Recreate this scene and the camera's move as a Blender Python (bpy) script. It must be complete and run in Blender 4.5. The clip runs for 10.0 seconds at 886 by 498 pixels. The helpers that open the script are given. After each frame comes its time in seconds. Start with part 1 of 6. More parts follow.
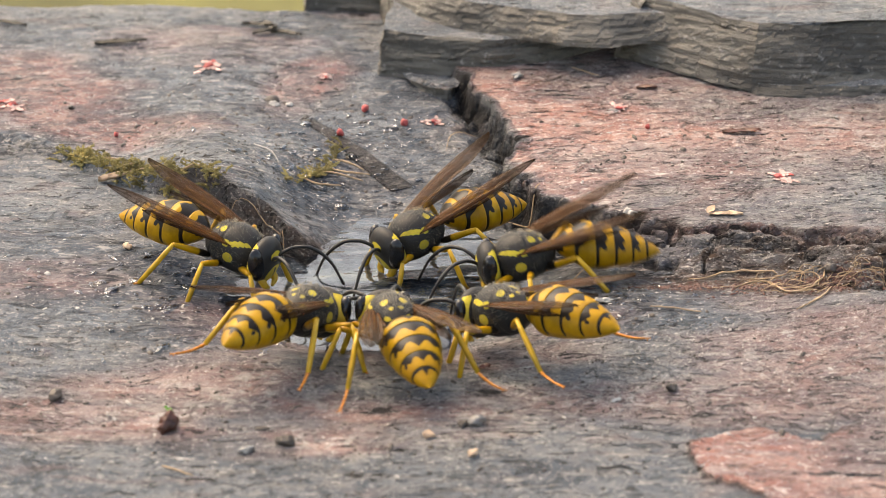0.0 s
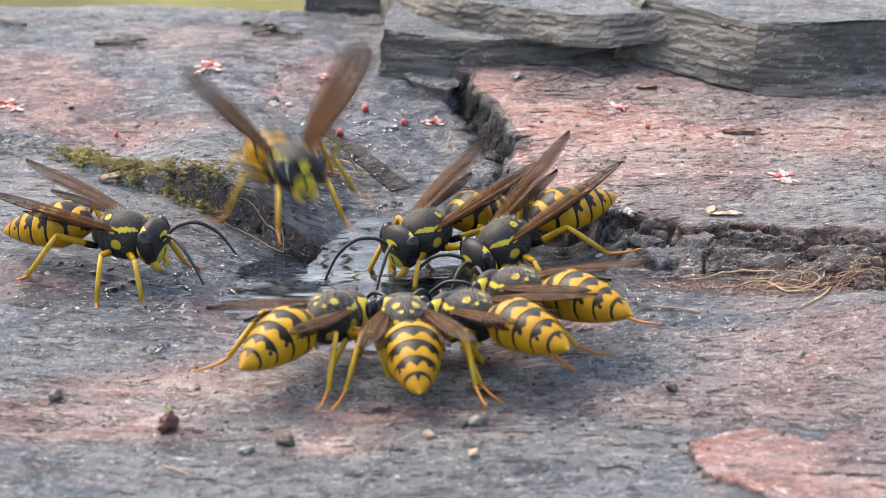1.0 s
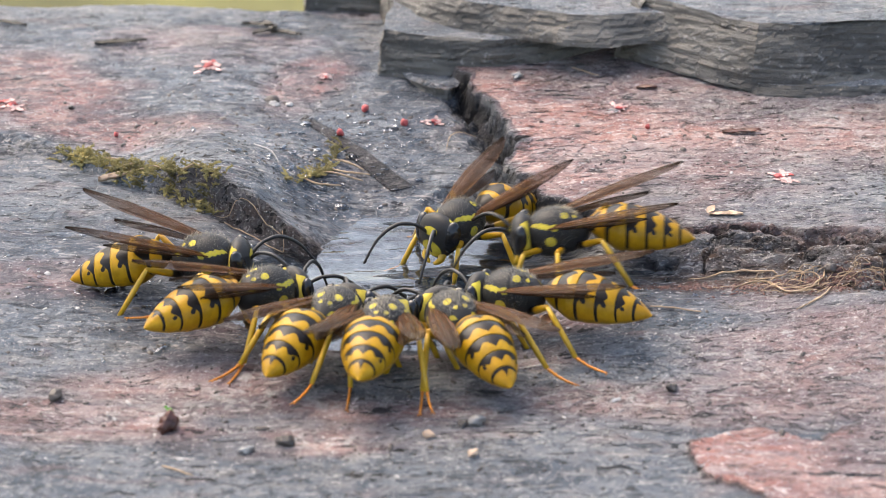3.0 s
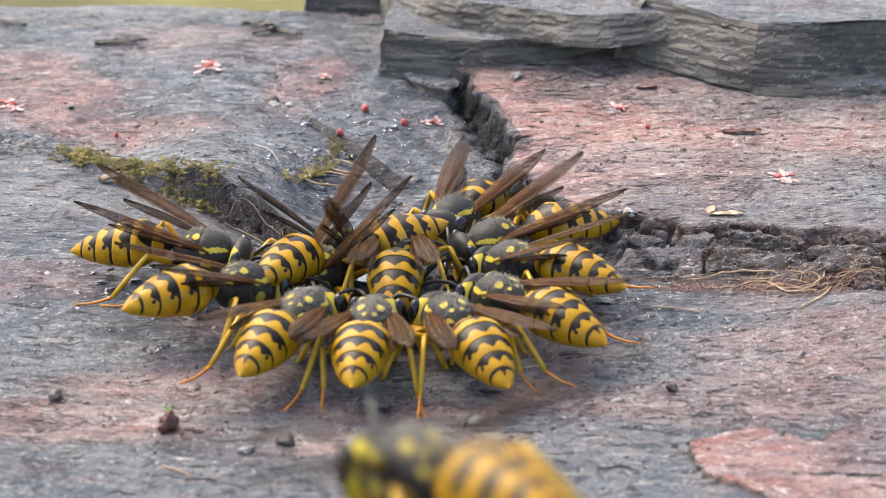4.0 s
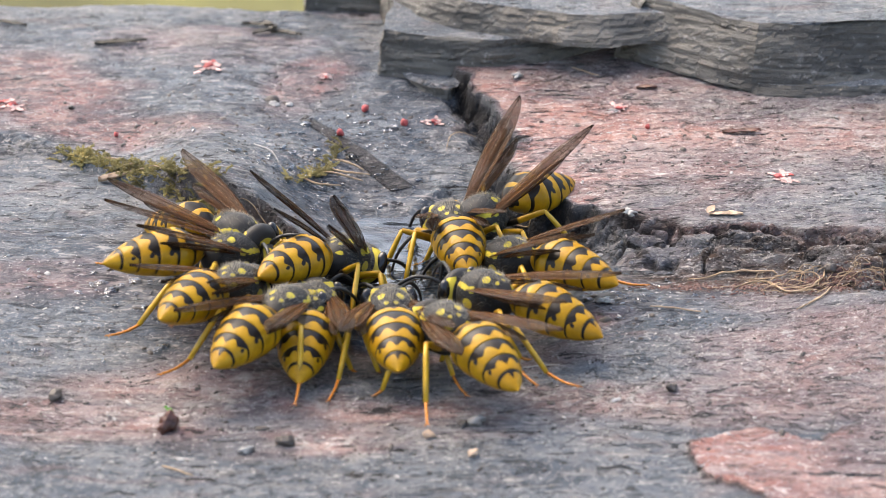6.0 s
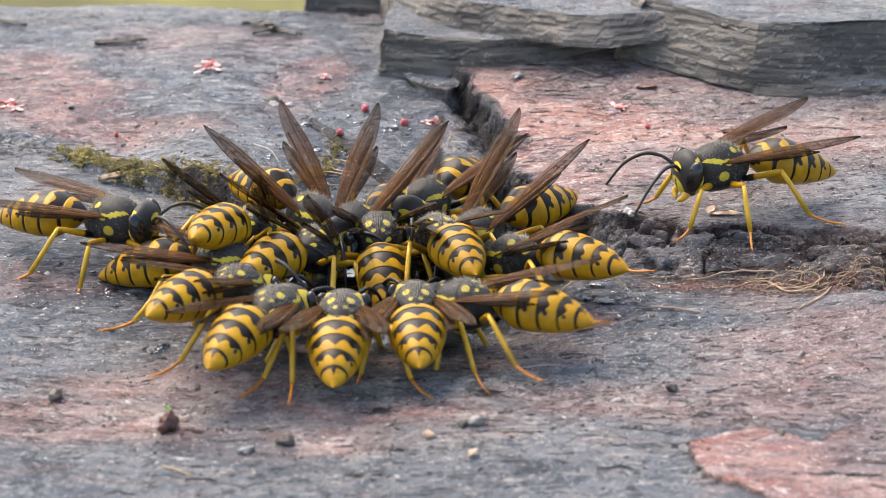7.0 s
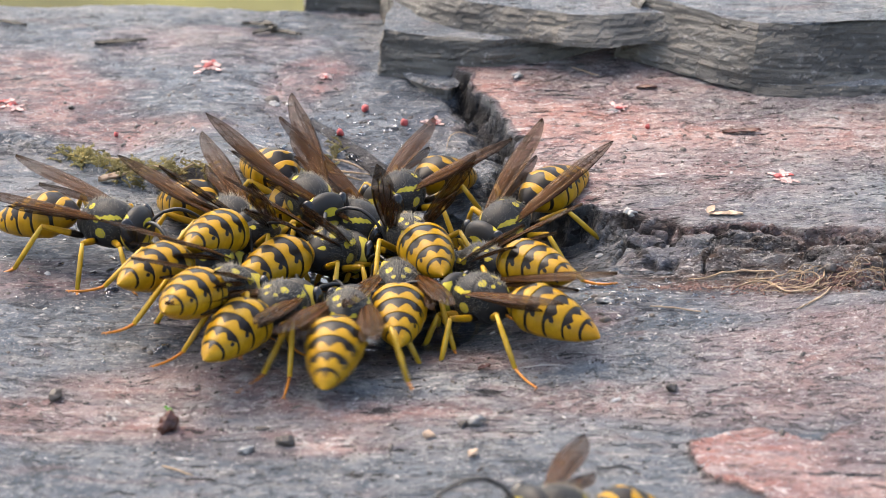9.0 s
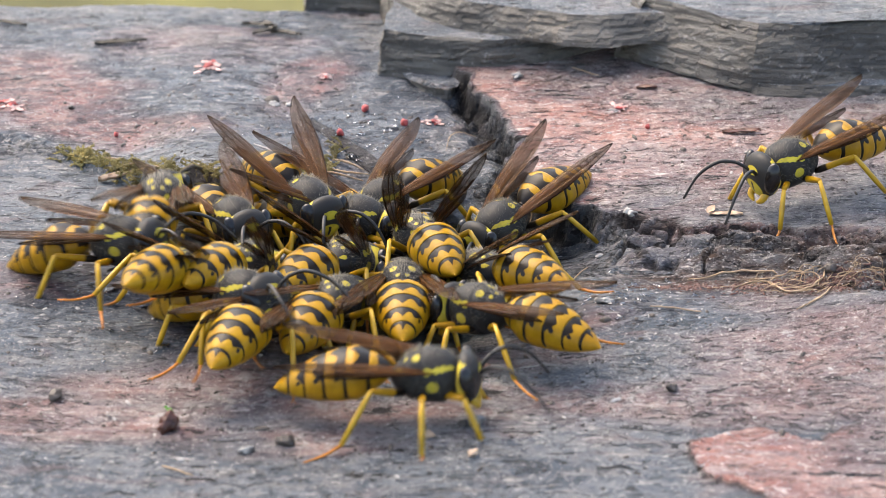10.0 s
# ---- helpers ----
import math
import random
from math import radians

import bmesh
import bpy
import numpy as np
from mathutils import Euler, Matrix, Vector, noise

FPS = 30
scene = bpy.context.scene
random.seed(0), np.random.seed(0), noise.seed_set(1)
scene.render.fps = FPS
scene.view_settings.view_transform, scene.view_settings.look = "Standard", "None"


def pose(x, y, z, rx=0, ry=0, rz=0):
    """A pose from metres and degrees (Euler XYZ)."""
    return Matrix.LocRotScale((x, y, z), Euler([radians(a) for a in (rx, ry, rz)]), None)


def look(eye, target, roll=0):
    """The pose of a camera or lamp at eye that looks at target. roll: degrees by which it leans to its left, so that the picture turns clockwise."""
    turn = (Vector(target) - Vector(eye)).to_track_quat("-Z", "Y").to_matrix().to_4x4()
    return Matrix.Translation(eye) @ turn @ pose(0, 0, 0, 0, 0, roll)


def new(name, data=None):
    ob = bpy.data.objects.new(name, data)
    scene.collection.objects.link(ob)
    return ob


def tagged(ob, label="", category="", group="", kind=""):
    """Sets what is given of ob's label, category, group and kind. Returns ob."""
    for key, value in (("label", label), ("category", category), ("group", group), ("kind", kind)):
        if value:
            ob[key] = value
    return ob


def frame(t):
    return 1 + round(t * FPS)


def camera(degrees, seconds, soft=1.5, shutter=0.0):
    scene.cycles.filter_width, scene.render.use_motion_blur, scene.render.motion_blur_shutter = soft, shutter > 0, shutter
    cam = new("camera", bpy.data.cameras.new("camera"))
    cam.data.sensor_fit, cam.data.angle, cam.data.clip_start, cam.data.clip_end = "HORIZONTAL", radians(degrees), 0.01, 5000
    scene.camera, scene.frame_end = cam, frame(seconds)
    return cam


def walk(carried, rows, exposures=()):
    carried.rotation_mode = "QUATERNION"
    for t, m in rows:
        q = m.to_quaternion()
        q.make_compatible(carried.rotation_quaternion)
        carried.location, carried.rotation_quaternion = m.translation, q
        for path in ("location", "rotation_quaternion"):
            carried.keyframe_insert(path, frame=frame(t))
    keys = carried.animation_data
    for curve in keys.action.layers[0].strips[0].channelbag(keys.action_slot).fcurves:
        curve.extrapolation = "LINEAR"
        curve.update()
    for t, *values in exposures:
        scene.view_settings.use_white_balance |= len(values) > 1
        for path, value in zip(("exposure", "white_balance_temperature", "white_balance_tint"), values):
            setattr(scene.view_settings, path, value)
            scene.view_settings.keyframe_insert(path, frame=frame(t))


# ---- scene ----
# Wasps drinking at a small rain puddle on a weathered slate slab. Lengths inside
# the builders are in millimetres; MM turns them into metres.
MM = 0.001

# ---------------------------------------------------------------- camera
cam = camera(20, 10.0, soft=0.6, shutter=0.5)
cam.data.dof.use_dof = True
cam.data.dof.focus_distance = 0.147
cam.data.dof.aperture_fstop = 100
EYE = (0.0, -135.95 * MM, 63.39 * MM)
walk(cam, [(0, look(EYE, (0, 0, 0))), (10, look(EYE, (0, 0, 0)))],
     exposures=((0, 1.60, 8800, 11), (0.24, 1.60, 8800, 11), (0.32, 1.73, 7250, 11), (10, 1.73, 7250, 11)))

# ---------------------------------------------------------------- light: bright overcast sky
world = bpy.data.worlds.new("sky")
scene.world = world
world.use_nodes = True
wn = world.node_tree
sky = wn.nodes.new("ShaderNodeTexSky")
sky.sky_type = 'NISHITA'
sky.sun_disc = False
sky.sun_elevation = radians(55)
sky.sun_rotation = radians(-40)
sky.air_density, sky.dust_density, sky.ozone_density = 1.0, 3.4, 1.0
wn.nodes["Background"].inputs["Strength"].default_value = 0.15
wn.links.new(sky.outputs[0], wn.nodes["Background"].inputs["Color"])
sun = new("sun", bpy.data.lights.new("sun", 'SUN'))
sun.data.energy, sun.data.angle, sun.data.color = 0.8, radians(50), (1.0, 0.95, 0.88)
sun.matrix_world = look((-0.33, 0.35, 0.70), (0, 0, 0))


# ---------------------------------------------------------------- materials
class Mat:
    """A node material with a Principled surface and short ways to add nodes."""

    def __init__(self, name, **values):
        self.m = bpy.data.materials.new(name)
        self.m.use_nodes = True
        self.t = self.m.node_tree
        self.b = self.t.nodes["Principled BSDF"]
        for key, value in values.items():
            self.set(key.replace("_", " "), value)

    def set(self, key, value):
        s = self.b.inputs[key]
        if isinstance(value, bpy.types.NodeSocket):
            self.t.links.new(value, s)
        else:
            s.default_value = value

    def put(self, s, value):
        if isinstance(value, bpy.types.NodeSocket):
            self.t.links.new(value, s)
        else:
            s.default_value = value

    def coords(self, sx=1, sy=1, sz=1, kind="Object"):
        c = self.t.nodes.new("ShaderNodeTexCoord")
        m = self.t.nodes.new("ShaderNodeMapping")
        m.inputs["Scale"].default_value = (sx, sy, sz)
        self.t.links.new(c.outputs[kind], m.inputs["Vector"])
        return m.outputs[0]

    def noise(self, scale, detail=4, rough=0.55, at=None, distort=0.0):
        n = self.t.nodes.new("ShaderNodeTexNoise")
        n.inputs["Scale"].default_value = scale
        n.inputs["Detail"].default_value = detail
        n.inputs["Roughness"].default_value = rough
        n.inputs["Distortion"].default_value = distort
        self.t.links.new(at or self.coords(), n.inputs["Vector"])
        return n.outputs[0]

    def voronoi(self, scale, at=None, feature='F1'):
        n = self.t.nodes.new("ShaderNodeTexVoronoi")
        n.feature = feature
        n.inputs["Scale"].default_value = scale
        self.t.links.new(at or self.coords(), n.inputs["Vector"])
        return n.outputs["Distance"]

    def attr(self, name):
        n = self.t.nodes.new("ShaderNodeAttribute")
        n.attribute_name = name
        return n.outputs["Fac"]

    def ramp(self, value, a, b, lo=0.0, hi=1.0):
        n = self.t.nodes.new("ShaderNodeMapRange")
        n.interpolation_type = 'SMOOTHSTEP'
        self.t.links.new(value, n.inputs[0])
        for i, v in enumerate((a, b, lo, hi)):
            n.inputs[i + 1].default_value = v
        return n.outputs[0]

    def math(self, op, a, b=0.0):
        n = self.t.nodes.new("ShaderNodeMath")
        n.operation = op
        self.put(n.inputs[0], a)
        self.put(n.inputs[1], b)
        return n.outputs[0]

    def mix(self, fac, a, b):
        n = self.t.nodes.new("ShaderNodeMix")
        n.data_type = 'RGBA'
        self.put(n.inputs[0], fac)
        for s, v in ((n.inputs[6], a), (n.inputs[7], b)):
            self.put(s, v if isinstance(v, bpy.types.NodeSocket) else (*v, 1))
        return n.outputs[2]

    def bump(self, height, strength, distance):
        n = self.t.nodes.new("ShaderNodeBump")
        n.inputs["Strength"].default_value = strength
        n.inputs["Distance"].default_value = distance
        self.t.links.new(height, n.inputs["Height"])
        self.set("Normal", n.outputs[0])
        return self


def slate_material():
    k = Mat("wet_slate")
    along = k.coords(1, 1.7, 1.5)
    big = k.noise(75, 5, 0.62, along, 0.8)
    mid = k.noise(330, 8, 0.66, along, 0.5)
    blotch = k.noise(190, 6, 0.62, k.coords(0.8, 1.9, 1.5), 0.9)
    grain = k.noise(1500, 6, 0.75, k.coords(1, 1.25, 1))
    speck = k.noise(5200, 3, 0.7)
    wet = k.attr("wet")
    still = k.ramp(wet, 0.2, 0.9)
    col = k.mix(k.ramp(big, 0.40, 0.60), (0.082, 0.106, 0.136), (0.165, 0.190, 0.215))
    col = k.mix(k.ramp(blotch, 0.53, 0.62, 0, 0.6), col, (0.255, 0.245, 0.238))
    col = k.mix(k.ramp(blotch, 0.45, 0.37, 0, 0.6), col, (0.066, 0.070, 0.080))
    col = k.mix(k.ramp(mid, 0.52, 0.63, 0, 0.40), col, (0.300, 0.290, 0.282))
    col = k.mix(k.ramp(mid, 0.46, 0.38, 0, 0.45), col, (0.062, 0.064, 0.072))
    blush = k.noise(140, 6, 0.64, k.coords(0.75, 2.1, 1.5), 1.1)
    col = k.mix(k.math('MULTIPLY', k.ramp(blush, 0.55, 0.63, 0, 0.32), k.ramp(wet, 0.3, 0.8, 1, 0.25)), col, (0.30, 0.165, 0.140))
    rust = k.math('MULTIPLY', k.attr("red"), k.ramp(k.noise(300, 7, 0.66, k.coords(0.7, 2.0, 1.5), 0.7), 0.40, 0.56, 0.60, 1))
    redc = k.mix(k.ramp(mid, 0.42, 0.60), (0.285, 0.112, 0.088), (0.345, 0.190, 0.158))
    col = k.mix(rust, col, redc)
    # dry stone is mixed paler than wet stone
    dry_tone = k.math('MULTIPLY', k.ramp(wet, 0.50, 0.05, 0, 0.50), k.ramp(k.noise(240, 6, 0.65, k.coords(0.7, 1.8, 1.5), 0.8), 0.40, 0.60, 0.25, 1))
    col = k.mix(dry_tone, col, k.mix(k.attr("red"), (0.27, 0.285, 0.305), (0.36, 0.235, 0.20)))
    brown = k.math('MULTIPLY', k.attr("brown"), k.ramp(mid, 0.3, 0.62, 0.25, 1))
    col = k.mix(brown, col, (0.098, 0.058, 0.040))
    # the scar's own dark stone plus painted shade of cracks and broken faces
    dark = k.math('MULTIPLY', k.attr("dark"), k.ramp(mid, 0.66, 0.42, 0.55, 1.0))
    # chalky patches of the stone, plus a painted lift in front
    chalk_and_lift = k.math('MULTIPLY', k.attr("pale"), k.ramp(k.noise(800, 6, 0.75), 0.48, 0.62))
    col = k.mix(chalk_and_lift, col, (0.40, 0.39, 0.375))
    col = k.mix(k.ramp(grain, 0.56, 0.65, 0, 0.42), col, (0.42, 0.40, 0.38))
    col = k.mix(k.ramp(grain, 0.45, 0.36, 0, 0.55), col, (0.042, 0.042, 0.046))
    # pale specks are stone grain, brightened to stand in for wet glints too
    col = k.mix(k.ramp(speck, 0.61, 0.66, 0, 0.9), col, (0.62, 0.57, 0.54))
    col = k.mix(k.ramp(speck, 0.38, 0.33, 0, 0.7), col, (0.016, 0.016, 0.018))
    dash = k.noise(1050, 4, 0.58, k.coords(0.55, 2.1, 1.2), 0.7)
    patchy = k.ramp(k.noise(190, 4, 0.6), 0.40, 0.56, 0.50, 1.0)
    col = k.mix(k.math('MULTIPLY', patchy, k.ramp(dash, 0.605, 0.635, 0, 0.92)), col, (0.016, 0.016, 0.018))
    col = k.mix(k.math('MULTIPLY', patchy, k.ramp(dash, 0.375, 0.345, 0, 0.70)), col, (0.54, 0.50, 0.47))
    # dark marks, and small bright glints painted into the colour
    fleck = k.noise(2500, 3, 0.62, k.coords(0.7, 1.7, 1.2), 0.6)
    col = k.mix(k.ramp(fleck, 0.61, 0.64, 0, 0.65), col, (0.020, 0.020, 0.022))
    col = k.mix(k.ramp(fleck, 0.375, 0.345, 0, 0.65), col, (0.50, 0.48, 0.46))
    wander = k.noise(210, 6, 0.62, along, 0.9)
    crease = k.math('MULTIPLY', k.ramp(k.math('ABSOLUTE', k.math('SUBTRACT', wander, 0.5)), 0.004, 0.014, 1, 0), k.ramp(k.noise(120, 3, 0.6), 0.47, 0.56))
    col = k.mix(k.math('MULTIPLY', crease, 0.55), col, (0.020, 0.019, 0.020))
    streak = k.noise(520, 5, 0.65, k.coords(0.2, 1.7, 1), 0.3)
    scratch = k.math('MULTIPLY', k.ramp(k.math('ABSOLUTE', k.math('SUBTRACT', streak, 0.5)), 0.003, 0.012, 1, 0), k.ramp(k.noise(150, 3, 0.6), 0.5, 0.58))
    col = k.mix(k.math('MULTIPLY', scratch, 0.5), col, (0.46, 0.43, 0.40))
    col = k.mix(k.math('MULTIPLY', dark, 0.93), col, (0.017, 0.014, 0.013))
    film = k.math('MULTIPLY', k.ramp(k.noise(620, 4, 0.6, k.coords(1, 1.35, 1), 0.7), 0.49, 0.55), k.ramp(wet, 0.2, 0.7))
    soak = k.mix(0.70, col, (0.022, 0.027, 0.036))
    col = k.mix(k.math('MULTIPLY', k.ramp(wet, 0.25, 0.95), k.ramp(film, 0, 1, 0.60, 1)), col, soak)
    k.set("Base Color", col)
    k.set("Roughness", k.math('SUBTRACT', k.ramp(grain, 0.3, 0.7, 0.36, 0.60), k.math('MULTIPLY', wet, 0.14)))
    k.set("Specular IOR Level", k.math('MULTIPLY', k.ramp(k.attr("dark"), 0.2, 0.8, 0.22, 0.18), k.ramp(still, 0, 1, 1, 0.15)))
    h = k.math('ADD', k.math('MULTIPLY', mid, 0.42), k.math('ADD', k.math('MULTIPLY', grain, 0.75), k.math('ADD', k.math('MULTIPLY', k.math('SUBTRACT', speck, k.ramp(fleck, 0.58, 0.64)), 0.22), k.math('SUBTRACT', k.math('MULTIPLY', film, 0.25), k.math('ADD', k.math('MULTIPLY', crease, 0.5), k.math('MULTIPLY', k.ramp(dash, 0.58, 0.66), 0.35))))))
    k.bump(k.math('MULTIPLY', h, k.math('MULTIPLY', k.ramp(still, 0, 1, 1, 0.16), k.ramp(k.attr("red"), 0.3, 0.9, 1, 0.35))), 1.0, 0.0008)
    # the film of water over the wet parts
    k.set("Coat Weight", k.math('MULTIPLY', k.ramp(wet, 0.15, 0.8, 0, 0.24), k.ramp(dash, 0.60, 0.66, 1.0, 0.2)))
    k.set("Coat Roughness", 0.10)
    k.set("Coat IOR", 1.36)
    skin = k.t.nodes.new("ShaderNodeBump")
    skin.inputs["Strength"].default_value = 0.40
    skin.inputs["Distance"].default_value = 0.0003
    k.put(skin.inputs["Height"], k.math('ADD', k.math('MULTIPLY', film, 0.35), k.math('ADD', k.math('MULTIPLY', mid, 0.25), k.math('ADD', k.math('MULTIPLY', k.ramp(dash, 0.58, 0.66), 0.7), k.math('MULTIPLY', k.ramp(fleck, 0.56, 0.64), 0.45)))))
    k.set("Coat Normal", skin.outputs[0])
    return k.m


def ledge_material():
    k = Mat("split_slate", Specular_IOR_Level=0.4)
    strata = k.noise(230, 7, 0.68, k.coords(0.30, 0.5, 2.6), 0.8)
    mid = k.noise(420, 6, 0.65, k.coords(1, 1.3, 1.8), 0.4)
    fine = k.noise(1900, 4, 0.7)
    col = k.mix(k.ramp(strata, 0.40, 0.62), (0.056, 0.052, 0.046), (0.155, 0.142, 0.122))
    col = k.mix(k.ramp(k.noise(110, 4, 0.6), 0.50, 0.62, 0, 0.55), col, (0.150, 0.128, 0.098))
    col = k.mix(k.ramp(mid, 0.56, 0.70, 0, 0.55), col, (0.20, 0.19, 0.175))
    col = k.mix(k.ramp(mid, 0.42, 0.30, 0, 0.8), col, (0.020, 0.019, 0.018))
    col = k.mix(k.ramp(fine, 0.60, 0.68, 0, 0.5), col, (0.34, 0.32, 0.30))
    k.set("Base Color", col)
    k.set("Roughness", k.ramp(mid, 0.3, 0.7, 0.35, 0.60))
    k.bump(k.math('ADD', k.math('MULTIPLY', strata, 0.8), k.math('ADD', k.math('MULTIPLY', mid, 0.7), k.math('MULTIPLY', fine, 0.25))), 0.8, 0.0007)
    return k.m


def plain(name, col, rough=0.5, var=0.25, scale=900.0, bump=0.0, spec=0.5):
    k = Mat(name, Roughness=rough, Specular_IOR_Level=spec)
    n = k.noise(scale, 4, 0.6)
    lo, hi = [tuple(min(1, c * (1 + s * var)) for c in col) for s in (-1, 1)]
    k.set("Base Color", k.mix(k.ramp(n, 0.3, 0.7), lo, hi))
    if bump:
        k.bump(n, 0.6, bump)
    return k.m


def water_material():
    k = Mat("water", Base_Color=(0.72, 0.85, 0.97, 1), Roughness=0.02, IOR=1.5, Transmission_Weight=1.0)
    k.bump(k.math('ADD', k.noise(150, 1.5, 0.45, k.coords(0.35, 1.4, 1), 0.8), k.math('MULTIPLY', k.noise(650, 2, 0.5, k.coords(0.6, 1.2, 1), 0.6), 0.05)), 0.55, 0.0016)
    return k.m


def cuticle_material(name, yellow, black, rough=0.32):
    """Yellow and black chitin; the marking is a painted pattern of the animal itself."""
    k = Mat(name, Roughness=rough, Specular_IOR_Level=0.22)
    n = k.noise(1500, 4, 0.6)
    info = k.t.nodes.new("ShaderNodeObjectInfo").outputs["Random"]
    y = k.mix(k.ramp(n, 0.38, 0.62), tuple(c * 0.74 for c in yellow), yellow)
    y = k.mix(k.math('MULTIPLY', info, 0.35), y, (yellow[0] * 0.86, yellow[1] * 0.66, yellow[2]))
    y = k.mix(k.ramp(k.noise(420, 3, 0.6), 0.5, 0.68, 0, 0.30), y, (yellow[0] * 0.55, yellow[1] * 0.42, yellow[2]))
    k.set("Base Color", k.mix(k.ramp(k.attr("black"), 0.4, 0.6), y, black))
    k.set("Roughness", k.ramp(n, 0.3, 0.7, rough - 0.06, rough + 0.1))
    k.bump(k.noise(6000, 3, 0.6), 0.25, 0.00005)
    return k.m


def wing_material():
    """Smoky amber membrane, browner and thicker at the root, clearer and greyer at the tip."""
    k = Mat("wing_membrane", Roughness=0.32, IOR=1.4, Specular_IOR_Level=0.12)
    vein, far = k.attr("vein"), k.attr("far")
    n = k.noise(500, 3, 0.5, k.coords(0.6, 1.2, 1))
    col = k.mix(k.ramp(far, 0.35, 0.95), (0.115, 0.045, 0.011), (0.036, 0.022, 0.014))
    col = k.mix(k.ramp(n, 0.35, 0.65, 0, 0.5), col, (0.058, 0.026, 0.010))
    k.set("Base Color", k.mix(k.math('MULTIPLY', vein, 0.9), col, (0.034, 0.015, 0.007)))
    body = k.math('MULTIPLY', k.ramp(n, 0.3, 0.7, 0.48, 0.66), k.ramp(far, 0.45, 1.0, 1.0, 0.72))
    k.set("Alpha", k.math('MAXIMUM', body, k.math('MULTIPLY', vein, 0.92)))
    k.bump(k.math('ADD', k.math('MULTIPLY', k.noise(1300, 2, 0.5, k.coords(0.5, 1.2, 1)), 0.5), vein), 0.5, 0.00012)
    return k.m


SLATE = slate_material()
LEDGE = ledge_material()
WATER = water_material()
CHITIN = cuticle_material("banded_chitin", (0.43, 0.240, 0.008), (0.010, 0.007, 0.005), 0.34)
BODY = cuticle_material("thorax_chitin", (0.58, 0.48, 0.05), (0.026, 0.025, 0.024), 0.46)
EYE_BLACK = plain("compound_eye", (0.008, 0.008, 0.009), 0.22, 0.3)
ANTENNA = plain("antenna_black", (0.012, 0.011, 0.010), 0.45, 0.3)
LEG_YELLOW = plain("leg_yellow", (0.53, 0.315, 0.02), 0.34, 0.22, 700)
LEG_ORANGE = plain("leg_orange", (0.47, 0.165, 0.016), 0.40, 0.25, 700)
HAIR = plain("thorax_hair", (0.20, 0.185, 0.15), 0.6, 0.3)
WING = wing_material()
PETAL = plain("pale_petal", (0.56, 0.38, 0.35), 0.6, 0.2, 1300)
MOSS = plain("moss", (0.27, 0.225, 0.09), 0.85, 0.6, 500)
ROOT = plain("dry_rootlet", (0.37, 0.265, 0.165), 0.7, 0.3, 900)
LICHEN = plain("red_blossom", (0.46, 0.085, 0.08), 0.6, 0.45, 1300)
PALE = plain("pale_fleck", (0.40, 0.385, 0.36), 0.6, 0.2, 900)
STRAW = plain("straw_flake", (0.46, 0.33, 0.23), 0.6, 0.25, 900)
GRIT = plain("dark_grit", (0.065, 0.054, 0.046), 0.55, 0.5, 900, 0.0002)
PEBBLE = plain("grey_pebble", (0.20, 0.19, 0.18), 0.4, 0.3, 900, 0.0002)
SEED = plain("brown_seed", (0.085, 0.032, 0.022), 0.4, 0.4, 800, 0.0002)
HUSK = plain("tan_husk", (0.26, 0.125, 0.06), 0.5, 0.5, 1500, 0.0002)
SLIVER = plain("dark_sliver", (0.030, 0.027, 0.020), 0.6, 0.5, 900, 0.0002)
LEAF = plain("green_leaf", (0.10, 0.28, 0.03), 0.5, 0.3, 800)
DROP = water_material()
TURF = plain("turf", (0.13, 0.125, 0.035), 0.9, 0.5, 6)


# ---------------------------------------------------------------- numbers: noise, fields, meshes
TABLES = {}


def lattice(x, y, seed):
    """Smooth value noise in 0..1 on a unit lattice."""
    if seed not in TABLES:
        TABLES[seed] = np.random.RandomState(seed).rand(128, 128)
    table = TABLES[seed]
    i, j = np.floor(x).astype(int), np.floor(y).astype(int)
    u, v = x - i, y - j
    u, v = u * u * (3 - 2 * u), v * v * (3 - 2 * v)
    i0, j0, i1, j1 = i % 128, j % 128, (i + 1) % 128, (j + 1) % 128
    a = table[i0, j0] * (1 - u) + table[i1, j0] * u
    b = table[i0, j1] * (1 - u) + table[i1, j1] * u
    return a * (1 - v) + b * v


def fbm(x, y, size, octaves, seed, gain=0.5):
    """Fractal noise in about -1..1 with a largest feature of the given size."""
    total, amp, norm = 0.0, 1.0, 0.0
    for o in range(octaves):
        f = 2.0 ** o / size
        total = total + amp * (lattice(x * f + 17.3 * o, y * f + 5.1 * o, seed + o) * 2 - 1)
        norm += amp
        amp *= gain
    return total / norm


def smooth(a, b, v):
    u = np.clip((v - a) / (b - a), 0, 1)
    return u * u * (3 - 2 * u)


def inside(poly, x, y):
    """Signed distance to a closed plan outline, positive inside."""
    best = np.full(x.shape, 1e9)
    within = np.zeros(x.shape, bool)
    for (ax, ay), (bx, by) in zip(poly, poly[1:] + poly[:1]):
        dx, dy = bx - ax, by - ay
        t = np.clip(((x - ax) * dx + (y - ay) * dy) / (dx * dx + dy * dy), 0, 1)
        best = np.minimum(best, np.hypot(x - ax - t * dx, y - ay - t * dy))
        if ay != by:
            cross = (ay > y) != (by > y)
            within ^= cross & (x < ax + (y - ay) * dx / dy)
    return np.where(within, best, -best)


def blob(x, y, cx, cy, rx, ry, turn=0.0):
    c, s = math.cos(radians(turn)), math.sin(radians(turn))
    u, v = ((x - cx) * c + (y - cy) * s) / rx, (-(x - cx) * s + (y - cy) * c) / ry
    return 1 - np.hypot(u, v)


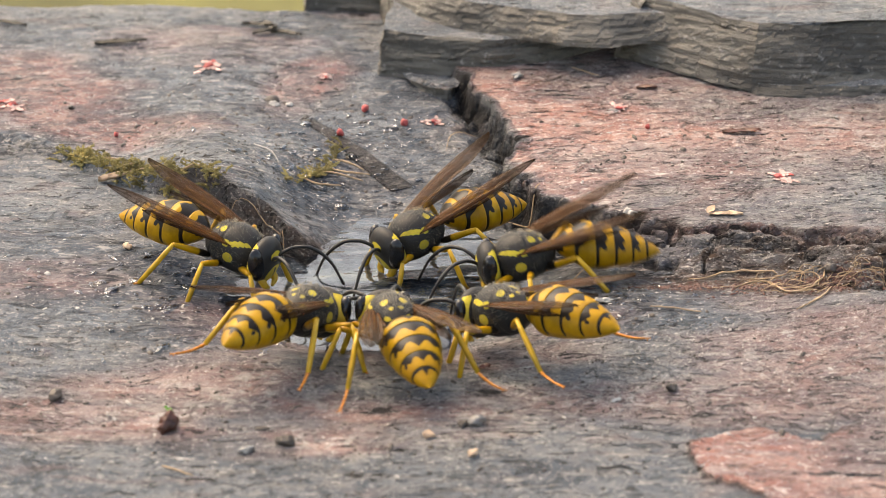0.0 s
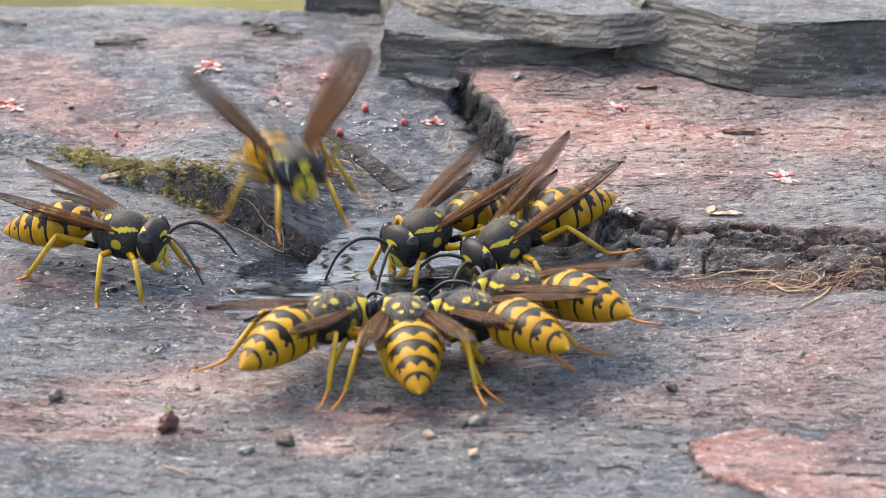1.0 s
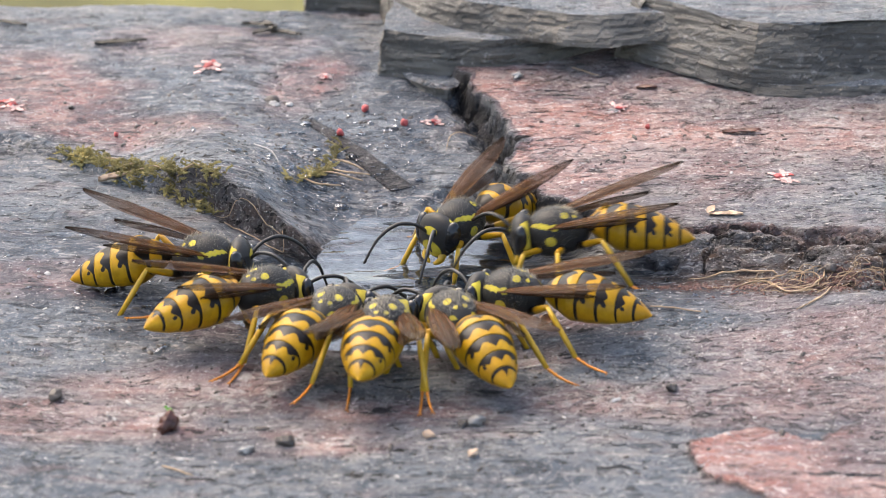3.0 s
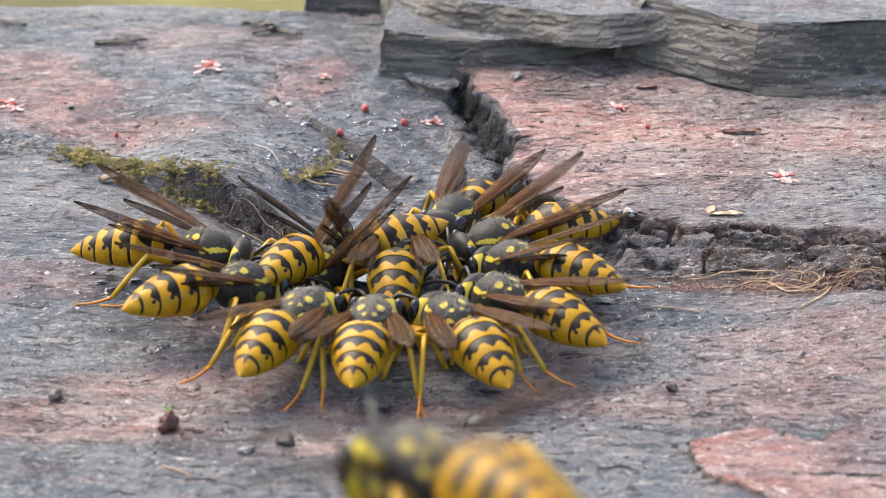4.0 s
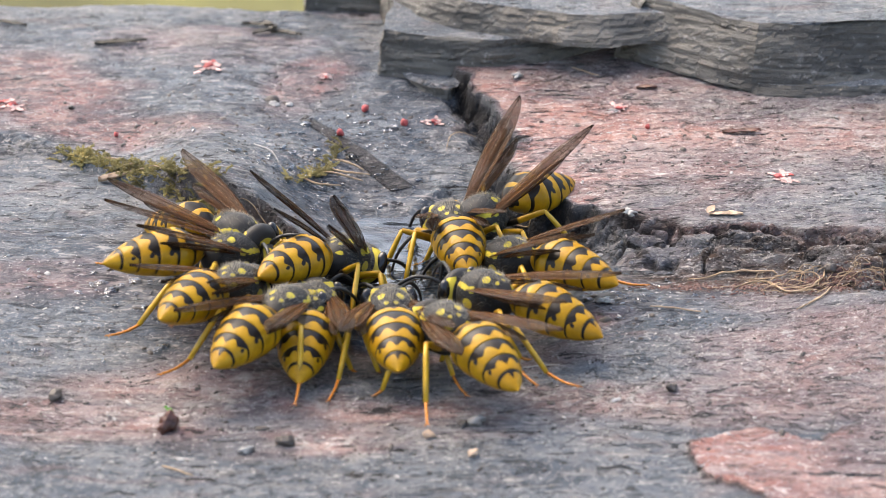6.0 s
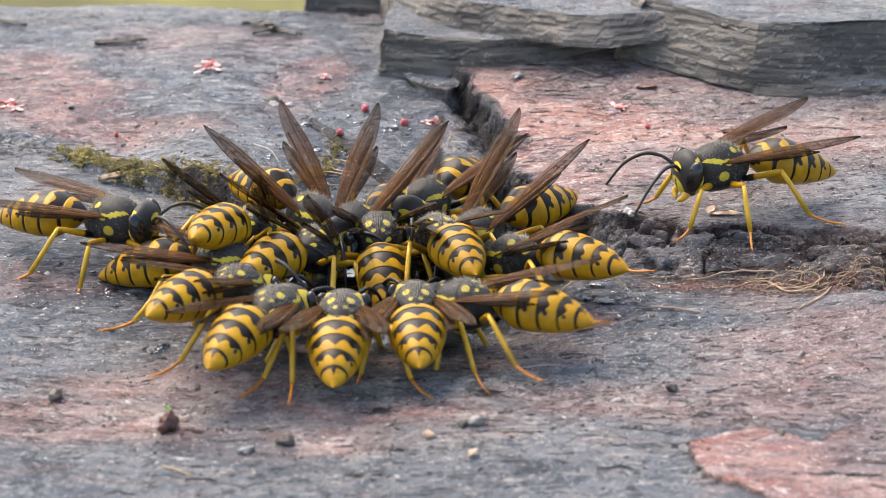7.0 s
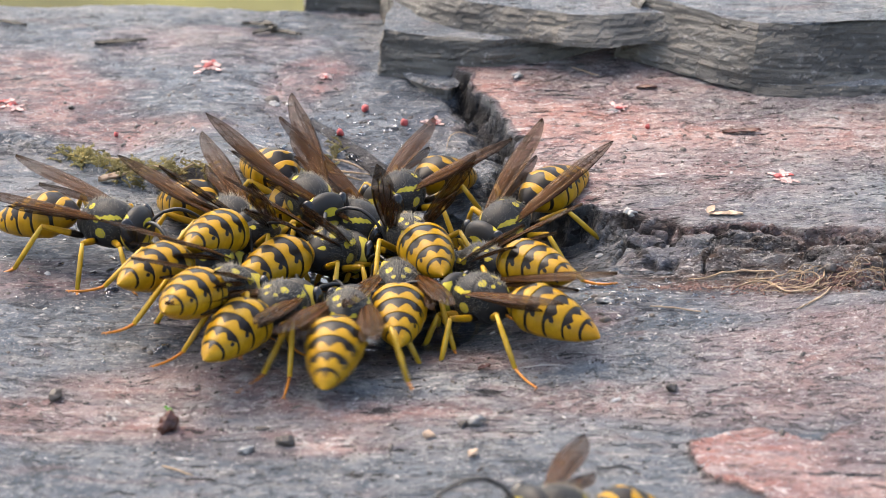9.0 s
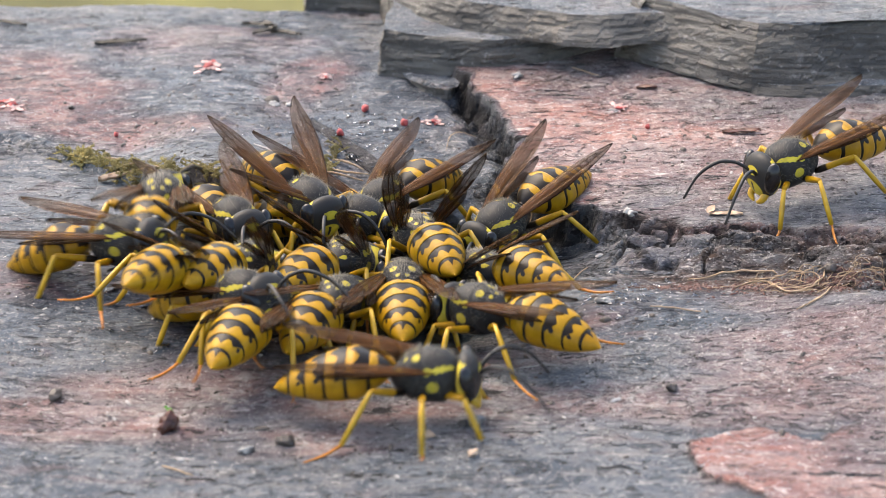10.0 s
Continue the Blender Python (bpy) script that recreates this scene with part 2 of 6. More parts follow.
def chips(x, y, sx, sy, seed):
    """Angular broken plates: a tilted height for each cell of an uneven mosaic, and the distance to the cell's edge."""
    x = x + 0.45 * sx * fbm(x, y, 1.3 * sx, 3, seed + 40)
    y = y + 0.45 * sy * fbm(x, y, 1.3 * sx, 3, seed + 50)
    table = np.random.RandomState(seed).rand(5, 64, 64)
    u, v = x / sx, y / sy
    i, j = np.floor(u).astype(int), np.floor(v).astype(int)
    best, second, tall = np.full(x.shape, 9.0), np.full(x.shape, 9.0), np.zeros(x.shape)
    for di in (-1, 0, 1):
        for dj in (-1, 0, 1):
            px, py, lift, tx, ty = table[:, (i + di) % 64, (j + dj) % 64]
            du, dv = u - i - di - px, v - j - dj - py
            d = np.hypot(du, dv)
            near = d < best
            second = np.where(near, best, np.minimum(second, d))
            tall = np.where(near, lift + du * (tx - 0.5) * 1.3 + dv * (ty - 0.5) * 1.3, tall)
            best = np.where(near, d, best)
    return tall, second - best


# Plan outlines of the slate layers
RIGHT_LAYER = [(0.9, 24), (1.2, 18.9), (2.2, 16.4), (3.3, 13.8), (4.6, 9.8), (3.9, 7.4), (5.0, 5.1), (6.2, 2.8), (7.5, 1.0), (9.3, -1.1),
               (13.2, -2.1), (20.2, -4.2), (25.6, -6.0), (60, -13.0), (150, -20), (190, -20), (190, 60), (0.9, 60)]
LEFT_EDGE_X = (-60, -30, -24, -19.5, -14.4, -11.2, -8.6, -6.0)
LEFT_EDGE_Y = (17.0, 13.5, 10.4, 6.6, 3.6, 1.4, -0.6, -2.2)
SCAR = [(-8.9, 16.0), (-6.8, 13.5), (-4.5, 10.9), (-1.8, 7.5), (-3.2, 7.3), (-5.2, 9.8), (-7.3, 12.6), (-9.2, 15.4)]
FRONT_PLATE = [(12.2, -26.2), (12.4, -28.2), (12.6, -29.6), (14.8, -31.0), (20, -34), (40, -38), (40, -19), (22, -23.4), (18.5, -25.8), (15.8, -24.6)]


def slab_height(x, y):
    """Height of the slab's upper face over the water, and the masks of its colours and of painted crack shade."""
    jag = fbm(x, y, 3.0, 6, 11, 0.66) * 1.5
    r = np.hypot((x + 3.2) / 0.85, y + 3.0)
    r = r + 2.2 * fbm(x, y, 5.5, 4, 8) * smooth(2, 6, r) * smooth(16, 9, r)
    z = -0.75 + 1.9 * smooth(3.5, 17, r) + 0.35 * smooth(14, 40, r)
    z = z + 0.45 * fbm(x, y, 13, 4, 3) * smooth(4, 14, r) * (1 - 0.75 * smooth(-1, 3, y) * smooth(0, 6, x)) + (0.075 * (1 - 0.4 * smooth(-1, 3, y) * smooth(0, 6, x)) * fbm(x * 0.6, y * 1.4, 2.4, 5, 5, 0.6) + 0.08 * fbm(x, y, 0.8, 2, 6)) * (1 - 0.8 * smooth(-0.2, 0.3, blob(x, y, -4, 16, 6, 15)))
    z = z - 0.8 * smooth(-22, -60, y)
    # hump beside the rootlets and the shelf of the hollow
    z = z + 1.0 * np.exp(-((x - 27) / 9) ** 2 - ((y + 13) / 6) ** 2) + 0.5 * np.exp(-((x - 10) / 5) ** 2 - ((y + 12) / 3) ** 2)
    # back part slopes up to the far end
    z = z + 1.6 * smooth(4, 30, y)
    # left layer: a broken front edge with a blunt end over the water, its top running out backwards
    dl = (y - np.interp(x, LEFT_EDGE_X, LEFT_EDGE_Y)) * 0.86 + jag * 0.45
    end = x + 8.1 - 0.32 * (y + 1.5) + 0.30 * jag
    back = np.clip(dl, 0, 20)
    cap = smooth(0.45 + back * 0.9, -0.35 - back * 0.5, end)
    lift = (2.0 * smooth(-21, -13, x) + 0.35) * (0.45 + 0.55 * smooth(-7.0, -11.5, x))
    top_l = 1 - smooth(0, 13, back) * (0.45 + 0.5 * smooth(-22, -10, x))
    z = z + lift * smooth(-0.55, 0.1, dl) * cap * top_l * smooth(44, 14, y)
    face_l = np.exp(-((dl + 0.25) / 0.7) ** 4) * smooth(-18.5, -15.5, x) * smooth(0.9, 0.2, end)
    face_l = np.maximum(face_l, np.exp(-((end - 0.1) / 0.6) ** 2) * smooth(-1.2, -0.4, dl) * smooth(2.2, 1.0, dl))
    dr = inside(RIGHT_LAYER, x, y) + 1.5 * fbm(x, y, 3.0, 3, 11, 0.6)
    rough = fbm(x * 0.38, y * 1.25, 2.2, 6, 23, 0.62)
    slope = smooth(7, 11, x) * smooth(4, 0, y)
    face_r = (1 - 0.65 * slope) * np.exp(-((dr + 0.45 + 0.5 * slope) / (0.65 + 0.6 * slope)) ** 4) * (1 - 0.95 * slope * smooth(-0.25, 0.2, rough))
    low = smooth(-3.0, 0.2, dr)
    stair = smooth(-4.0, -0.1, dr + 1.3 * rough)
    stair = 0.68 * stair + 0.32 * (np.floor(stair * 5) + smooth(0.78, 1.0, stair * 5 % 1)) / 5
    rise = (1.5 - 0.8 * slope) * smooth(-0.35, 0.1, dr) + (1.5 + 0.8 * slope) * (slope * stair + (1 - slope) * smooth(-0.8, -0.25, dr + 0.5 * rough))
    rise = rise * (0.62 + 0.04 * smooth(8, 14, x))
    z = z + rise * (1 - 0.35 * smooth(4, 24, y))
    z = z + (0.25 - 0.08 * slope) * low * (1 - smooth(0.0, 0.5, dr)) * rough + 0.07 * low * (1 - smooth(0.0, 0.5, dr)) * fbm(x, y, 0.8, 3, 21)
    crack = 0.10 + 0.45 * np.exp(-((y - 14.5) / 2.6) ** 2) + 0.5 * np.exp(-((y - 5.5) / 2.2) ** 2) - np.abs(dr + 0.45) + 1.15 * fbm(x, y, 1.9, 5, 24, 0.66)
    crack = smooth(-0.12, 0.12, crack) * smooth(22, 19, y) * smooth(-5, -1, y) * (1 - slope)
    z = z + crack * (-0.40 + 0.5 * fbm(x, y, 1.2, 2, 25, 0.5))
    leaf = fbm(x * 0.7, y * 1.2, 2.6, 4, 29, 0.6)
    split = smooth(0.085, 0.03, np.abs(leaf)) * smooth(-2.6 - 3.4 * slope, -1.6 - 2 * slope, dr) * smooth(1.0, 0.1, dr) * smooth(23, 20, y) * smooth(-0.35, 0.1, fbm(x, y, 4, 2, 30))
    z = z - 0.22 * split + 0.30 * slope * smooth(0, 0.10, leaf) * smooth(-2.4 - 2.6 * slope, -1.4 - 1.6 * slope, dr) * smooth(0.4, -0.4, dr) * smooth(23, 20, y)
    rim = smooth(-0.1, 0.1, 0.30 - np.abs(dr + 0.18) + 0.6 * fbm(x, y, 1.6, 5, 26, 0.65)) * slope
    z = z - 0.35 * rim
    # broken plates along the right layer's foot, the crack and the left layer's front
    plate_a, gap_a = chips(x, y + 0.22 * x, 6.5, 1.0, 81)
    plate_b, gap_b = chips(x, y + 0.22 * x, 2.6, 0.42, 82)
    ragged = low * (1 - smooth(-0.1, 0.25, dr)) * smooth(22.5, 19, y)
    z = z + ragged * (0.25 + 0.75 * slope) * (0.70 * (plate_a - 0.5) + 0.22 * (plate_b - 0.5))
    z = z + 0.45 * face_l * (plate_b - 0.55)
    scree = smooth(-2.5, -1.0, dr + 0.9 * fbm(x, y, 1.6, 5, 84, 0.65)) * smooth(0.15, -0.05, dr) * smooth(19.5, 17.5, y) * (1 - slope)
    z = z + scree * (0.45 * (plate_b - 0.45) - 0.45)
    gaps = ragged * np.maximum(smooth(0.10, 0.03, gap_a), 0.8 * smooth(0.09, 0.03, gap_b) * smooth(0.45, 0.6, plate_a))
    z = z - 0.28 * gaps
    # shallow film behind the pool: small pools and dry islands
    shoal = smooth(-0.1, 0.5, blob(x, y, -4.2, 5.0, 6.0, 5.0) + 0.35 * fbm(x, y, 3, 3, 27)) * smooth(0, -1, dr) * smooth(1.0, 0.2, dl * cap)
    z = z + shoal * (np.clip(-0.14 + 0.24 * fbm(x * 0.7, y * 1.2, 2.6, 3, 28, 0.5) + 0.13 * fbm(x, y * 1.3, 0.8, 3, 85, 0.6) + 0.05 * (y - 6), -0.25, 0.6) - z) * 0.85
    scar = inside(SCAR, x, y) + 0.12 * jag
    scar_in = smooth(-0.08, 0.08, scar)
    z = z + 0.10 * scar_in + (0.12 - 0.35 * z) * scar_in * shoal
    plate = inside(FRONT_PLATE, x, y) + jag * 0.55
    z = z + 0.35 * smooth(-0.12, 0.12, plate) * smooth(25, 13, x) * smooth(-21.5, -26, y)
    # far end of the slab breaks off
    z = z - 30 * smooth(34.2, 40, y + 0.5 * fbm(x, y * 0, 6, 3, 31) + 0.03 * (x + 20))

    n = fbm(x * 0.55, y * 1.5, 5.0, 5, 41)
    red = np.zeros_like(x)
    for cx, cy, rx, ry, turn, gain in ((-28, 19.5, 6.5, 5, -12, 0.75), (-20, 13, 6, 2.6, -8, 0.7), (-9, 21, 2.6, 4.5, -28, 0.7), (-17, 27, 7, 3.5, 0, 0.4),
                                       (-14, -18.5, 9, 3, 6, 0.6), (-3, -23, 12, 2.6, 4, 0.8), (-20, -24, 12, 3.2, 0, 0.55), (19, -17, 9, 6, 15, 0.5),
                                       (2, -16, 10, 3.4, 0, 0.55), (-11, -10, 6, 3, 0, 0.4), (-24, -6, 6, 3, 0, 0.5), (10, -22, 12, 3, -3, 0.5), (24, -20, 8, 5, 0, 0.45), (8, -13, 5, 2, 0, 0.6)):
        red = np.maximum(red, 1.1 * gain * smooth(-0.25, 0.6, blob(x, y, cx, cy, rx, ry, turn) + 0.9 * n))
    slab_red = smooth(0.0, 0.8, dr) * np.clip(1.05 - 0.024 * (x - 4) + 0.55 * n - 0.025 * np.abs(y - 11), 0.12, 1)
    slab_red = slab_red * (1 - 0.6 * smooth(6, 0, y) * smooth(7, 14, x))
    red = np.maximum(red, slab_red)
    red = np.maximum(red, smooth(-0.1, 0.15, plate) * np.clip(1.45 - 0.09 * (x - 12) + 0.6 * n, 0.1, 1) * smooth(-21.5, -25.5, y))
    edge_red = 1.3 * np.exp(-((dr + 0.25) / 0.6) ** 2) * smooth(9, 12, x) * smooth(2, -1, y) * (0.6 + 0.6 * n)
    red = np.clip(np.maximum(red, edge_red), 0, 1)
    # shade on the broken faces and the plate's edge is painted as colour
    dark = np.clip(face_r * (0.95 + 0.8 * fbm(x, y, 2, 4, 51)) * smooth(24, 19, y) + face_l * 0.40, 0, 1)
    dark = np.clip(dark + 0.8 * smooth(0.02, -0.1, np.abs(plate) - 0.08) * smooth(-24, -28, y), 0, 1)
    # the scar is dark stone; crack, split and rim get painted shade
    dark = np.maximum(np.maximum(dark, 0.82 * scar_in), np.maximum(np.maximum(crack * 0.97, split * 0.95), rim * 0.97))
    # crevice shade beside the pool, painted as a dark patch
    pit_shade = smooth(0.0, 0.6, blob(x, y, 7.0, -2.9, 4.6, 2.9, -25) + 0.5 * fbm(x, y, 2.2, 4, 83))
    # shade between the broken plates, painted in as well
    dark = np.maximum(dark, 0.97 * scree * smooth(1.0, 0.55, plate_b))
    dark = np.maximum(dark, np.maximum(0.9 * gaps, pit_shade * (0.45 + 0.5 * smooth(0.62, 0.40, plate_b))))
    brown = np.clip(0.5 * scar_in + 0.5 * slope * np.exp(-((dr + 1.2) / 1.8) ** 2) * smooth(0.1, 0.5, rough) + smooth(-0.2, 0.4, blob(x, y, 22, -7.8, 12, 2.6, -6) + 0.5 * n) + face_l * 0.75 + 0.35 * smooth(17, 21, y) * smooth(-4, 1, x), 0, 1)
    pale = np.clip(0.8 * smooth(0.15, 0.6, blob(x, y, 24, -5.6, 5, 1.3, -6) + 0.5 * n) + smooth(0.2, 0.5, blob(x, y, 9.8, -1.8, 1.5, 1.0) + 0.4 * n)
                   + 0.5 * smooth(0.2, 0.6, blob(x, y, 27, -13, 4, 2, 0) + 0.5 * n), 0, 1)
    wet = np.clip(1.1 - smooth(5, 16, r) + 0.3 * n, 0.02, 1)
    wet = np.maximum(wet, smooth(-0.2, 0.5, blob(x, y, -21, -7, 23, 10) + 0.4 * n))
    wet = np.maximum(wet, 0.70 * smooth(-0.2, 0.5, blob(x, y, 9, -11, 10, 5) + 0.4 * n))
    wet = np.maximum(wet, 0.80 * smooth(-0.2, 0.5, blob(x, y, -17, 20, 20, 13) + 0.6 * n))
    wet = wet * (1 - 0.6 * smooth(0, 1, dr)) * (1 - 0.6 * smooth(-16, -21, y))
    wet = np.maximum(wet, smooth(-0.2, 0.3, blob(x, y, -4, 16, 5, 14, 0)))
    # front patch painted lighter against the wasps' shade; right layer is paler stone
    pale = np.clip(pale + 0.8 * smooth(-0.2, 0.6, blob(x, y, 1, -20, 17, 8) + 0.6 * n) + smooth(0, 1.5, dr) * (0.22 + 0.3 * smooth(8, 22, x)), 0, 1)
    pale = pale * (1 - 0.9 * smooth(-0.1, 0.1, plate) * smooth(22, 14, x))
    red = red * (1 - 0.06 * smooth(-0.1, 0.1, plate))
    wet = np.maximum(wet, 0.12 * smooth(-0.2, 0.3, blob(x, y, -6, -24, 34, 10)))
    wet = wet * (1 - 0.9 * scar_in) * (1 - 0.8 * face_l)
    # wet is raised on the red faces to hold off the paler dry tone
    wet = np.maximum(wet, 0.5 * smooth(-0.1, 0.1, plate) * smooth(26, 15, x))
    wet = np.maximum(wet, 0.36 * smooth(0.0, 0.6, blob(x, y, 5, 13, 8, 9)) * smooth(0, 0.5, dr))
    return z, dict(red=red, dark=dark, brown=brown, pale=pale, wet=wet)


def height(x, y):
    return float(slab_height(np.array([float(x)]), np.array([float(y)]))[0][0])


def mesh_of(name, verts, faces, mats, smooth_shade=True):
    me = bpy.data.meshes.new(name)
    me.from_pydata(verts, [], faces)
    for m in (mats if isinstance(mats, (list, tuple)) else [mats]):
        me.materials.append(m)
    if smooth_shade:
        me.polygons.foreach_set("use_smooth", [True] * len(me.polygons))
    me.update()
    return me


def values(me, name, data):
    a = me.attributes.new(name, 'FLOAT', 'POINT')
    a.data.foreach_set("value", np.ascontiguousarray(data, np.float32).ravel())


def part(name, me, parent, label="", at=None):
    """Links a mesh as one object under a thing or under a part."""
    ob = new(name, me)
    ob.parent = parent
    if at is not None:
        ob.matrix_basis = at
    if label:
        tagged(ob, label)
    return ob


# ---------------------------------------------------------------- the slab, the ledge behind it, the water, the turf
def build_slab():
    xs = np.concatenate([np.linspace(-190, -36, 24), np.linspace(-35, -16, 150), np.linspace(-15.9, 30, 480), np.linspace(30.2, 37, 40), np.linspace(38, 190, 24)])
    ys = np.concatenate([np.linspace(-220, -37, 26), np.linspace(-36, -13, 170), np.linspace(-12.9, 22, 430), np.linspace(22.2, 41, 90), [44.0, 50.0]])
    gx, gy = np.meshgrid(xs, ys)
    z, masks = slab_height(gx, gy)
    nx, ny = len(xs), len(ys)
    verts = np.stack([gx, gy, z], -1).reshape(-1, 3) * MM
    idx = np.arange(nx * ny).reshape(ny, nx)
    faces = np.stack([idx[:-1, :-1], idx[:-1, 1:], idx[1:, 1:], idx[1:, :-1]], -1).reshape(-1, 4)
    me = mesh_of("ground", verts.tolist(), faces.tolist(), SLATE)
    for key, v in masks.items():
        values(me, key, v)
    ob = tagged(new("ground", me), "weathered wet blue-grey slate slab with rusty red patches", "stone slab", kind="structure")
    return ob


def slate_layer(name, outline, base, top, seed, lean=0.0):
    """A broken slate layer: ragged vertical-ish sides split into thin leaves, and a slightly uneven top."""
    pts = []
    for (ax, ay), (bx, by) in zip(outline, outline[1:] + outline[:1]):
        n = max(2, int(math.hypot(bx - ax, by - ay) / 0.22))
        pts += [(ax + (bx - ax) * i / n, ay + (by - ay) * i / n) for i in range(n)]
    p = np.array(pts)
    nxt, prv = np.roll(p, -1, 0), np.roll(p, 1, 0)
    tang = nxt - prv
    nor = np.stack([tang[:, 1], -tang[:, 0]], -1)
    nor /= np.linalg.norm(nor, axis=1)[:, None] + 1e-9
    rows = max(8, int((top - base) / 0.16))
    run = np.cumsum(np.hypot(*(p - prv).T))
    verts, faces, m = [], [], len(p)
    for i in range(rows):
        f = i / (rows - 1)
        h = base + (top - base) * f
        tilt = h + 0.10 * fbm(run, run * 0, 9, 3, seed + 1) * 6
        off = 0.8 * fbm(run, tilt * 0.6, 6.0, 5, seed, 0.45) + 0.4 * np.abs(fbm(run * 0.22, tilt * 1.3, 1.3, 4, seed + 3, 0.6)) - 0.4 * f * f - lean * f
        off = np.round(off / 0.30) * 0.10 + off * 0.6
        q = p + nor * off[:, None]
        zz = h + 0.35 * fbm(q[:, 0], q[:, 1], 6, 3, seed + 5) * f
        verts += [(x, y, v) for (x, y), v in zip(q, zz)]
    for i in range(rows - 1):
        for j in range(m):
            k = (j + 1) % m
            faces.append((i * m + j, i * m + k, (i + 1) * m + k, (i + 1) * m + j))
    side_faces = len(faces)
    # uneven top: rings that shrink towards the middle
    c = p.mean(0)
    start = (rows - 1) * m
    for s in (0.93, 0.8, 0.6, 0.35):
        q = c + (p - c) * s
        h = top + 0.3 * fbm(q[:, 0], q[:, 1], 7, 4, seed + 7)
        verts += [(x, y, z) for (x, y), z in zip(q, h)]
        b = len(verts) - m
        for j in range(m):
            k = (j + 1) % m
            faces.append((start + j, start + k, b + k, b + j))
        start = b
    verts.append((c[0], c[1], top))
    for j in range(m):
        faces.append((start + j, start + (j + 1) % m, len(verts) - 1))
    me = mesh_of(name, [(x * MM, y * MM, z * MM) for x, y, z in verts], faces, [LEDGE, SLATE], False)
    for poly in me.polygons:
        poly.material_index = 1 if poly.index >= side_faces else 0
    return me


def build_ledge():
    rock = tagged(new("rock_ledge"), "dark broken slate ledge split into thin layers", "rock ledge", kind="structure")
    layers = (
        ([(-4.2, 22.4), (-2.5, 21.7), (0.5, 21.0), (3.5, 20.6), (6.5, 20.8), (8.6, 21.6), (10.5, 23.0), (12.5, 25), (16, 28), (70, 34), (70, 60), (-4.2, 60)], 1.5, 5.6, 61, 0.3),
        ([(11.5, 21.9), (13.5, 20.6), (15.5, 19.3), (17.8, 17.4), (20, 16.2), (24.3, 15.8), (28.6, 16.1), (70, 18.4), (70, 60), (12, 60)], 3.9, 8.0, 62, 1.6),
        ([(-3.6, 29.0), (-1.5, 25.6), (0.8, 23.4), (4, 21.4), (8, 20.1), (11, 19.8), (14, 20.6), (17, 21.2), (17, 60), (-3.6, 60)], 5.5, 7.2, 63, 0.8),
        ([(-3.2, 24.0), (-2.7, 20.6), (-0.8, 18.4), (0.4, 18.0), (1.1, 18.6), (1.6, 22), (1.6, 30), (-3.2, 30)], 0.4, 3.0, 65, 0.3),
        ([(13.5, 22.6), (15.4, 19.6), (17.8, 16.8), (20, 15.0), (24.3, 14.5), (28.6, 14.9), (70, 17), (70, 60), (13.5, 60)], 1.8, 4.3, 66, 0.8),
        ([(-10.0, 33.8), (-4.2, 33.2), (-4.2, 60), (-10, 60)], 0.5, 4.4, 64, 0.2),
    )
    for outline, base, top, seed, lean in layers:
        part("slate_layer", slate_layer("slate_layer", outline, base, top, seed, lean), rock)
    return rock


def build_water():
    xs, ys = np.linspace(-13, 5, 60), np.linspace(-14, 12, 80)
    gx, gy = np.meshgrid(xs, ys)
    # the skin of the water climbs towards the near bank
    z = 0.42 * smooth(-0.8, -7.5, gy) * smooth(4.5, -1, gx)
    idx = np.arange(gx.size).reshape(gx.shape)
    faces = np.stack([idx[:-1, :-1], idx[:-1, 1:], idx[1:, 1:], idx[1:, :-1]], -1).reshape(-1, 4)
    me = mesh_of("water", (np.stack([gx, gy, z], -1).reshape(-1, 3) * MM).tolist(), faces.tolist(), WATER)
    return tagged(new("water", me), "clear shallow rain water standing in a hollow of the slate", "puddle", kind="structure")


def build_turf():
    n = 40
    g = np.linspace(-1, 1, n)
    g = np.sign(g) * np.abs(g) ** 4 * 200
    gx, gy = np.meshgrid(g, g)
    z = -0.25 + 0.02 * np.sin(gx * 3) * np.cos(gy * 2.3)
    idx = np.arange(n * n).reshape(n, n)
    faces = np.stack([idx[:-1, :-1], idx[:-1, 1:], idx[1:, 1:], idx[1:, :-1]], -1).reshape(-1, 4)
    me = mesh_of("turf", np.stack([gx, gy, z], -1).reshape(-1, 3).tolist(), faces.tolist(), TURF)
    return tagged(new("turf", me), "olive green turf around and below the slate slab", "grass", kind="structure")


build_slab()
build_ledge()
build_water()
build_turf()


# ---------------------------------------------------------------- the wasp
S = 0.90 * MM     # the model is drawn 12.5 long; a worker measures about 11.3 mm


def rings(name, stations, n, mat, closed=True):
    """A lofted body: stations of (x, y, z, half width, half height up, half height down)."""
    verts, faces = [], []
    for x, y, z, w, hu, hd in stations:
        for j in range(n):
            a = 2 * math.pi * j / n
            c, s = math.sin(a), math.cos(a)
            verts.append((x, y + w * c, z + (hu if s > 0 else hd) * s))
    for i in range(len(stations) - 1):
        for j in range(n):
            k = (j + 1) % n
            faces.append((i * n + j, i * n + k, (i + 1) * n + k, (i + 1) * n + j))
    if closed:
        faces.append(tuple(range(n)))
        b = (len(stations) - 1) * n
        faces.append(tuple(b + j for j in reversed(range(n))))
    return verts, faces


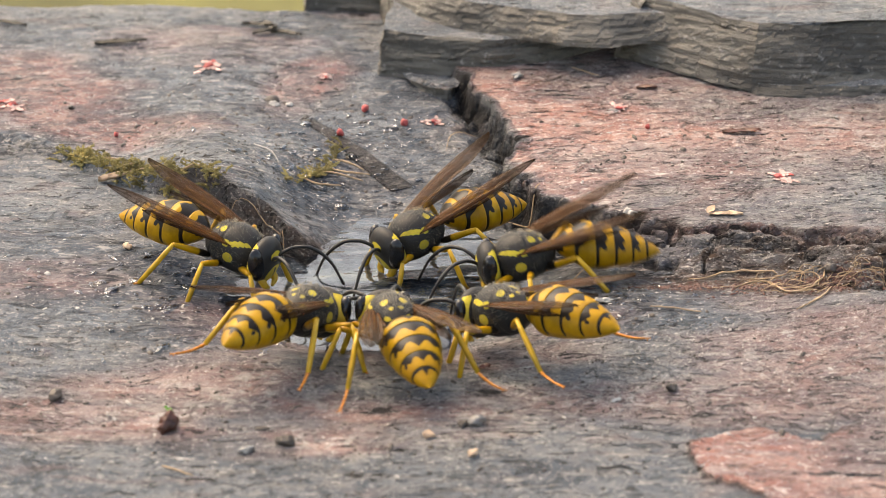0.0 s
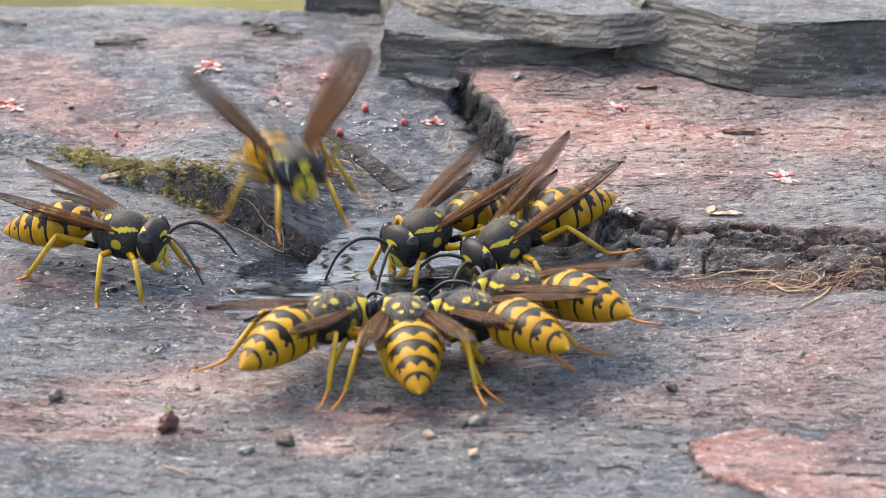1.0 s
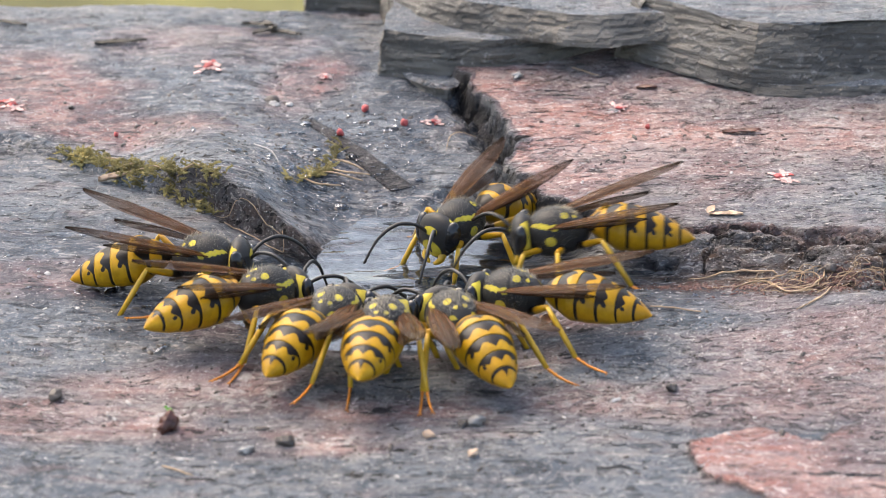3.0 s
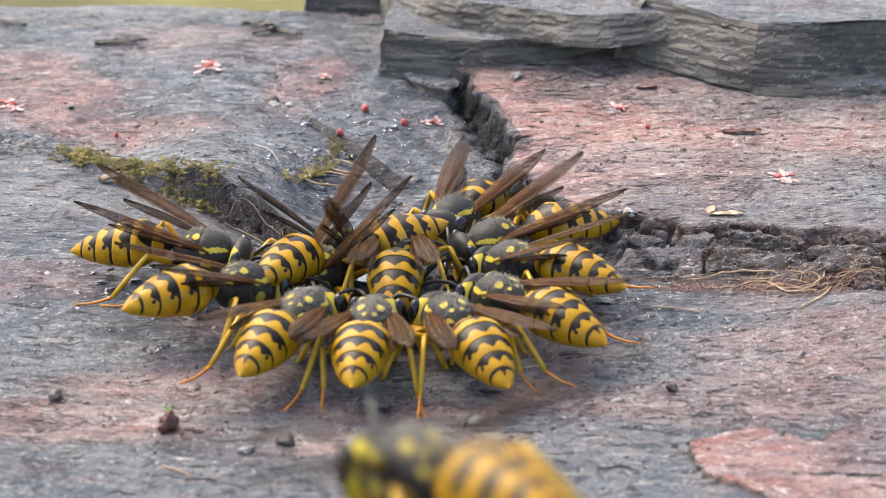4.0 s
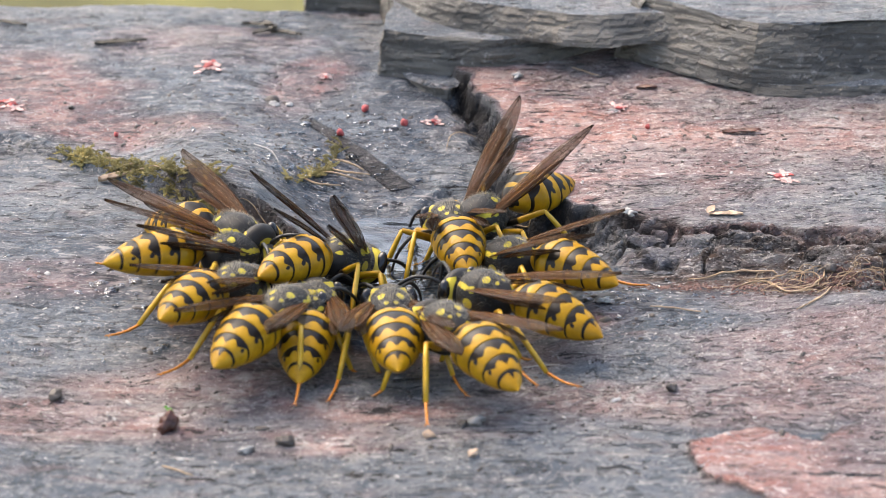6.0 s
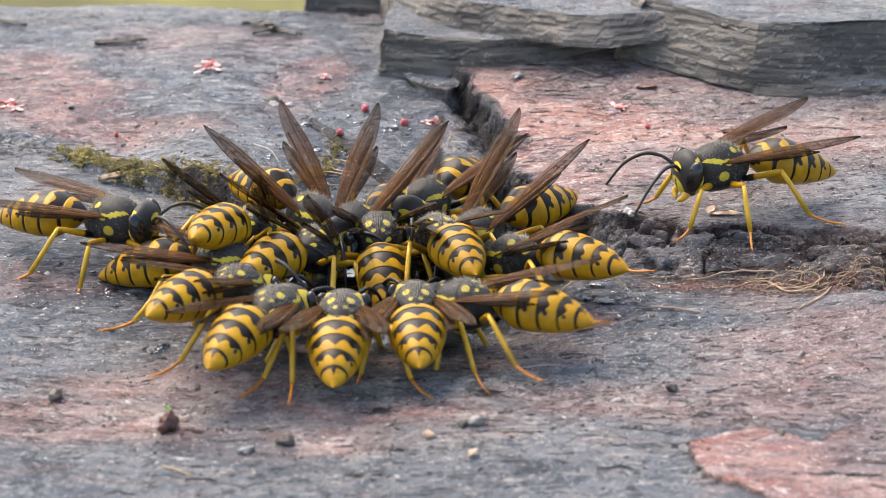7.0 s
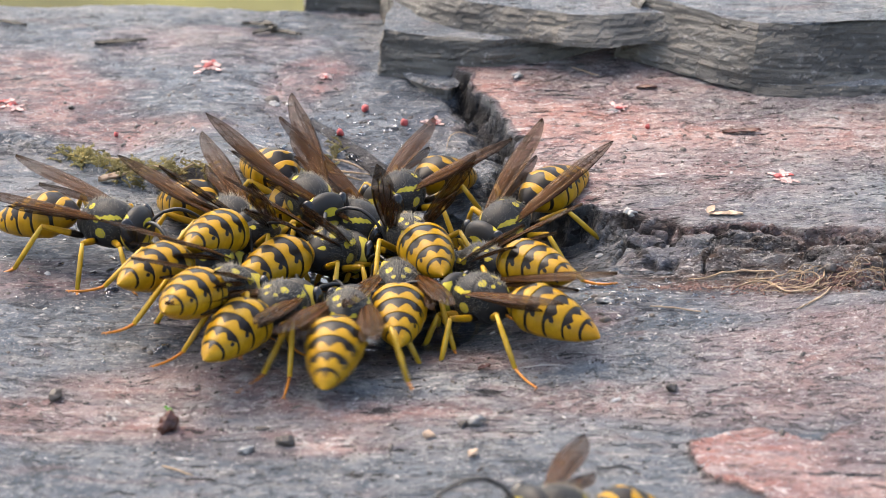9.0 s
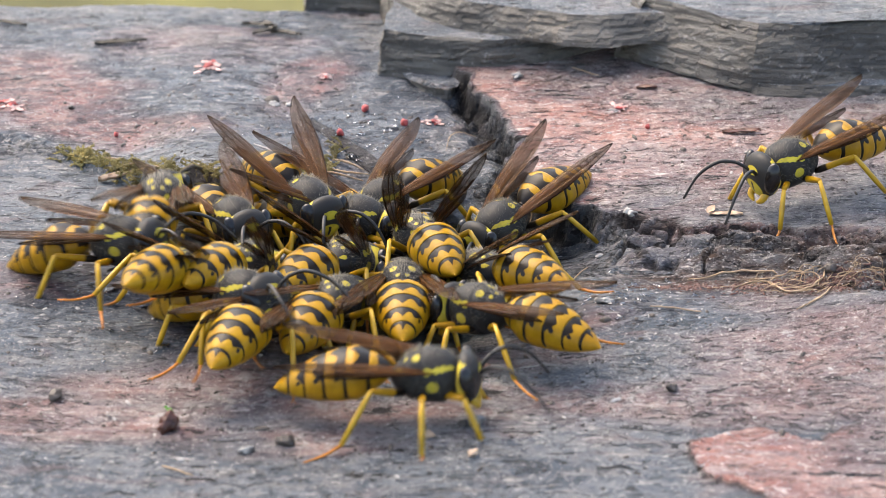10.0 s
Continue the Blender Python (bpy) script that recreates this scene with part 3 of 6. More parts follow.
def tube(points, radii, n=8):
    """A tapered round tube through points."""
    verts, faces = [], []
    pts = [Vector(p) for p in points]
    for i, p in enumerate(pts):
        d = (pts[min(i + 1, len(pts) - 1)] - pts[max(i - 1, 0)]).normalized()
        a = d.orthogonal().normalized() if abs(d.z) > 0.9 else d.cross(Vector((0, 0, 1))).normalized()
        b = d.cross(a)
        for j in range(n):
            t = 2 * math.pi * j / n
            verts.append(p + (a * math.cos(t) + b * math.sin(t)) * radii[i])
    for i in range(len(pts) - 1):
        for j in range(n):
            k = (j + 1) % n
            faces.append((i * n + j, i * n + k, (i + 1) * n + k, (i + 1) * n + j))
    faces.append(tuple(reversed(range(n))))
    faces.append(tuple((len(pts) - 1) * n + j for j in range(n)))
    return verts, faces


def bend(points, steps=6):
    """Catmull-Rom through a few points."""
    p = [Vector(points[0])] + [Vector(q) for q in points] + [Vector(points[-1])]
    out = []
    for i in range(1, len(p) - 2):
        for s in range(steps):
            t = s / steps
            out.append(0.5 * ((2 * p[i]) + (p[i + 1] - p[i - 1]) * t + (2 * p[i - 1] - 5 * p[i] + 4 * p[i + 1] - p[i + 2]) * t * t
                              + (3 * p[i] - p[i - 1] - 3 * p[i + 1] + p[i + 2]) * t ** 3))
    out.append(p[-2])
    return out


def scaled(vf):
    return [tuple(c * S for c in v) for v in vf[0]], vf[1]


def joined(*shapes):
    verts, faces = [], []
    for v, f in shapes:
        b = len(verts)
        verts += [tuple(q) for q in v]
        faces += [tuple(i + b for i in g) for g in f]
    return verts, faces


def abdomen_radius(u):
    """Half width along the abdomen, u from the waist (0) to the tip (1)."""
    return 1.66 * (min(1.0, (u / 0.30)) ** 0.55 if u < 0.30 else max(0.0, 1 - ((u - 0.30) / 0.70) ** 1.9) ** 0.78) + 0.03


def abdomen_axis(u):
    return -0.1 - 6.8 * u, 0.25 - 0.25 * u - 0.55 * u * u


SEGMENTS = (0.0, 0.17, 0.36, 0.54, 0.71, 0.85, 1.0)


def segment_mesh(i):
    """One ring of the abdomen, tucked under the ring before it, with its black front band, peak and side spots."""
    a, b = SEGMENTS[i], SEGMENTS[i + 1]
    n, rows, stations = 72, 15, []
    for k in range(rows):
        f = k / (rows - 1)
        u = a - 0.015 + (b - a + 0.02) * f if i else a + (b - a + 0.005) * f
        r = abdomen_radius(min(1.0, max(0.004, u)))
        lift = 1 + 0.035 * math.sin(math.pi * min(1, f * 1.06)) + (0.03 * f if i < 5 else 0)
        x, z = abdomen_axis(u)
        stations.append((x, 0, z, r * lift, r * 0.88 * lift, r * 0.80 * lift))
    if i < 5:
        x, y, z, w, hu, hd = stations[-1]
        stations.append((x + 0.12, y, z, w * 0.935, hu * 0.935, hd * 0.935))
    verts, faces = scaled(rings("s", stations, n, CHITIN))
    me = mesh_of("abdomen_segment", verts, faces, CHITIN)
    black = np.zeros(len(verts))
    # dorsal band with a middle point and two side lobes, thinning to a line on the flanks; a free spot beside it
    band = (0.62, 0.58, 0.55, 0.52, 0.48, 0.26)[i]
    point = (0.10, 0.27, 0.27, 0.27, 0.26, 0.34)[i]
    for k in range(len(stations)):
        f = min(1.0, k / (rows - 1))
        for j in range(n):
            ang = abs(((360 * j / n + 180) % 360) - 180)
            edge = (0.25 + (band - 0.25) * float(smooth(74, 52, ang))) * (1 - 0.8 * float(smooth(118, 142, ang)))
            edge += point * max(0, 1 - ang / 15) ** 1.1
            if 0 < i < 5:
                edge += 0.16 * max(0, 1 - abs(ang - 43) / 13) - 0.10 * max(0, 1 - abs(ang - 22) / 10)
            d = 0.5 + (edge - f) * 6
            spot = math.hypot((f - 0.52) / 0.12, (ang - 66) / 7) if i in (2, 3, 4) else 9
            d = max(d, 0.5 + (1 - spot) * 1.5)
            if i == 0 and ang < 100:
                d = max(d, 0.5 + (0.16 - abs(f - 0.28)) * 6)
            black[k * n + j] = min(1, max(0, d))
    values(me, "black", black)
    return me


def patch(x, y, cx, cy, rx, ry, turn=0):
    c, s = math.cos(radians(turn)), math.sin(radians(turn))
    u, v = ((x - cx) * c + (y - cy) * s) / rx, (-(x - cx) * s + (y - cy) * c) / ry
    return 1 - math.hypot(u, v)


def thorax_mesh():
    """The thorax: blunt front with the collar, a smooth back plate, a groove and the small shield behind it."""
    n, stations = 64, []
    for k in range(45):
        f = k / 44
        x = 2.0 - 3.75 * f
        prof = max(0.0, 1 - abs((f - 0.42) / 0.50) ** 2.7) ** 0.60 if f <= 0.42 else max(0.0, 1 - abs((f - 0.42) / 0.585) ** 2.2) ** 0.7
        prof *= 1 - 0.05 * math.exp(-((x + 0.22) / 0.07) ** 2) - 0.06 * math.exp(-((x + 0.92) / 0.07) ** 2)
        w, h = 1.42 * prof + 0.08, 1.52 * prof + 0.08
        stations.append((x, 0, 2.75 - 0.12 * (2 * f - 1) ** 2 - 0.35 * f * f, w, h * 0.97, h * 1.02))
    verts, faces = rings("t", stations, n, BODY)
    black = []
    for x, y, z in verts:
        arc = 1.45 * math.atan2(abs(y), z - 2.65)
        yel = patch(x, arc, 1.02, 1.22, 0.80, 0.17 + 0.05 * (1.0 - x), -24)      # collar stripe
        yel = max(yel, patch(x, arc, 0.16, 1.52, 0.24, 0.24))                    # scale over the wing root
        yel = max(yel, patch(x, arc, 0.62, 2.35, 0.36, 0.34))                    # side spot
        yel = max(yel, patch(x, arc, -0.55, 0.70, 0.23, 0.30))                   # shield spots
        yel = max(yel, patch(x, arc, -1.08, 0.52, 0.10, 0.28))
        yel = max(yel, patch(x, arc, -1.35, 1.75, 0.16, 0.30))
        black.append(min(1, max(0, 0.5 - yel * 2.6)))
    me = mesh_of("thorax", [tuple(c * S for c in v) for v in verts], faces, BODY)
    values(me, "black", black)
    return me


def ball(cx, cy, cz, rx, ry, rz, n=14, m=10, turn=None):
    verts, faces = [], []
    for i in range(m + 1):
        t = math.pi * i / m
        for j in range(n):
            a = 2 * math.pi * j / n
            v = Vector((rx * math.sin(t) * math.cos(a), ry * math.sin(t) * math.sin(a), rz * math.cos(t)))
            if turn:
                v = turn @ v
            verts.append((cx + v.x, cy + v.y, cz + v.z))
    for i in range(m):
        for j in range(n):
            k = (j + 1) % n
            faces.append((i * n + j, (i + 1) * n + j, (i + 1) * n + k, i * n + k))
    return verts, faces


def head_mesh():
    """The head about its neck joint, face forward: x forward, z up."""
    verts, faces = ball(0.72, 0, -0.15, 0.90, 1.66, 1.56, 48, 36)
    out, black = [], []
    for x, y, z in verts:
        if x < 0.55:
            x = 0.55 + (x - 0.55) * 0.80
        y *= 1 - 0.26 * max(0, -(z + 0.3)) / 1.2
        yel, a = -1.0, abs(y)
        if x > 0.7:
            yel = max(yel, 0.66 - math.hypot(y / 1.15, (z + 0.80) / 0.95))              # face shield
            yel = max(yel, patch(y, z, 0, 0.46, 0.55, 0.30))                            # brow mark
            if math.hypot(y / 0.13, (z + 0.72) / 0.36) < 1:
                yel = -1
        if a > 0.55 and x < 0.8:
            yel = max(yel, 0.62 - abs(x - 0.48) / (0.34 + 0.10 * (a - 0.55)) if -1.25 < z < 1.15 else -1)   # stripe behind the eye
        black.append(min(1, max(0, 0.5 - yel * 2.4)))
        out.append((x, y, z))
    me = mesh_of("head", [tuple(c * S for c in v) for v in out], faces, BODY)
    values(me, "black", black)
    return me


def wing_mesh(length, width, seed, spread):
    """A wing from its root at the origin backwards along -x, leading edge outwards (+y), with dark veins. At rest the forewing is
    pleated lengthwise into a narrow blade; spread, it lies open."""
    nu, nv = 40, 13
    verts, vein, far = [], [], []
    for i in range(nu):
        u = i / (nu - 1)
        if spread:
            w = width * (0.30 + 0.70 * min(1, u / 0.55) ** 0.8) * (max(0.0, 1 - max(0, (u - 0.70) / 0.30) ** 2.4) ** 0.5)
        else:
            w = width * (0.34 + 0.66 * math.sin(math.pi * min(1, u / 1.25)) ** 0.9) * (max(0.0, 1 - max(0, (u - 0.58) / 0.42) ** 2.0) ** 0.62)
        for j in range(nv):
            v = j / (nv - 1)
            lead = 0.10 * math.sin(math.pi * u) * width
            y = lead + w * (0.35 - v) + 0.02 * math.sin(9 * u + 3 * seed) * v
            if spread:
                z = 0.06 * math.sin(v * math.pi * 3) * (0.3 + u) + 0.10 * math.sin(math.pi * u) * (0.5 - v)
            else:
                z = 0.10 * math.sin(v * math.pi * 4) * (0.25 + 0.6 * u) - 0.75 * w * max(0, v - 0.45) ** 1.3
            z += 0.10 * math.sin(math.pi * u * 1.2) - 0.25 * u * u
            verts.append((-length * u, y, z))
            d = 0.0
            if j == 0 or (j == 1 and u < 0.62) or (j == 4 and u < 0.80) or (j == 7 and u < 0.86) or (j == 10 and u < 0.7):
                d = 1.0
            if (i in (16, 23, 29) and j < 5) or (i in (20, 27, 33) and 4 <= j < 8) or (j in (4, 5) and u > 0.80):
                d = max(d, 0.75)
            vein.append(d)
            far.append(u)
    faces = [(i * nv + j, i * nv + j + 1, (i + 1) * nv + j + 1, (i + 1) * nv + j) for i in range(nu - 1) for j in range(nv - 1)]
    b = len(verts)
    verts += [(x, y, z - 0.03) for x, y, z in verts]
    vein, far = vein + vein, far + far
    faces += [tuple(b + k for k in reversed(f)) for f in faces]
    me = mesh_of("wing", [tuple(c * S for c in v) for v in verts], faces, WING)
    values(me, "vein", vein)
    values(me, "far", far)
    return me


# Legs: hip, and knee, ankle and foot from the hip, for the near side (+y); the other side is mirrored
LEGS = (
    ("fore", (1.40, 0.75, 1.75), (1.35, 1.15, 0.30), (2.45, 1.85, -1.95), (3.45, 2.25, -2.35)),
    ("middle", (0.40, 0.95, 1.65), (0.05, 2.25, 0.80), (0.15, 3.60, -1.80), (0.65, 4.85, -2.25)),
    ("hind", (-0.65, 0.85, 1.75), (-1.75, 1.95, 1.10), (-3.30, 3.05, -1.75), (-5.15, 3.95, -2.35)),
)


def leg_meshes(knee, ankle, foot, side):
    f = lambda p: Vector((p[0], p[1] * side, p[2]))
    hip, k, a, t = Vector((0, 0, 0)), f(knee), f(ankle), f(foot)
    femur = tube([hip, hip.lerp(k, 0.15), hip.lerp(k, 0.5), hip.lerp(k, 0.85), k], [0.17, 0.24, 0.23, 0.19, 0.15])
    tibia = tube([k, k.lerp(a, 0.25), k.lerp(a, 0.6), a], [0.13, 0.17, 0.18, 0.15])
    pts, rad = [], []
    sag = Vector((0, 0, -0.12))
    for i in range(11):
        u = i / 10
        pts.append(a.lerp(t, u) + sag * math.sin(math.pi * u))
        rad.append((0.115 if i % 2 else 0.085) * (1 - 0.35 * u))
    claw = t + (t - a).normalized() * 0.22
    tarsus = joined(tube(pts, rad, 6), tube([t, claw + Vector((0, 0.10, 0.02)), claw + Vector((0.04, 0.14, -0.08))], [0.05, 0.04, 0.015], 5),
                    tube([t, claw + Vector((0, -0.10, 0.02)), claw + Vector((0.04, -0.14, -0.08))], [0.05, 0.04, 0.015], 5))
    me = mesh_of("leg", *scaled(femur), CHITIN)
    values(me, "black", np.array([1.0 if Vector(v).length < 0.33 * k.length else 0.0 for v in femur[0]]))
    return me, mesh_of("tibia", *scaled(tibia), LEG_YELLOW), mesh_of("tarsus", *scaled(tarsus), LEG_ORANGE)


def fuzz_mesh(count, seed):
    """Short hairs standing on the back of the thorax."""
    rnd = random.Random(seed)
    verts, faces = [], []
    for _ in range(count):
        a, x = rnd.uniform(-1.9, 1.9), rnd.uniform(-1.3, 1.9)
        prof = max(0.05, 1 - abs((x - 0.42) / 1.9) ** 2.4) ** 0.6
        nrm = Vector((rnd.uniform(-0.3, 0.5), math.sin(a), math.cos(a))).normalized()
        root = Vector((x, 1.40 * prof * math.sin(a), 2.68 + 1.44 * prof * math.cos(a)))
        tip = root + nrm * rnd.uniform(0.18, 0.42) + Vector((0, 0, rnd.uniform(-0.08, 0.08)))
        side = nrm.cross(Vector((1, 0, 0))).normalized() * 0.014
        back = nrm.cross(side).normalized() * 0.014
        b = len(verts)
        verts += [root + side, root - side * 0.5 + back, root - side * 0.5 - back, tip]
        faces += [(b, b + 1, b + 3), (b + 1, b + 2, b + 3), (b + 2, b, b + 3)]
    return mesh_of("hair", [tuple(c * S for c in v) for v in verts], faces, HAIR)


NECK = Vector((1.72, 0, 2.82))
WAIST = Vector((-1.55, 0, 2.35))
SEG_MESH = [segment_mesh(i) for i in range(6)]
THORAX, HEAD, FUZZ = thorax_mesh(), head_mesh(), fuzz_mesh(950, 7)
FORE = {s: wing_mesh(9.0, 1.38, 1, False) for s in (1,)}
FORE_OPEN = wing_mesh(8.4, 2.9, 1, True)
HIND = wing_mesh(5.8, 1.0, 2, False)
HIND_OPEN = wing_mesh(5.6, 2.2, 2, True)
LEG_MESH = {(name, side): leg_meshes(k, a, t, side) for name, hip, k, a, t in LEGS for side in (1, -1)}


def mirrored(me):
    out = me.copy()
    out.transform(Matrix.Diagonal((1, -1, 1, 1)))
    out.flip_normals()
    return out


FORE_R, HIND_R, FORE_OPEN_R, HIND_OPEN_R = (mirrored(m) for m in (FORE[1], HIND, FORE_OPEN, HIND_OPEN))


def eye_mesh(side):
    t = Euler((radians(-12 * side), radians(-8), radians(34 * side))).to_matrix()
    return mesh_of("eye", *scaled(ball(0.86, 1.22 * side, 0.10, 0.46, 0.58, 1.08, 18, 14, t)), EYE_BLACK)


def antenna_mesh(side, droop):
    scape = bend([(1.42, 0.30 * side, 0.18), (1.75, 0.55 * side, 0.62), (2.15, 0.85 * side, 0.95)], 4)
    whip = bend([(2.15, 0.85 * side, 0.95), (3.1, 1.45 * side, 1.45 - 0.3 * droop), (4.3, 2.05 * side, 1.45 - 0.9 * droop), (5.4, 2.35 * side, 0.75 - 1.5 * droop)], 7)
    rad = [0.085 + 0.045 * math.sin(math.pi * min(1, i / 21 + 0.2)) for i in range(len(whip))]
    return mesh_of("antenna", *scaled(joined(tube(scape, [0.12] * len(scape), 7), tube(whip, rad, 7))), ANTENNA)


def mandible_mesh(side):
    return mesh_of("mandible", *scaled(tube(bend([(1.0, 0.62 * side, -1.15), (1.35, 0.62 * side, -1.55), (1.45, 0.15 * side, -1.85)], 4),
                                            [0.26, 0.27, 0.26, 0.24, 0.22, 0.19, 0.15, 0.12, 0.06], 8)), LEG_YELLOW)


EYES = {s: eye_mesh(s) for s in (1, -1)}
ANTENNAE = {(s, d): antenna_mesh(s, 1.25 * d) for s in (1, -1) for d in (0, 1)}
MANDIBLES = {s: mandible_mesh(s) for s in (1, -1)}
WING_ROOT = {"fore": Vector((0.60, 1.22, 3.45)), "hind": Vector((-0.1, 1.10, 3.2))}


def wing_pose(root, side, out, up, twist):
    """Wing swung outwards and lifted from lying straight back."""
    r = Vector((root.x, root.y * side, root.z)) * S
    return Matrix.Translation(r) @ pose(0, 0, 0, 0, 0, -out * side) @ pose(0, 0, 0, 0, up, 0) @ pose(0, 0, 0, twist * side, 0, 0)


def make_wasp(out=14, up=10, head_down=38, droop=0, tail=4, flying=False, swing=0.0):
    """A worker wasp standing on its origin, facing +x. out, up: the wings; head_down, tail: how far head and abdomen bend."""
    wasp = new("wasp")
    dip = pose(0, 0, 0, 0, 8 if head_down > 10 else 0, 0)
    tail += 11 if head_down > 10 else 0
    part("thorax", THORAX, wasp, "black thorax with yellow spots", dip)
    part("hair", FUZZ, wasp, "", dip)
    head = part("head", HEAD, wasp, "black head with yellow face", dip @ Matrix.Translation(NECK * S) @ pose(0, 0, 0, 0, head_down - (22 if head_down > 10 else 12), 0))
    for s in (1, -1):
        part("eye", EYES[s], head)
        part("antenna", ANTENNAE[s, droop], head)
        part("mandible", MANDIBLES[s], head)
    tail_m = dip @ Matrix.Translation(WAIST * S) @ pose(0, 0, 0, 0, -tail, 0)
    abdomen = part("abdomen", SEG_MESH[0], wasp, "yellow abdomen with black bands", tail_m)
    for me in SEG_MESH[1:]:
        part("abdomen_segment", me, abdomen)
    for s in (1, -1):
        fo, hi = ((FORE_OPEN, HIND_OPEN) if s > 0 else (FORE_OPEN_R, HIND_OPEN_R)) if flying else ((FORE[1], HIND) if s > 0 else (FORE_R, HIND_R))
        part("forewing", fo, wasp, "smoky amber wing", dip @ wing_pose(WING_ROOT["fore"], s, out, up, -17 if not flying else -5))
        part("hindwing", hi, wasp, "", dip @ wing_pose(WING_ROOT["hind"], s, out * 0.8, up - 5, -20))
    for name, hip, *_ in LEGS:
        for s in (1, -1):
            femur, tibia, tarsus = LEG_MESH[name, s]
            turn = {"fore": 1, "middle": -1, "hind": 1}[name] * s * swing
            m = Matrix.Translation(Vector((hip[0], hip[1] * s, hip[2])) * S) @ pose(0, 0, 0, 0, 0, turn)
            leg = part("leg", femur, wasp, "", m)
            part("tibia", tibia, leg)
            part("tarsus", tarsus, leg)
    return wasp


def worker(label, **k):
    return tagged(make_wasp(**k), label, "wasp", "wasps at the puddle")


# ---------------------------------------------------------------- small things on the slab
def heights(xs, ys):
    return slab_height(np.asarray(xs, float), np.asarray(ys, float))[0]


def fibre(points, radius, lift=0.12, seed=0, n=5):
    """A thin root or hair lying on the stone along plan points."""
    rnd = random.Random(seed)
    pts = bend([(x, y, 0) for x, y in points], 6)
    hs = heights([p.x for p in pts], [p.y for p in pts])
    arch = rnd.uniform(0.2, 0.8)
    path = [Vector((p.x, p.y, max(h, 0) + radius + lift * (0.2 + arch * math.sin(math.pi * i / (len(pts) - 1))))) for i, (p, h) in enumerate(zip(pts, hs))]
    rad = [radius * (1 - 0.55 * abs(2 * i / (len(pts) - 1) - 1) ** 2) for i in range(len(pts))]
    v, f = tube(path, rad, n)
    return [tuple(c * MM for c in q) for q in v], f


def lump(x, y, rx, ry, rz, seed, rough=0.25, sink=0.35, turn=0.0, n=20, m=12):
    """An uneven rounded crumb sunk a little into the stone."""
    v, f = ball(0, 0, 0, 1, 1, 1, n, m)
    v = np.array(v)
    w = 1 + 1.8 * rough * fbm(v[:, 0] * 1.7 + seed, v[:, 1] * 1.7 + v[:, 2] * 1.3, 0.9, 4, 70 + seed % 9)
    c, s = math.cos(radians(turn)), math.sin(radians(turn))
    z0 = max(height(x, y), 0) + rz * (1 - sink)
    px, py, pz = v[:, 0] * rx * w, v[:, 1] * ry * w, v[:, 2] * rz * w
    q = np.stack([x + px * c - py * s, y + px * s + py * c, z0 + pz], -1) * MM
    return q.tolist(), f


def leaflet(x, y, length, width, turn, lift, curl, seed, z=None):
    """A thin curled petal, flake or husk with thickness."""
    rnd = random.Random(seed)
    nu, nv = 8, 5
    c, s = math.cos(radians(turn)), math.sin(radians(turn))
    base = (max(height(x, y), 0) if z is None else z) + 0.04
    verts = []
    for side in (0, 1):
        for i in range(nu):
            u = i / (nu - 1)
            w = width * (math.sin(math.pi * (0.10 + 0.85 * u)) ** 0.7) * (1 + 0.38 * rnd.uniform(-1, 1))
            for j in range(nv):
                v = j / (nv - 1) - 0.5
                a, b = (u - 0.2) * length, v * w
                h = base + lift * u + curl * (4 * v * v) + 0.05 * rnd.uniform(-1, 1) + 0.03 * side
                verts.append(((x + a * c - b * s) * MM, (y + a * s + b * c) * MM, h * MM))
    faces = []
    k = nu * nv
    for i in range(nu - 1):
        for j in range(nv - 1):
            q = (i * nv + j, i * nv + j + 1, (i + 1) * nv + j + 1, (i + 1) * nv + j)
            faces += [tuple(reversed(q)), tuple(k + e for e in q)]
    rim = [j for j in range(nv)] + [i * nv + nv - 1 for i in range(1, nu)] + [(nu - 1) * nv + j for j in range(nv - 2, -1, -1)] + [i * nv for i in range(nu - 2, 0, -1)]
    for a, b in zip(rim, rim[1:] + rim[:1]):
        faces.append((a, b, k + b, k + a))
    return verts, faces


def single(name, shape, mat, label, category, group="", kind=""):
    return tagged(new(name, mesh_of(name, shape[0], shape[1], mat)), label, category, group, kind)


def blossom(x, y, size, seed):
    """A fallen, crushed blossom: crumpled red petals and a few pale threads."""
    rnd = random.Random(seed)
    flower = tagged(new("fallen_blossom"), "crumpled small red blossom stuck to the slate", "blossom", "blossoms on the slab")
    for i in range(11):
        a = rnd.uniform(0, 360)
        me = mesh_of("petal", *leaflet(x + rnd.uniform(-0.6, 0.6) * size, y + rnd.uniform(-0.7, 0.7) * size, size * rnd.uniform(0.4, 0.9), size * rnd.uniform(0.18, 0.36), a,
                                       rnd.uniform(-0.01, 0.02), rnd.uniform(0.0, 0.02), seed * 10 + i), LICHEN if i < 1 else PETAL)
        part("petal", me, flower)
    part("heart", mesh_of("heart", *lump(x, y, size * 0.26, size * 0.22, size * 0.12, seed, 0.5, 0.2), LICHEN), flower, "deep red centre")
    for i in range(3):
        a, r = radians(rnd.uniform(0, 360)), size * rnd.uniform(0.7, 1.3)
        me = mesh_of("stamen", *fibre([(x, y), (x + 0.5 * r * math.cos(a + 0.3), y + 0.5 * r * math.sin(a + 0.3)), (x + r * math.cos(a), y + r * math.sin(a))], 0.035, 0.05, seed + i), PALE)
        part("stamen", me, flower, "pale thread")
    return flower


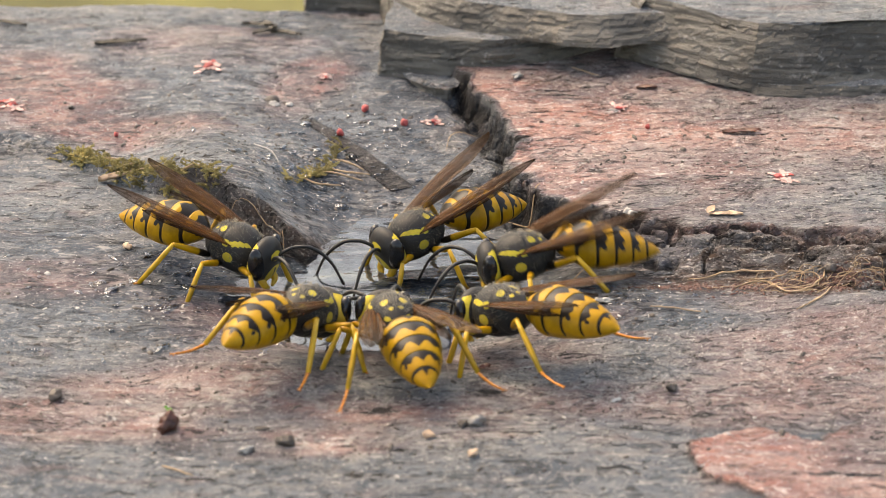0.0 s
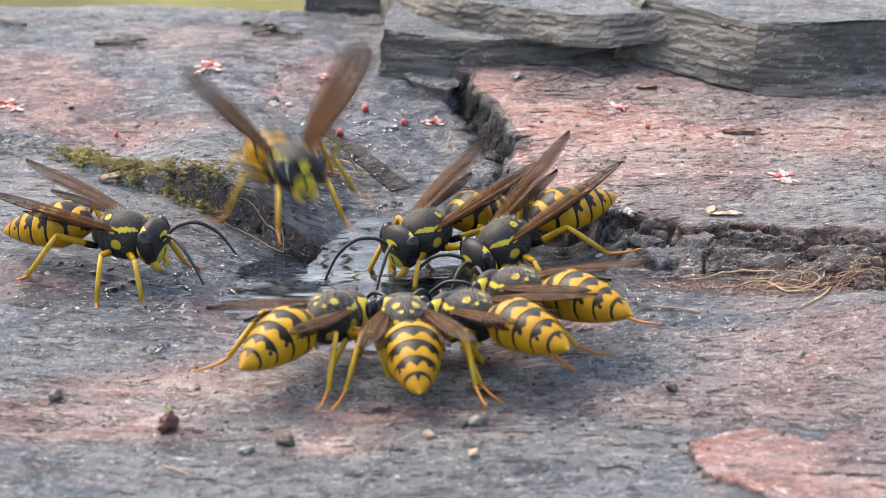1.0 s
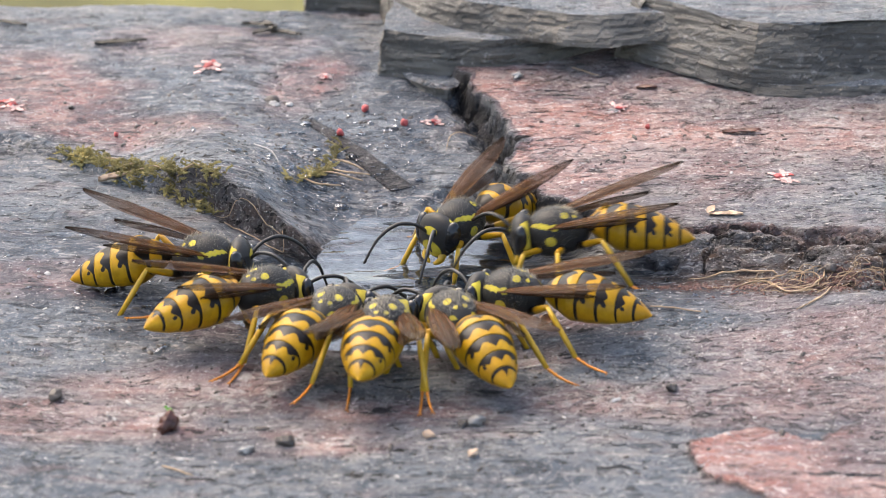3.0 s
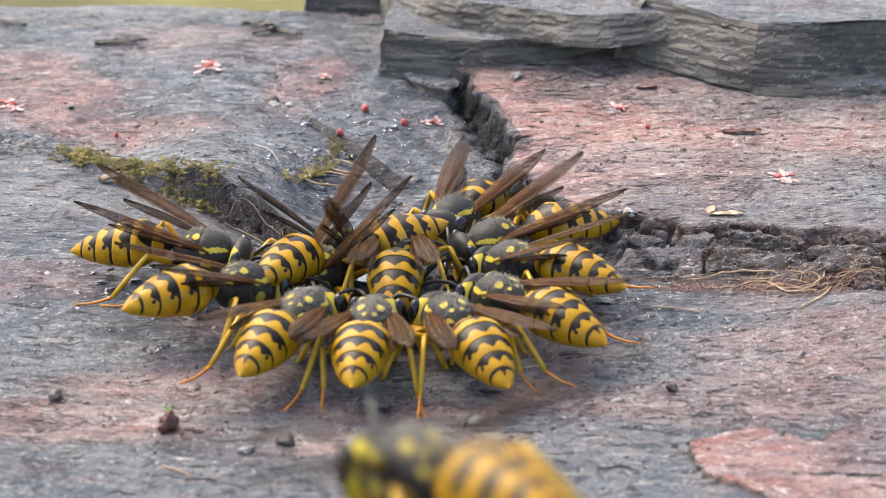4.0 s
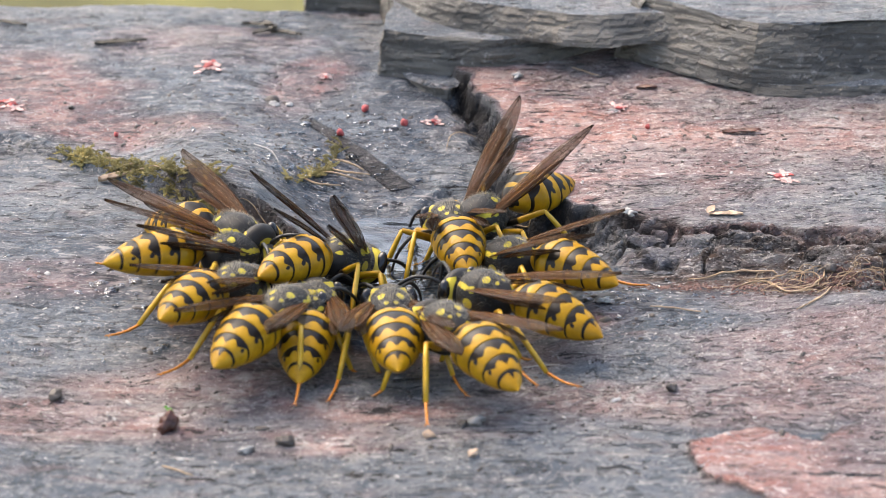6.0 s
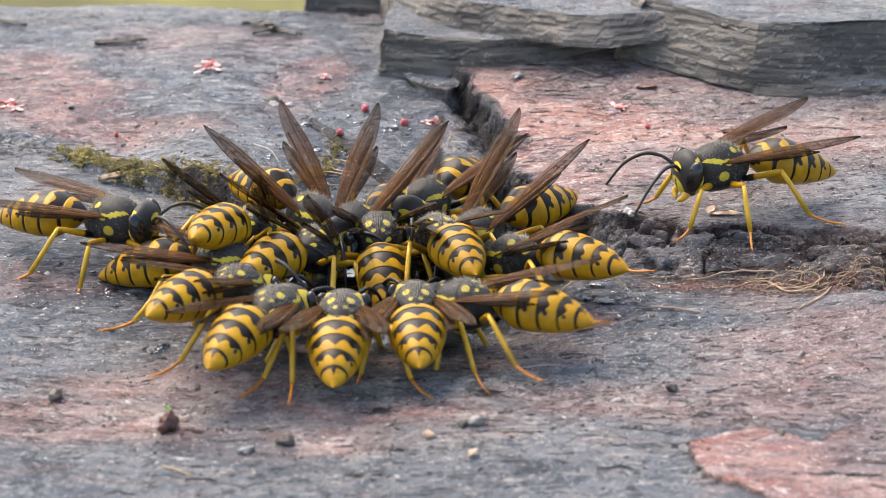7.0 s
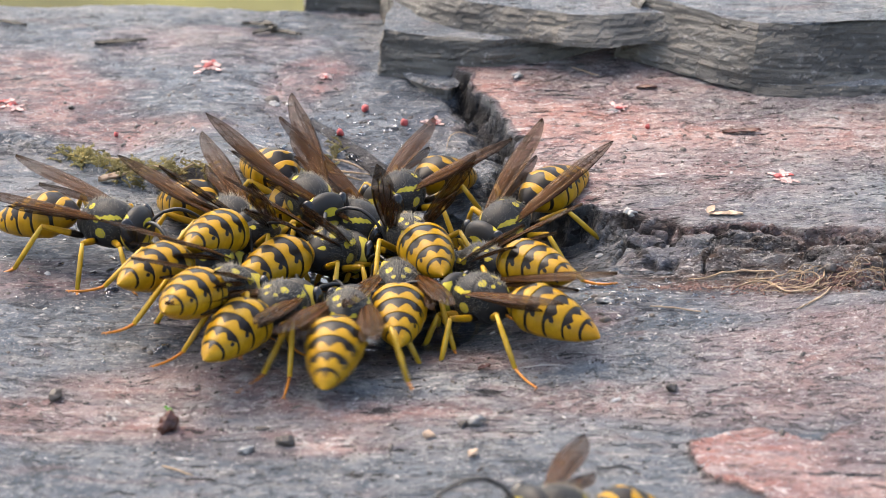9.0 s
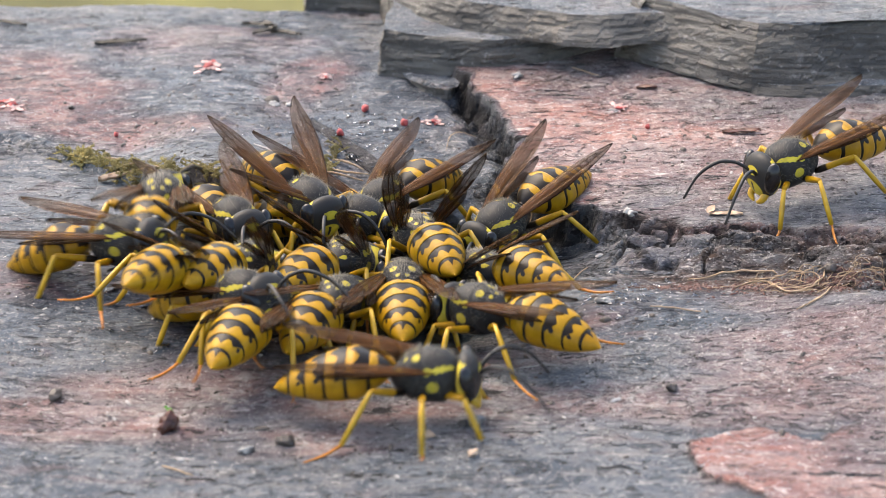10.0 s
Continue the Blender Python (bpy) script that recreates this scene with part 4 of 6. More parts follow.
def bud(x, y, r, seed):
    single("red_bud", joined(lump(x, y, r, r, r * 1.15, seed, 0.3, 0.1), lump(x + r * 0.5, y + 0.2, r * 0.6, r * 0.55, r * 0.8, seed + 1, 0.3, 0.1)), LICHEN,
           "tiny round red bud on the dark slate", "bud", "red buds")


def moss(name, line, spread, count, seed, label):
    """A cushion of short leafy moss shoots along a line."""
    rnd = random.Random(seed)
    thing = tagged(new(name), label, "moss")
    pts = bend([(x, y, 0) for x, y in line], 12)
    spots = []
    for _ in range(count):
        p = rnd.choice(pts)
        spots.append((p.x + rnd.gauss(0, spread), p.y + rnd.gauss(0, spread * 0.9)))
    hs = heights([p[0] for p in spots], [p[1] for p in spots])
    verts, faces = [], []
    for (x, y), h in zip(spots, hs):
        a, ln = rnd.uniform(0, 2 * math.pi), rnd.uniform(0.35, 0.95)
        up = rnd.uniform(0.08, 0.55)
        stem = [Vector((x, y, h - 0.05)), Vector((x + 0.4 * ln * math.cos(a), y + 0.4 * ln * math.sin(a), h + up * 0.6)),
                Vector((x + ln * math.cos(a + 0.4), y + ln * math.sin(a + 0.4), h + up))]
        path = bend(stem, 3)
        shapes = [tube(path, [0.045] * len(path), 4)]
        for q in path[1:]:
            for _ in range(3):
                d = Vector((rnd.uniform(-1, 1), rnd.uniform(-1, 1), rnd.uniform(-0.1, 1))).normalized()
                e = d.orthogonal().normalized() * 0.055
                tip = q + d * rnd.uniform(0.14, 0.28)
                shapes.append(([q + e, q - e, tip, q + d * 0.06 + d.cross(e)], [(0, 1, 2), (0, 2, 3), (1, 3, 2)]))
        v, f = joined(*shapes)
        b = len(verts)
        verts += v
        faces += [tuple(i + b for i in g) for g in f]
    me = mesh_of("shoot_mat", [tuple(c * MM for c in v) for v in verts], faces, MOSS, False)
    tagged(part("shoot_mat", me, thing), kind="stuff")
    for i in range(4):
        p = rnd.choice(pts)
        part("stalk", mesh_of("stalk", *fibre([(p.x, p.y), (p.x + 1, p.y - 0.3), (p.x + rnd.uniform(1.5, 3), p.y + rnd.uniform(-1, 0.6))], 0.07, 0.3, seed + i), ROOT), thing, "dry tan stalk")
    return thing


def rootlets(x0, x1, y0, slope, spread, count, seed):
    """Tangled dry rootlets along the foot of the right layer."""
    rnd = random.Random(seed)
    tangle = tagged(new("root_tangle"), "tangle of dry tan rootlets and brown humus under the ledge", "roots")
    for i in range(count):
        x = rnd.uniform(x0, x1)
        y = y0 + slope * (x - x0) + rnd.gauss(0, spread)
        a, ln = rnd.gauss(0, 0.6), rnd.uniform(0.7, 2.6)
        pts = [(x, y)]
        for _ in range(3):
            a += rnd.gauss(0, 0.95)
            x, y = x + ln / 3 * math.cos(a), y + ln / 3 * math.sin(a) * 0.7
            pts.append((x, y))
        part("rootlet", mesh_of("rootlet", *fibre(pts, rnd.choice((0.012, 0.015, 0.018, 0.022, 0.035)), rnd.uniform(0.1, 0.4), seed + i), ROOT), tangle)
    return tangle


def scatter(name, regions, count, size, seed, mat, label, flat=0.6, sides=5):
    """Crumbs too small and many to count, in one mesh."""
    rnd = random.Random(seed)
    spots = []
    while len(spots) < count:
        cx, cy, rx, ry = rnd.choice(regions)
        u, v = rnd.gauss(0, 0.5), rnd.gauss(0, 0.5)
        spots.append((cx + u * rx, cy + v * ry))
    hs = heights([p[0] for p in spots], [p[1] for p in spots])
    verts, faces = [], []
    for (x, y), h in zip(spots, hs):
        if h < 0.03:
            continue
        r = size * math.exp(rnd.gauss(0, 0.45))
        st, a0 = rnd.uniform(0.6, 1.9), rnd.uniform(0, 6)
        b = len(verts)
        for k, (f, zz) in enumerate(((1.0, -0.2), (0.85, 0.45), (0.4, 0.9))):
            for j in range(sides):
                a = 2 * math.pi * j / sides
                u, v = r * f * st * math.cos(a), r * f / st * math.sin(a)
                verts.append((x + u * math.cos(a0) - v * math.sin(a0), y + u * math.sin(a0) + v * math.cos(a0), h + zz * r * flat))
        for k in range(2):
            for j in range(sides):
                m = (j + 1) % sides
                faces.append((b + k * sides + j, b + k * sides + m, b + (k + 1) * sides + m, b + (k + 1) * sides + j))
        faces.append(tuple(b + 2 * sides + j for j in range(sides)))
    return single(name, ([tuple(c * MM for c in v) for v in verts], faces), mat, label, name.replace("_", " "), kind="stuff")


def small_things():
    moss("moss_cushion", [(-23.7, 10.0), (-21.0, 8.4), (-18.3, 6.4), (-16.0, 4.5), (-13.8, 3.0)], 0.40, 250, 3, "olive green moss cushion in the broken edge of the slate")
    moss("moss_tuft", [(-9.7, 6.2), (-8.4, 7.6), (-7.2, 9.4), (-6.5, 11.7)], 0.09, 48, 4, "small sprig of green moss on the wet slate")
    rootlets(17.0, 26.2, -8.5, -0.10, 0.42, 64, 5)
    for i, (pts, r) in enumerate((([(13.9, -7.2), (16.3, -6.8), (17.9, -6.8), (20.3, -7.9)], 0.10), ([(16.4, -8.7), (18.1, -8.1), (19.4, -9.9), (21.2, -8.7), (21.5, -8.1)], 0.11),
                                  ([(19.4, -12.4), (20.8, -11.3), (21.7, -9.6)], 0.10), ([(11.4, -11.9), (12.9, -12.1), (14.2, -12.3)], 0.08), ([(3.8, -17.8), (5.3, -17.3), (6.5, -17.6)], 0.06),
                                  ([(-11.9, 10.0), (-10.7, 8.9), (-10.2, 7.9)], 0.07), ([(-14.2, 4.6), (-12.8, 4.4), (-11.2, 4.8)], 0.07), ([(-13.8, 2.4), (-11.7, 1.7), (-9.7, 0.1), (-9.5, -0.6)], 0.05),
                                  ([(-13.2, 1.8), (-11.7, 0.9), (-9.5, -0.6)], 0.06), ([(4.0, 3.7), (5.2, 2.9), (5.9, 3.8)], 0.07), ([(4.4, -7.9), (6.4, -7.8), (7.5, -5.9), (8.4, -4.4)], 0.07),
                                  ([(0.2, 11.4), (0.6, 13.4), (2.1, 13.9)], 0.05), ([(-13.9, -28.0), (-13.1, -28.4), (-12.3, -28.8)], 0.10), ([(8.5, 20.5), (10.3, 19.1)], 0.08))):
        single("root_fibre", fibre(pts, r * 0.62, 0.12, 30 + i), ROOT if i not in (4, 5, 6) else PALE, "thin pale root fibre lying on the slate", "root", "root fibres")
    for i, (x, y, size) in enumerate(((-15.8, 22.6, 1.15), (-28.1, 16.5, 1.05), (-0.6, 15.2, 0.8), (11.3, 13.9, 0.9), (20.2, 3.0, 1.15), (-7.9, 21.7, 0.6))):
        blossom(x, y, size, 100 + i)
    for i, (x, y) in enumerate(((-5.1, 16.7), (-2.5, 14.7), (-6.6, 13.0), (12.9, 11.0), (-20.9, 12.6))):
        bud(x, y, 0.21 if i < 3 else 0.14, 120 + i)
    single("straw_flake", joined(leaflet(15.9, -1.7, 1.5, 0.45, 8, 0.05, 0.05, 131), leaflet(16.6, -1.75, 1.2, 0.35, -14, 0.12, 0.08, 133), leaflet(15.6, -1.5, 0.8, 0.4, 60, 0.16, 0.06, 134)), STRAW, "pale straw-coloured flake of bark on the slate", "flake")
    single("dry_leaf", leaflet(-20.9, 6.8, 2.2, 0.6, 8, 0.4, 0.25, 132), STRAW, "dry tan leaf caught in the moss", "leaf")
    for i, (x, y, ln, w, turn) in enumerate(((18.0, 10.0, 2.4, 0.7, 3), (12.9, 17.1, 1.3, 0.6, -10), (5.5, -12.5, 0.9, 0.6, 35), (2.0, -17.6, 0.7, 0.3, 20))):
        single("seed_husk", leaflet(x, y, ln, w * (1.3 if i == 2 else 0.8), turn, 0.1, 0.3 if i == 2 else 0.1, 140 + i), HUSK if i == 2 else SEED, "curled dark brown seed husk", "husk", "husks")
    pod = single("seed_pod", lump(-13.9, -24.1, 0.50, 0.42, 0.50, 7, 0.45, 0.3), SEED, "dark brown crumpled seed pod with a green tip", "seed pod")
    part("green_tip", mesh_of("green_tip", *leaflet(-13.9, -23.2, 0.5, 0.25, 150, 0.12, 0.05, 150, z=height(-13.9, -23.2) + 0.55), LEAF), pod, "bright green leaf tip")
    for i, (x, y, r, mat) in enumerate(((-7.9, -25.7, 0.5, GRIT), (1.7, -24.1, 0.48, PEBBLE), (1.0, -24.2, 0.3, GRIT), (1.5, -27.4, 0.3, STRAW), (-20.1, -21.0, 0.5, GRIT),
                                        (11.9, -20.3, 0.38, GRIT), (-24.2, 16.2, 0.22, GRIT), (-18.5, -2.6, 0.32, STRAW), (-0.7, -25.3, 0.35, STRAW), (21.8, -8.2, 0.4, GRIT))):
        single("pebble", lump(x, y, r * 1.0, r * 0.72, r * 0.55, 160 + i, 0.4, 0.3, 20 * i), mat, {"dark_grit": "small dark crumb of stone", "grey_pebble": "small grey wet pebble"}.get(mat.name, "small tan crumb of grit") + " on the slate",
               "pebble", "pebbles on the slab")
    for i, (x, y, r) in enumerate(((8.9, -10.9, 0.28), (-9.8, -26.3, 0.24), (4.9, 19.3, 0.28), (13.0, -3.4, 0.26), (10.9, -1.5, 0.30), (-11.1, 17.4, 0.2), (-10.0, 17.4, 0.18))):
        single("quartz_fleck", lump(x, y, r * 1.3, r * 0.8, r * 0.6, 180 + i, 0.9, 0.5, 30 * i), PALE, "white quartz fleck on the slate", "quartz", "quartz flecks")
    for i, (x, y, ln, w, turn) in enumerate(((-13.7, 30.7, 2.6, 0.8, -25), (-12.5, 30.9, 2.2, 0.9, -60), (-11.6, 29.4, 2.6, 0.8, -30), (-12.9, 29.0, 1.8, 0.7, 20), (-23.3, 27.0, 3.6, 0.6, 6), (-30.7, 30.4, 2.4, 0.5, -30))):
        single("slate_sliver", leaflet(x, y, ln, w * (0.6 if i < 4 else 0.8), turn, 0.25 if i < 4 else 0.1, 0.12, 200 + i), SLIVER, "dark thin sliver of split slate", "slate sliver", "slate slivers")
    single("ledge_pebble", lump(-9.1, 43.0, 0.5, 0.4, 0.4, 8, 0.3, 0.2), STRAW, "small tan pebble against the rear ledge", "pebble")
    scatter("grit", [(-16, -14, 14, 10), (8, -16, 16, 10), (-16, 12, 14, 12), (18, 8, 14, 12), (0, -24, 24, 8), (-8, 14, 8, 12)], 1500, 0.075, 1, GRIT, "fine dark grit scattered over the slate")
    scatter("humus", [(20.7, -9.3, 5, 0.9), (23.5, -9.2, 4, 1.1), (19.6, -8.6, 3, 0.6), (14, -8.2, 4, 0.6)], 1500, 0.06, 4, SEED, "brown crumbs of humus among the rootlets")
    scatter("quartz_dust", [(-16, -14, 14, 10), (10, -14, 16, 10), (-16, 14, 14, 14), (18, 8, 14, 12), (0, -24, 24, 8)], 500, 0.06, 2, PALE, "fine white quartz specks over the slate")
    scatter("drops", [(-14, -4, 9, 6), (-14, -9, 8, 6), (-5, 12, 6, 8), (9, -9, 5, 4), (-9, 7, 5, 4)], 520, 0.17, 3, DROP, "small water drops and wet beads on the slate", 0.3, 9)


small_things()


# ---------------------------------------------------------------- the wasps, one by one
WASPS = {}
for key, out, up, down, flying in (
    ("a", 8, 3, 14, False),
    ("b", 12, -3, 19, False),
    ("c", 14, -5, 19, False),
    ("d", 10, -3, 14, False),
    ("o", 10, 9, 19, False),
    ("p", 12, 5, 14, False),
    ("l", 12, -3, 19, False),
    ("aa2", 10, 5, 14, False),
    ("s", 40, 22, 4, True),
    ("e", 12, -1, 14, False),
    ("x0", 50, 12, 4, True),
    ("f1", 60, 7, 4, True),
    ("u1", 60, 7, 4, True),
    ("q", 10, -1, 14, False),
    ("r20", 60, 12, 4, True),
    ("i", 14, -3, 19, False),
    ("f", 8, 1, 14, False),
    ("w", 12, 9, 14, False),
    ("g", 24, 5, 9, False),
    ("h", 26, 5, 9, False),
    ("m", 12, 5, 14, False),
    ("yy", 60, 12, 4, True),
    ("r", 14, 5, 14, False),
    ("ja", 8, 3, 14, False),
    ("zb", 16, 22, 29, False),
    ("y", 10, 3, 29, False),
    ("xa", 22, 3, 9, False),
    ("rb", 8, -1, 9, False),
    ("v", 14, 18, 29, False),
    ("u0", 60, 7, 4, True),
    ("u2", 30, 5, 9, False),
    ("l1", 16, 3, 9, False),
    ("n1", 22, 7, 14, False),
    ("g3", 10, -1, 14, False),
    ("ab0", 16, 5, 9, False),
    ("ab1", 12, 7, 9, False),
    ("r4", 8, -1, 9, False),
    ("ub", 50, 7, 4, True),
    ("ua", 30, 5, 9, False),
    ("tt", 16, 1, 9, False),
    ("uu", 12, 5, 14, False),
    ("ac5", 10, 3, 9, False),
    ("vv", 55, 12, 4, True),
    ("w5", 55, 12, 4, True),
    ("gb", 12, -3, 19, False),
    ("bb", 14, 11, 24, False),
    ("cc", 14, 15, 24, False),
    ("ii", 12, 25, 29, False),
    ("ll", 14, 5, 19, False),
    ("pa", 40, 3, 9, False),
    ("da", 16, 3, 14, False),
    ("db", 24, 17, 9, False),
    ("ab", 10, 3, 9, False),
    ("jj", 14, 24, 29, False),
    ("pp", 24, 5, 9, False),
    ("r6", 24, 1, 9, False),
    ("oo", 12, 3, 14, False),
    ("ff", 12, -3, 19, False),
    ("mm", 14, 3, 19, False),
    ("dd", 30, 25, 9, False),
    ("nn", 12, 5, 14, False),
    ("ac", 12, 3, 14, False),
    ("ss", 16, 5, 9, False),
    ("ce", 14, 11, 19, False),
    ("bd", 14, 7, 19, False),
    ("ad", 12, 3, 14, False),
    ("ee", 10, -1, 12, False),
    ("u9", 40, 3, 4, False),
    ("ae", 12, 1, 14, False),
    ("ag", 12, 5, 14, False),
):
    WASPS[key] = worker("black and yellow worker wasp in flight, wings spread" if flying else
                        ("yellow and black wasp drinking with raised amber wings" if up > 8 else "yellow and black banded wasp crouching at the puddle"),
                        out=out, up=up, head_down=down, droop=0 if flying else 1, tail=2 + 3 * (len(WASPS) % 3), flying=flying, swing=(-7, 5, 0, 9)[len(WASPS) % 4])

def limbs(wasp, *kinds):
    return [o for o in wasp.children if o.name.split(".")[0] in kinds]


def beat(wasp, spells):
    """Wings swing out and beat while the wasp is in the air, and fold again."""
    for wing in limbs(wasp, "forewing", "hindwing"):
        rest = wing.matrix_basis.copy()
        side = 1 if rest.translation.y > 0 else -1
        root = Vector((rest.translation.x, abs(rest.translation.y), rest.translation.z)) / S
        rows = [(0, rest)]
        for a, b in spells:
            if a > rows[-1][0] + 0.1:
                rows.append((a - 0.05, rest))
            for k in range(int((b - a) * FPS) + 1):
                rows.append((a + k / FPS, wing_pose(root, side, 64, 50 if k % 2 else 8, -8)))
            rows.append((b + 0.05, rest))
        walk(wing, rows + [(10, rest)])


def gait(wasp, spells):
    """Two tripods of legs step in turn while the wasp walks."""
    for i, leg in enumerate(limbs(wasp, "leg")):
        rest = leg.matrix_basis.copy()
        rows = [(0, rest)]
        for a, b in spells:
            steps = max(2, round((b - a) / 0.1))
            rows += [(a + (b - a) * k / steps, rest @ pose(0, 0, 0, 0, 0, (12 if (k + i + i // 2) % 2 else -12) if 0 < k < steps else 0)) for k in range(steps + 1)]
        walk(leg, rows + [(10, rest)])



def at(t, x, y, z, ry, rz):
    return t, pose(x * MM, y * MM, z * MM, 0, ry, rz)


def motions():
    walk(WASPS["a"], [at(0, -12.76, -5.16, 0.65, 10, -27), at(0.2, -12.67, -5.17, 0.64, 9, -27), at(0.34, -44, -34, 1.33, 0, -27), at(10, -44, -34, 1.33, 0, -27)])
    walk(WASPS["b"], [at(0, -8.01, -16.18, 1.37, 20, 60), at(0.3, -8, -15.03, 0.99, 13, 63), at(0.5, -8.18, -14.56, 0.85, 12, 65), at(1, -6.63, -16.82, 1.26, 13, 57), at(1.2, -6.6, -16.75, 1.35, 17, 51), at(1.5, -7.76, -15.71, 1.11, 14, 71), at(1.7, -6.44, -15.5, 0.88, 14, 59), at(1.8, -6.16, -15.33, 0.93, 14, 70), at(2, -6.47, -16.45, 1.12, 12, 67), at(2.2, -6.83, -16.5, 1.2, 15, 71), at(2.4, -6.75, -16.41, 1.19, 15, 67), at(2.7, -6.27, -15.33, 0.81, 9, 66), at(3.8, -7.3, -16.98, 1.28, 14, 68), at(4, -7.87, -16.78, 1.3, 12, 69), at(4.5, -8.29, -16.82, 1.33, 13, 77), at(4.7, -7.93, -16.84, 1.39, 16, 79), at(5, -8.03, -17.41, 1.47, 14, 80), at(5.5, -7.77, -15.81, 1.01, 12, 64), at(5.7, -8.31, -16.14, 1.21, 13, 65), at(7, -9.41, -16.58, 1.42, 13, 68), at(7.5, -9.42, -17.43, 1.54, 16, 72), at(8, -9.14, -15.96, 1.27, 12, 68), at(8.5, -9.21, -15.94, 1.26, 12, 65), at(9, -9.29, -15.37, 1.17, 13, 64), at(9.5, -9.55, -15.48, 1.15, 12, 67), at(10, -9.65, -16.67, 1.44, 14, 72)])
    walk(WASPS["c"], [at(0, -2.45, -16.75, 1.04, 12, 105), at(0.3, -3.25, -16.24, 0.85, 10, 98), at(0.5, -3.47, -16.4, 0.8, 10, 107), at(1, -1.9, -17.4, 1.14, 12, 96), at(1.2, -2.98, -16.97, 0.92, 10, 96), at(1.5, -1.84, -16.74, 0.97, 10, 94), at(1.9, -1.68, -16.65, 0.96, 9, 97), at(2, -1.21, -16.14, 0.93, 13, 111), at(2.1, -0.01, -16.35, 1.1, 12, 118), at(2.2, 1.17, -17.8, 1.53, 13, 118), at(2.7, 1.06, -16.79, 1.2, 10, 112), at(3.8, 0.69, -17.3, 1.36, 11, 111), at(4.5, 1.13, -18.66, 1.58, 13, 116), at(5, 0.82, -18.63, 1.57, 12, 116), at(5.5, 0.81, -19.07, 1.69, 12, 118), at(5.7, 0.67, -19.18, 1.71, 13, 117), at(6.3, 0.79, -18.99, 1.73, 13, 117), at(6.44, 44, -36, 1.33, 0, 117), at(10, 44, -36, 1.33, 0, 117)])
    walk(WASPS["d"], [at(0, 4.18, -16.36, 1.62, 18, 139), at(0.04, 4.18, -16.36, 1.62, 18, 139), at(0.1, 4.56, -13.31, 1.18, 16, 160), at(0.5, 4.73, -13.73, 1.32, 19, 135), at(1, 5.01, -13.97, 1.46, 17, 138), at(1.1, 5.06, -14.1, 1.51, 19, 136), at(1.24, 44, -23, 1.39, 0, 136), at(10, 44, -23, 1.39, 0, 136)])
    walk(WASPS["o"], [at(0, -0.77, -2.02, 0.02, 10, -147), at(0.5, -0.88, -1.85, 0.01, 7, -139), at(1, -0.48, -2.03, -0.02, 4, -137), at(1.5, 0.34, -0.92, -0.02, 10, -132), at(2, 0.99, -1.25, -0.05, 7, -130), at(2.2, 1.12, -2.72, 0.33, 17, -127), at(2.34, 1.28, 30, 24, -8, -127), at(2.84, 44, -10, 3.72, 0, -127), at(10, 44, -10, 3.72, 0, -127)])
    walk(WASPS["p"], [at(0, 5.62, -6.33, 0.46, 12, -175), at(0.3, 4.93, -2.78, 0.5, 25, -156), at(0.5, 5.27, -3, 0.51, 19, -146), at(1, 4.77, -3.4, 0.43, 20, -148), at(1.47, 5.37, -4.45, 0.55, 23, -160), at(1.5, 5.37, -4.45, 0.55, 23, -160), at(1.53, 5.37, -4.45, 0.55, 23, -160), at(1.64, 44, 3, 3.45, 0, -160), at(10, 44, 3, 3.45, 0, -160)])
    walk(WASPS["l"], [at(0, 2.08, -49.16, 3.69, 6, 83), at(0.1, 2.66, -16.6, 1.19, 7, 80), at(0.2, 1.45, -17.21, 1.43, 14, 123), at(0.5, 2.16, -17.23, 1.51, 17, 121), at(1, 2.24, -17.03, 1.48, 16, 129), at(1.2, 3.39, -17.8, 1.66, 18, 123), at(1.25, 2.18, -18.55, 2.96, -5, 171), at(1.3, 0.96, -19.31, 4.25, -29, 220), at(1.44, 1.1, 30, 24, -8, 220), at(1.94, 44, 16, 3.84, 0, 220), at(10, 44, 16, 3.84, 0, 220)])
    walk(WASPS["aa2"], [at(0, -44, -21, 1.51, 0, -21), at(0.86, -44, -21, 1.51, 0, -21), at(0.97, -18.9, -5.61, 1.42, 2, -21), at(1, -18.9, -5.61, 1.42, 2, -21), at(1.03, -18.9, -5.61, 1.42, 2, -21), at(1.1, -17.95, -5.28, 1.4, 5, -35), at(1.24, -44, -8, 1.7, 0, -35), at(10, -44, -8, 1.7, 0, -35)])
    walk(WASPS["s"], [at(0, -44, 5, 1.58, 0, -68), at(0.36, -44, 5, 1.58, 0, -68), at(0.86, -10.72, 30, 24, 0, -68), at(0.96, -9.73, 4.68, 4.57, -2, -68), at(1.04, -8.93, 3.08, 1.37, -2, -68), at(1.14, -10.72, 30, 24, -8, -68), at(1.64, -44, 18, 2.6, 0, -68), at(10, -44, 18, 2.6, 0, -68)])
    walk(WASPS["e"], [at(0, -44, 31, 3.38, 0, 64), at(1.36, -44, 31, 3.38, 0, 64), at(1.5, -8.04, -61.3, 27.7, 23, 64), at(1.6, -16.71, -1.07, 4.99, 28, 68), at(1.65, -15.73, -5.35, 3.1, 17, 14), at(1.7, -14.74, -9.63, 1.22, 7, -40), at(1.8, -10.64, -12.17, 0.87, 17, 31), at(2, -11.41, -12.28, 0.88, 14, 43), at(2.1, -11.41, -10.43, 0.63, -2, -15), at(2.2, -13.28, -7.53, 0.68, 6, -3), at(2.3, -13.16, -6.49, 0.6, 4, -16), at(2.44, -58, -34, 1.38, 0, -16), at(10, -58, -34, 1.38, 0, -16)])
